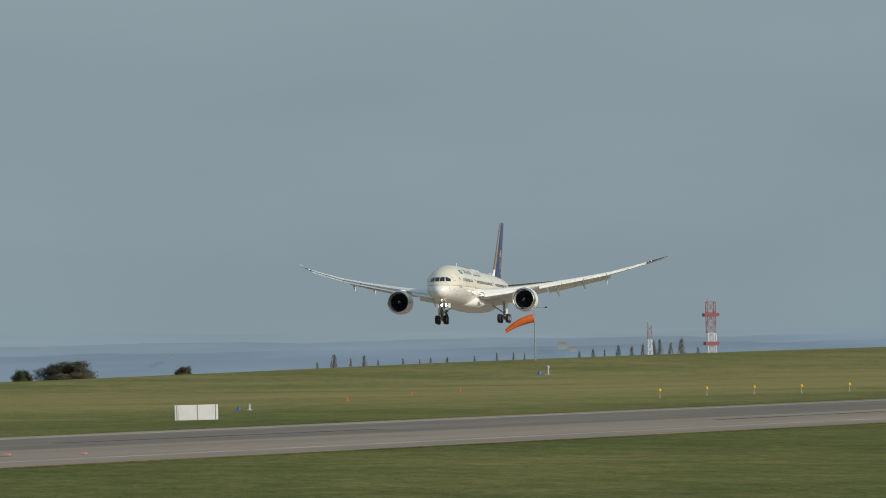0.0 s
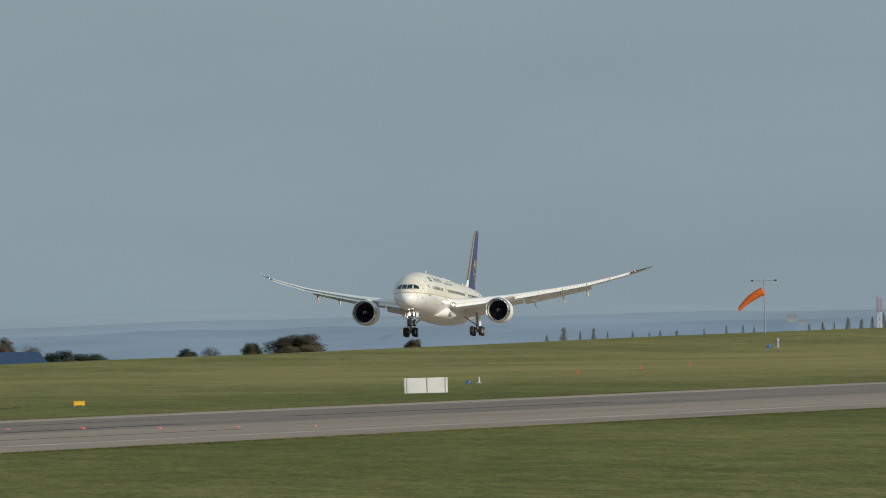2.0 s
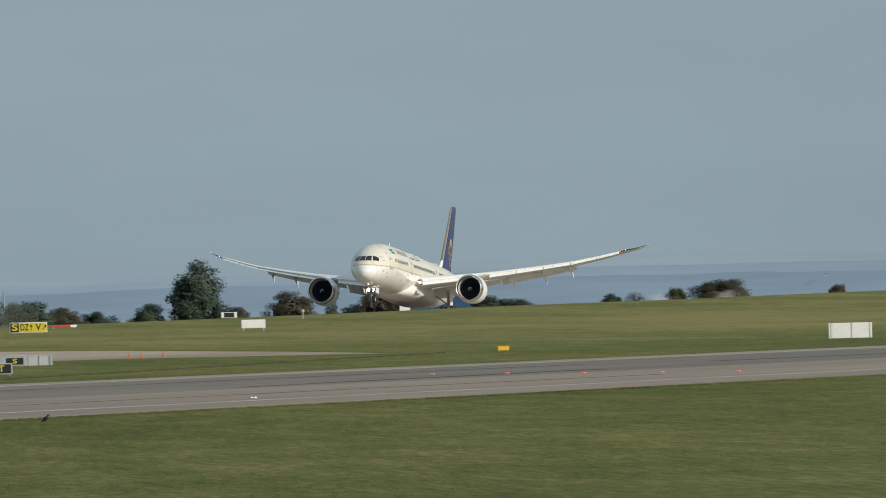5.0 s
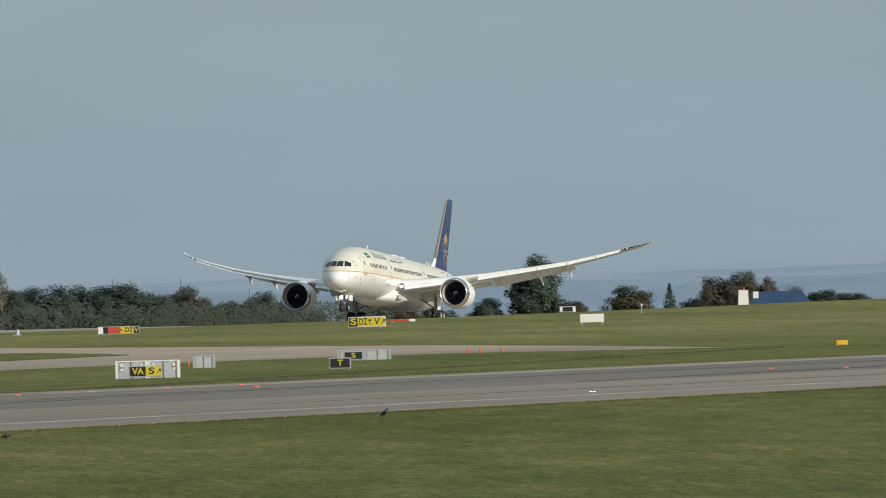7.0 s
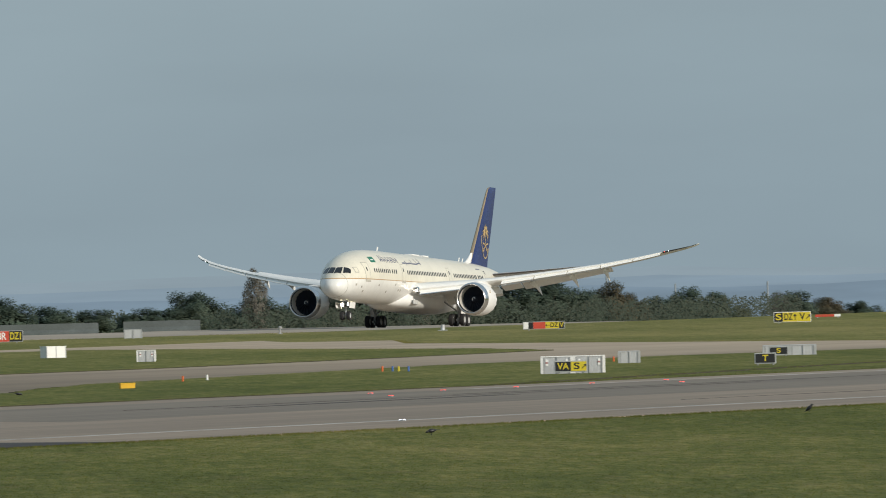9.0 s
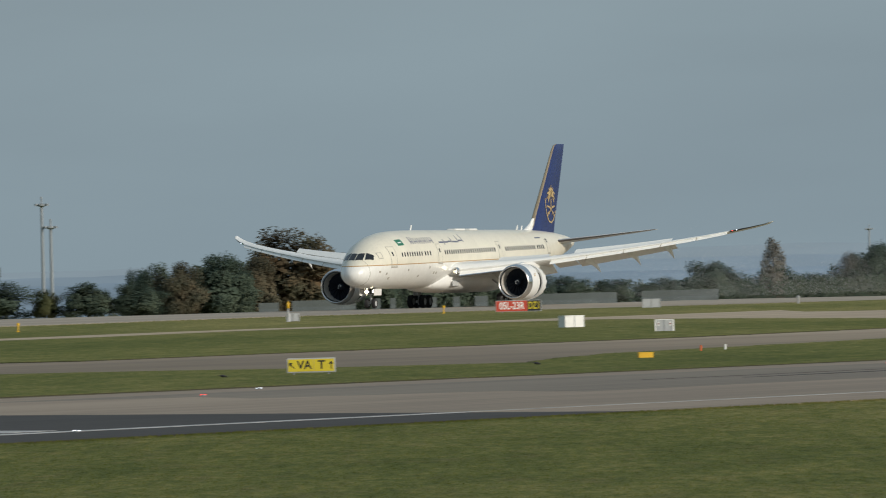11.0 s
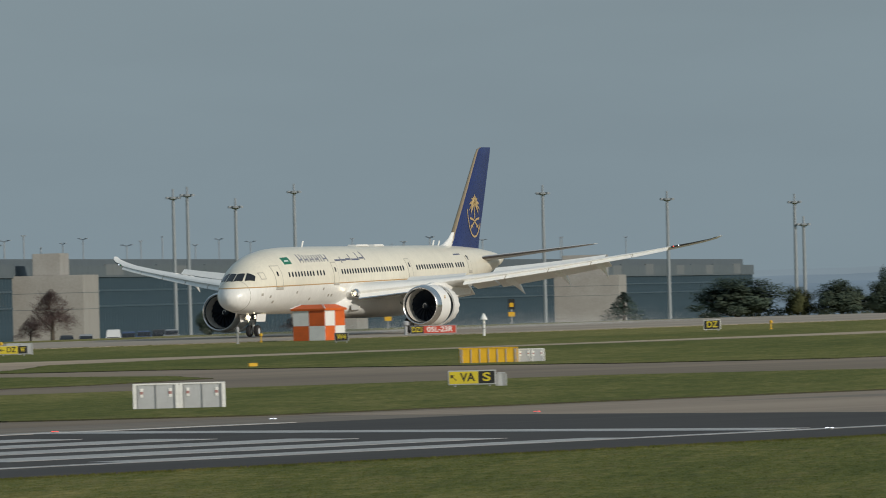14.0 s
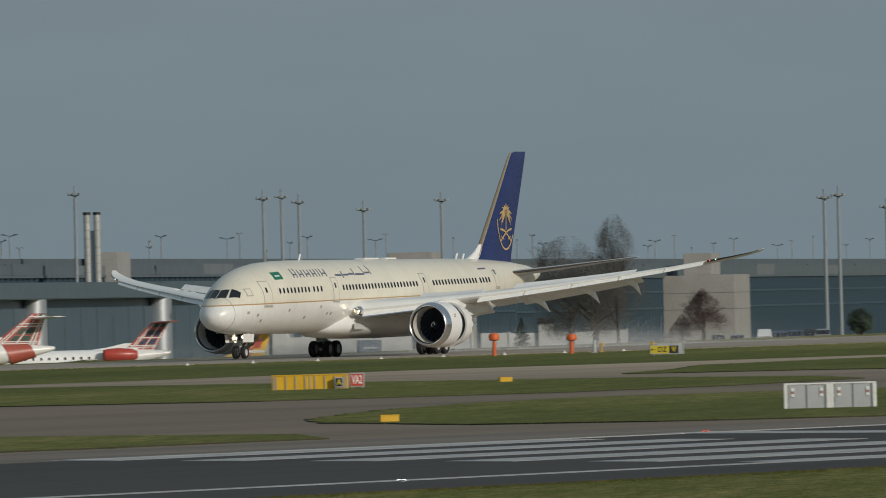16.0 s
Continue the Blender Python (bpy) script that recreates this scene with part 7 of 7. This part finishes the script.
for k, (brg, tall) in enumerate(((24.30, 1.75), (24.245, 1.5), (24.40, 1.5), (24.19, 1.45), (24.135, 1.55), (24.47, 1.5), (24.09, 1.45))):
    parked_car(brg, 1660 + 4 * (k % 3), CAR_PAINTS[(0, 1, 2, 1, 3, 3, 2)[k]], tall)

# ---- parked regional jets ----
JET_RED = surface("jet_red_paint", (0.45, 0.05, 0.03), 0.35, vary=0.08, scale=1)
TARTAN_RED = surface("tartan_red_paint", (0.42, 0.10, 0.07), 0.4, vary=0.1, scale=1)
TARTAN_GREEN = surface("tartan_green_paint", (0.05, 0.09, 0.07), 0.4, vary=0.1, scale=1)
NAVY = surface("tartan_navy_paint", (0.035, 0.04, 0.09), 0.4, vary=0.1, scale=1)


def regional_jet(m, fin_colour, bars, nacelle, label, body=WHITE_GLOSS, rise=1.0, tail_at=1.0, edges=((-8.6, 1.06), (-12.3, .55)), painted_tail=False):
    """A small airliner, nose towards +x; edges: the fin's front and back at its foot and their sweep; without a nacelle colour it has no engines at the tail."""
    def fin_x(share, z):
        front, back = [x - k * (z - 3.4) for x, k in edges]
        return front + (back - front) * share

    s = empty("regional_jet", m, label=label, category="airplane", group="parked regional jets")
    b = nm()
    lp = []
    for x, r, z in ((15, .05, 2.2), (14.5, .5, 2.25), (13, .95, 2.4), (11, 1.14, 2.5), (4, 1.14, 2.5), (-6, 1.14, 2.5), (-9, 1.0, 2.62), (-12, .62, 2.9), (-14.2, .2, 3.1)):
        lp.append([Vector((x, r * math.cos(q), z + r * math.sin(q))) for q in [2 * math.pi * i / 28 for i in range(28)]])
    rings(b, lp)
    bmesh.ops.recalc_face_normals(b, faces=b.faces[:])
    part("fuselage", b, body, s)
    if painted_tail:
        b = nm()
        lp = []
        for x, r, z in ((-9.3, 1.03, 2.61), (-10.6, .86, 2.76), (-12, .66, 2.9)):
            lp.append([Vector((x + .5 * r * math.sin(q), r * math.cos(q), z + r * math.sin(q))) for q in [2 * math.pi * i / 28 for i in range(28)]])
        rings(b, lp)
        bmesh.ops.recalc_face_normals(b, faces=b.faces[:])
        part("painted_tail", b, fin_colour, s, "tartan-red band round the tail")
    b = nm()
    surface_pair(b, [((fin_x(0, z), 0, 3.4 + (z - 3.4) * rise), (fin_x(1, z), 0, 3.4 + (z - 3.4) * rise), th, (0, 1, 0)) for z, th in ((3.3, .32), (4.2, .3), (6.6, .2))])
    fin = part("fin", b, fin_colour, s, "patterned tail fin")
    b = nm()
    surface_pair(b, [((-3.5, 0, 3.5), (-9, 0, 3.5), .3, (0, 1, 0)), ((-6.5, 0, 3.4 + .45 * rise), (-9.6, 0, 3.4 + .45 * rise), .25, (0, 1, 0)), ((-8.7, 0, 3.4 + .9 * rise), (-10.2, 0, 3.4 + .9 * rise), .15, (0, 1, 0))])
    part("dorsal_fillet", b, body, fin)
    for col, s0, s1, z0, z1 in bars:
        for sd in (1, -1):
            b = nm()
            q = [(fin_x(s0, z0), z0), (fin_x(s1, z0), z0), (fin_x(s1, z1), z1), (fin_x(s0, z1), z1)]
            vs = [b.verts.new((x, sd * (.17 if col is SIGN_WHITE else .165), 3.4 + (z - 3.4) * rise)) for x, z in q]
            b.faces.new(vs)
            r = bmesh.ops.extrude_face_region(b, geom=b.faces[:])
            for v in r["geom"]:
                if isinstance(v, bmesh.types.BMVert):
                    v.co.y -= sd * .06
            bmesh.ops.recalc_face_normals(b, faces=b.faces[:])
            part("fin_band", b, col, fin, smooth=False)
    for sd in (1, -1):
        b = nm()
        surface_pair(b, [((-11.9, sd * .05, 3.4 + 3.2 * rise * tail_at), (-14.4, sd * .05, 3.4 + 3.2 * rise * tail_at), .2, (0, 0, 1)), ((-13.4, sd * 3.7, 3.55 + 3.2 * rise * tail_at), (-14.9, sd * 3.7, 3.55 + 3.2 * rise * tail_at), .1, (0, 0, 1))])
        part("tailplane", b, fin_colour if nacelle else WING_WHITE, s)
        b = nm()
        surface_pair(b, [((3.5, sd * .9, 1.75), (-3.2, sd * .9, 1.75), .6, (0, 0, 1)), ((-2.0, sd * 9.8, 2.5), (-3.8, sd * 9.8, 2.5), .14, (0, 0, 1))])
        part("wing", b, WING_GREY, s)
        if nacelle:
            b = nm()
            turned(b, [(1.7, .55), (1.8, .62), (1.4, .76), (0, .84), (-1.6, .70), (-2.2, .45), (-2.2, .35), (1.6, .45)], n=24, closed=True)
            for v in b.verts:
                v.co += Vector((-7.6, sd * 2.05, 2.95))
            part("engine", b, nacelle, s)
            b = nm()
            box(b, -9.0, -6.4, min(sd * 1.0, sd * 1.4), max(sd * 1.0, sd * 1.4), 2.8, 3.0, .03)
            part("engine_pylon", b, WHITE_GLOSS, s)
        for k in range(16):
            b = nm()
            x = 10 - .95 * k
            box(b, x - .13, x + .13, sd * 1.145 - .03, sd * 1.145 + .03, 2.55, 2.85, .02)
            part("cabin_window", b, GLASS_DARK, s)
    for x, y, r in ((-1.2, 2.0, .48), (-1.2, -2.0, .48), (12.2, 0, .32)):
        b = nm()
        tube(b, (x, y, .3), (x, y, 1.9), .09)
        g = part("gear_leg", b, GEAR, s)
        bt, br = nm(), nm()
        wheel(bt, br, x, y, r, r, .3)
        part("tyre", bt, RUBBER, g)
        part("rim", br, GEAR, g)


def parked(bearing, dist, heading):
    p = far(bearing, dist)
    return Matrix.Translation((p.x, p.y, p.z)) @ pose(0, 0, 0, 0, 0, heading)


def tartan(dark, ups, levels, squares):
    """White lines up and across the fin, and dark squares between them."""
    return ([(dark, s0, s1, z0, z1) for s0, s1, z0, z1 in squares] + [(SIGN_WHITE, u, u + .035, 3.45, 6.5) for u in ups] + [(SIGN_WHITE, .04, .97, z, z + .09) for z in levels])


GREEN_TARTAN = tartan(TARTAN_GREEN, (.10, .18, .50, .80, .88), (3.62, 3.80, 5.30, 5.55, 6.25), ((.30, .48, 4.55, 5.15), (.56, .76, 4.55, 5.15), (.30, .48, 3.92, 4.42), (.56, .76, 3.92, 4.42), (.60, .97, 6.38, 6.58)))
NAVY_TARTAN = tartan(NAVY, (.12, .20, .56, .90), (3.75, 3.95, 4.85), ((.30, .52, 4.10, 4.72), (.63, .86, 4.10, 4.72), (.30, .52, 5.02, 5.75), (.63, .86, 5.02, 5.75), (.20, .90, 6.10, 6.45))) + [(SIGN_WHITE, .02, .42, 3.42, 3.72)]
regional_jet(parked(26.883, 1850, 128), TARTAN_RED, NAVY_TARTAN, JET_RED, "white regional jet with red engines and dark tartan tail")
regional_jet(parked(27.381, 1570, 128), TARTAN_RED, GREEN_TARTAN, None, "white commuter airplane with red and green tartan tail", tail_at=.84, edges=((-7.6, 1.36), (-12.5, .30)), painted_tail=True)
regional_jet(parked(26.468, 2000, 128), YELLOW_PAINT, [(JET_RED, .10, .17, 3.5, 6.5), (JET_RED, .38, .45, 3.5, 6.5), (JET_RED, .45, .72, 4.6, 5.3), (JET_RED, .20, .38, 4.0, 4.6), (SIGN_WHITE, .04, .97, 4.25, 4.45)], WHITE_GLOSS, "parked airliner with yellow and red patterned tail", YELLOW_PAINT, 1.7, .78)


# ---- windsock, lattice masts, small buildings on the crest ----
SOCK = surface("orange_windsock_cloth", (0.80, 0.16, 0.03), 0.8, vary=0.12, scale=1.5, bump=.3, bump_scale=8)
p = far(13.03, 2150)
windsock = empty("windsock", Matrix.Translation((p.x, p.y, lift(p.x, p.y))) @ pose(0, 0, 0, 0, 0, facing(p.x, p.y)), label="orange windsock on a slim pole on the crest", category="windsock")
WZ = 9.3 - lift(p.x, p.y)
b_ = nm()
tube(b_, (0, 0, -.2), (0, 0, WZ), .10, .06)
part("pole", b_, MAST_GREY, windsock)
b_ = nm()
tube(b_, (-1.6, 0, WZ - .35), (1.6, 0, WZ - .35), .04)
part("crossbar", b_, MAST_GREY, windsock)
for d in (-1.6, 1.6):
    b_ = nm()
    box(b_, d - .15, d + .15, -.12, .12, WZ - .42, WZ - .22, .03)
    part("lamp", b_, SIGN_BLACK, windsock)
SOCK_AT = Vector((-.12, 0, WZ - 1.75))
b_ = nm()
lp_ = []
for u, r, dz in ((0, .56, 0), (-.9, .55, .02), (-1.8, .50, -.05), (-2.7, .42, -.22), (-3.5, .34, -.48), (-4.15, .26, -.75)):
    lp_.append([Vector((u, r * math.cos(q), dz + r * math.sin(q))) for q in [2 * math.pi * i / 20 for i in range(20)]])
rings(b_, lp_)
bmesh.ops.recalc_face_normals(b_, faces=b_.faces[:])
sock = part("sock", b_, SOCK, windsock, "orange cloth sock")
sock.location = SOCK_AT


def lattice(bearing, dist, w, top, decks, white_from):
    p = far(bearing, dist)
    s = empty("lattice_mast", Matrix.Translation((p.x, p.y, 0)) @ pose(0, 0, 0, 0, 0, facing(p.x, p.y) + 12), label="red and white lattice aerial mast on the crest", category="lattice mast", group="lattice masts")
    h = top
    n = 6
    for k in range(n):
        z0, z1 = h * k / n, h * (k + 1) / n
        col = SIGN_WHITE if z1 <= white_from else RED_PAINT
        b = nm()
        for sx in (-1, 1):
            for sy in (-1, 1):
                tube(b, (sx * w / 2, sy * w / 2, z0), (sx * w / 2, sy * w / 2, z1), w * .042, n=6)
        for sy in (-1, 1):
            tube(b, (-w / 2, sy * w / 2, z0), (w / 2, sy * w / 2, z1), w * .026, n=5)
            tube(b, (w / 2, sy * w / 2, z0), (-w / 2, sy * w / 2, z1), w * .026, n=5)
            tube(b, (-w / 2, sy * w / 2, z1), (w / 2, sy * w / 2, z1), w * .03, n=5)
            tube(b, (sy * w / 2, -w / 2, z1), (sy * w / 2, w / 2, z1), w * .03, n=5)
        part("mast_section", b, col, s)
    for z, ww in decks:
        b = nm()
        box(b, -ww / 2, ww / 2, -w * .7, w * .7, z, z + .55, .03)
        part("aerial_box", b, RED_PAINT, s)
    b = nm()
    tube(b, (-w / 2, -w / 2, h), (-w / 2, -w / 2, h + .6), .05)
    part("finial", b, RED_PAINT, s)


lattice(12.392, 2600, 1.35, 10.3, ((7.9, 2.5), (3.2, 2.3)), 6.1)
lattice(12.615, 2600, .65, 6.6, (), 4.5)

p = far(15.873, 2300)
hut = empty("white_hut", Matrix.Translation((p.x, p.y, p.z)) @ pose(0, 0, 0, 0, 0, facing(p.x, p.y)), label="narrow white hut with a red lamp on top", category="hut")
b_ = nm()
rings(b_, [[Vector((sx * w, sy * w, z)) for sx, sy in ((-1, -1), (1, -1), (1, 1), (-1, 1))] for z, w in ((-.5, .82), (2.0 - p.z, .68))])
part("wall", b_, CABINET_WHITE, hut, smooth=False)
b_ = nm()
box(b_, -.75, .75, -.75, .75, 2.0 - p.z, 2.1 - p.z, .02)
part("cap", b_, CABINET_WHITE, hut)
b_ = nm()
tube(b_, (.1, 0, 2.1 - p.z), (.1, 0, 2.5 - p.z), .14)
part("lamp", b_, SIGN_RED, hut)
p = far(15.74, 2340)
shed = empty("blue_roofed_shed", Matrix.Translation((p.x, p.y, p.z)) @ pose(0, 0, 0, 0, 0, facing(p.x, p.y)), label="low shed with a dark blue mansard roof", category="shed")
b_ = nm()
box(b_, -4.1, 4.1, 0, 7, -.5, -.1 - p.z)
part("wall", b_, CONC_DARK, shed)
b_ = nm()
rings(b_, [[Vector((x0, y0, z)), Vector((x1, y0, z)), Vector((x1, y1, z)), Vector((x0, y1, z))] for x0, x1, y0, y1, z in ((-4.5, 4.7, -.4, 7.4, -.1 - p.z), (-3.3, 3.2, 1.6, 5.4, 1.75 - p.z))])
part("roof", b_, ROOF_BLUE, shed, smooth=False)
b_ = nm()
box(b_, -4.0, -3.2, .6, 1.4, .6 - p.z, 1.8 - p.z, .03)
part("vent", b_, CABINET_WHITE, shed)



# ---- smoke and spray, as banks of fine flakes ----
SMOKE_WHITE = surface("pale_smoke", (0.62, 0.63, 0.64), 0.95, vary=0.1, scale=.3)


def bank(name, label, clumps, flakes, size, seed):
    """A drifting bank: clumps are (x, y, z, spread along, spread across, spread up)."""
    rng = np.random.RandomState(seed)
    pts = []
    for x, y, z, sx, sy, sz in clumps:
        q = rng.normal(0, 1, (flakes, 3)) * (sx, sy, sz) + (x, y, z)
        q[:, 2] = np.abs(q[:, 2]) + .03
        pts.append(q)
    p = np.concatenate(pts)
    n = len(p)
    d = rng.normal(0, 1, (n, 2, 3))
    d /= np.linalg.norm(d, axis=2)[:, :, None]
    r = (size * rng.uniform(.5, 1.3, n))[:, None]
    v = np.stack((p - d[:, 0] * r, p + d[:, 0] * r, p + d[:, 1] * r * 1.4), 1)
    me = loose_triangles(name, v, SMOKE_WHITE)
    return tagged(new(name, me), label, "smoke", kind="stuff")


rnd_ = random.Random(3)
SPRAY = bank("spray_cloud", "low pale spray blown up behind the braking airliner", [(-18 + 3.5 * k, rnd_.uniform(8, 22), 0, 4.5, 4, rnd_.uniform(.5, 1.05)) for k in range(34)], 18000, .0110, 21)
HAZE_BANK = bank("smoke_bank", "thin blue-grey smoke drifting over the far runway", [(1640 + 13 * k, 585 + rnd_.uniform(-8, 20), rnd_.uniform(.2, 2.6), 8, 6, rnd_.uniform(1.2, 2.6)) for k in range(17)], 7500, .019, 22)
TYRE_SMOKE = [bank("tyre_smoke", "small puff of grey tyre smoke at touchdown", [(1.2 * k, 0, .4, 1.3, .7, .5) for k in range(3)], 2600, .020, 23 + i) for i in range(2)]

# ---- what moves ----
def airliner_pose(x, z, yaw, pitch, bank):
    return pose(x, 562, z + lift(x, 562) + 0.05, 0, 0, 180 + yaw) @ pose(0, 0, 0, 0, -pitch, 0) @ pose(0, 0, 0, bank)


def motions():
    # seconds, place along the runway, height of the wheels, yaw, pitch, bank
    rows = [
        (0, 2386.3, 8.00, 3.47, 2.67, -0.09), (0.5, 2345.7, 6.45, 3.57, 2.99, 0.00), (1, 2304.1, 5.25, 3.72, 3.18, -0.14),
        (1.5, 2263.2, 4.15, 3.87, 3.30, -0.32), (2, 2222.2, 3.05, 4.05, 3.47, -0.39), (2.5, 2181.5, 2.19, 4.20, 3.71, -0.28),
        (3, 2140.9, 1.25, 4.28, 4.08, -0.14), (3.5, 2100.5, 0.44, 4.36, 4.57, -0.17), (4, 2060.0, 0.00, 4.48, 5.10, -0.39),
        (6.5, 1861.5, 0.00, 4.00, 4.25, -0.64), (7, 1823.2, 0.00, 3.42, 3.94, -0.21), (7.5, 1784.7, 0.00, 2.89, 3.76, -0.11),
        (8, 1746.2, 0.00, 2.36, 3.68, -0.38), (10.5, 1557.4, 0.00, -1.01, 0.44, 0.04), (11, 1519.2, 0.00, -1.11, 0.29, 0.00),
        (11.5, 1481.7, 0.00, -1.01, 0.26, 0.06), (12, 1444.4, 0.00, -0.77, 0.20, 0.11), (12.5, 1407.5, 0.00, -0.56, 0.16, 0.19),
        (13.5, 1335.0, 0.00, -0.32, 0.17, 0.34), (14.5, 1266.5, 0.00, 0.55, 0.21, 0.40), (16, 1167.9, 0.00, 0.11, 0.23, 0.30)
    ]
    walk(airliner, [(t, airliner_pose(*r)) for t, *r in rows])
    # spray follows the aircraft once the reversers open; smoke rises where it passed
    walk(SPRAY, [(t, pose(x, 562, z)) for t, x, z in ((0, 2300, -14), (8.4, 1735, -14), (9.6, 1645, -3.0), (10.5, 1575, -2.2), (12, 1464, -1.3), (14, 1318, -.6), (16, 1180, 0))])
    walk(HAZE_BANK, [(t, pose(x, 0, z)) for t, x, z in ((0, 0, -16), (8.3, 0, -16), (9.6, 3, -1), (10.3, 6, .2), (11.5, 12, .8), (16, 30, 1.5))])
    for puff, y in zip(TYRE_SMOKE, (557.4, 567.0)):
        walk(puff, [(t, pose(x, y, z)) for t, x, z in ((0, 2112, -6), (3.1, 2112, -6), (3.4, 2113, -.5), (4.2, 2118, .2), (6.3, 2128, .5), (16, 2160, .8))])
    # the wings unload as the aircraft settles: seconds, bend in degrees at each of the three hinges
    flex = ((0, 3.2, .3, 3.2), (3.2, 3.1, .3, 3.2), (4.2, 2.9, .3, 3.0), (6.5, 2.7, .3, 2.9), (8.2, 2.2, .3, 2.4), (10.3, .1, .1, .6), (12, -.45, 0, 0), (16, -.5, 0, -.2))
    for side, (sections, spoilers), (eng, centre, sleeve) in zip((1, -1), WINGS, ENGINES):
        paths = [[], [], []]
        engine_path = []
        for t, *bend in flex:
            m = Matrix()
            for k, (wing, pivot) in enumerate(sections):
                m = m @ Matrix.Translation(pivot) @ pose(0, 0, 0, side * bend[k]) @ Matrix.Translation(-pivot)
                paths[k].append((t, m @ Matrix.Translation(pivot)))
                if k == 0:
                    engine_path.append((t, m @ Matrix.Translation(centre)))
        for (wing, pivot), rows in zip(sections, paths):
            walk(wing, rows)
        walk(eng, engine_path)
        walk(sleeve, [(t, pose(a, 0, 0)) for t, a in ((0, 0), (8.6, 0), (10.3, -.25), (11.0, -.75), (16, -.8))])
        for sp, at, axis, share in spoilers:
            walk(sp, [(t, Matrix.Translation(at) @ Matrix.Rotation(radians(a * share), 4, axis)) for t, a in ((0, 0), (4.6, 0), (6.3, 4), (8.2, 8), (10.3, 38), (16, 38))])
    # the legs hang out in the air and close up on the ground
    for gear, settled in zip(GEARS, (4.4, 4.4, 9.6)):
        at = gear.location.copy()
        walk(gear, [(t, Matrix.Translation(at + Vector((0, 0, z)))) for t, z in ((0, -.28), (settled - 1.2, -.28), (settled, 0), (16, 0))])
    walk(sock, [(t, Matrix.Translation(SOCK_AT) @ pose(0, 0, 0, 0, a, b)) for t, a, b in ((0, -14, -4), (0.7, -10, -2), (1.5, -17, -5), (2.0, -26, -8), (2.5, -32, -8), (3.0, -30, -6), (4.2, -18, -3), (8, -15, -5), (16, -20, -4))])


motions()
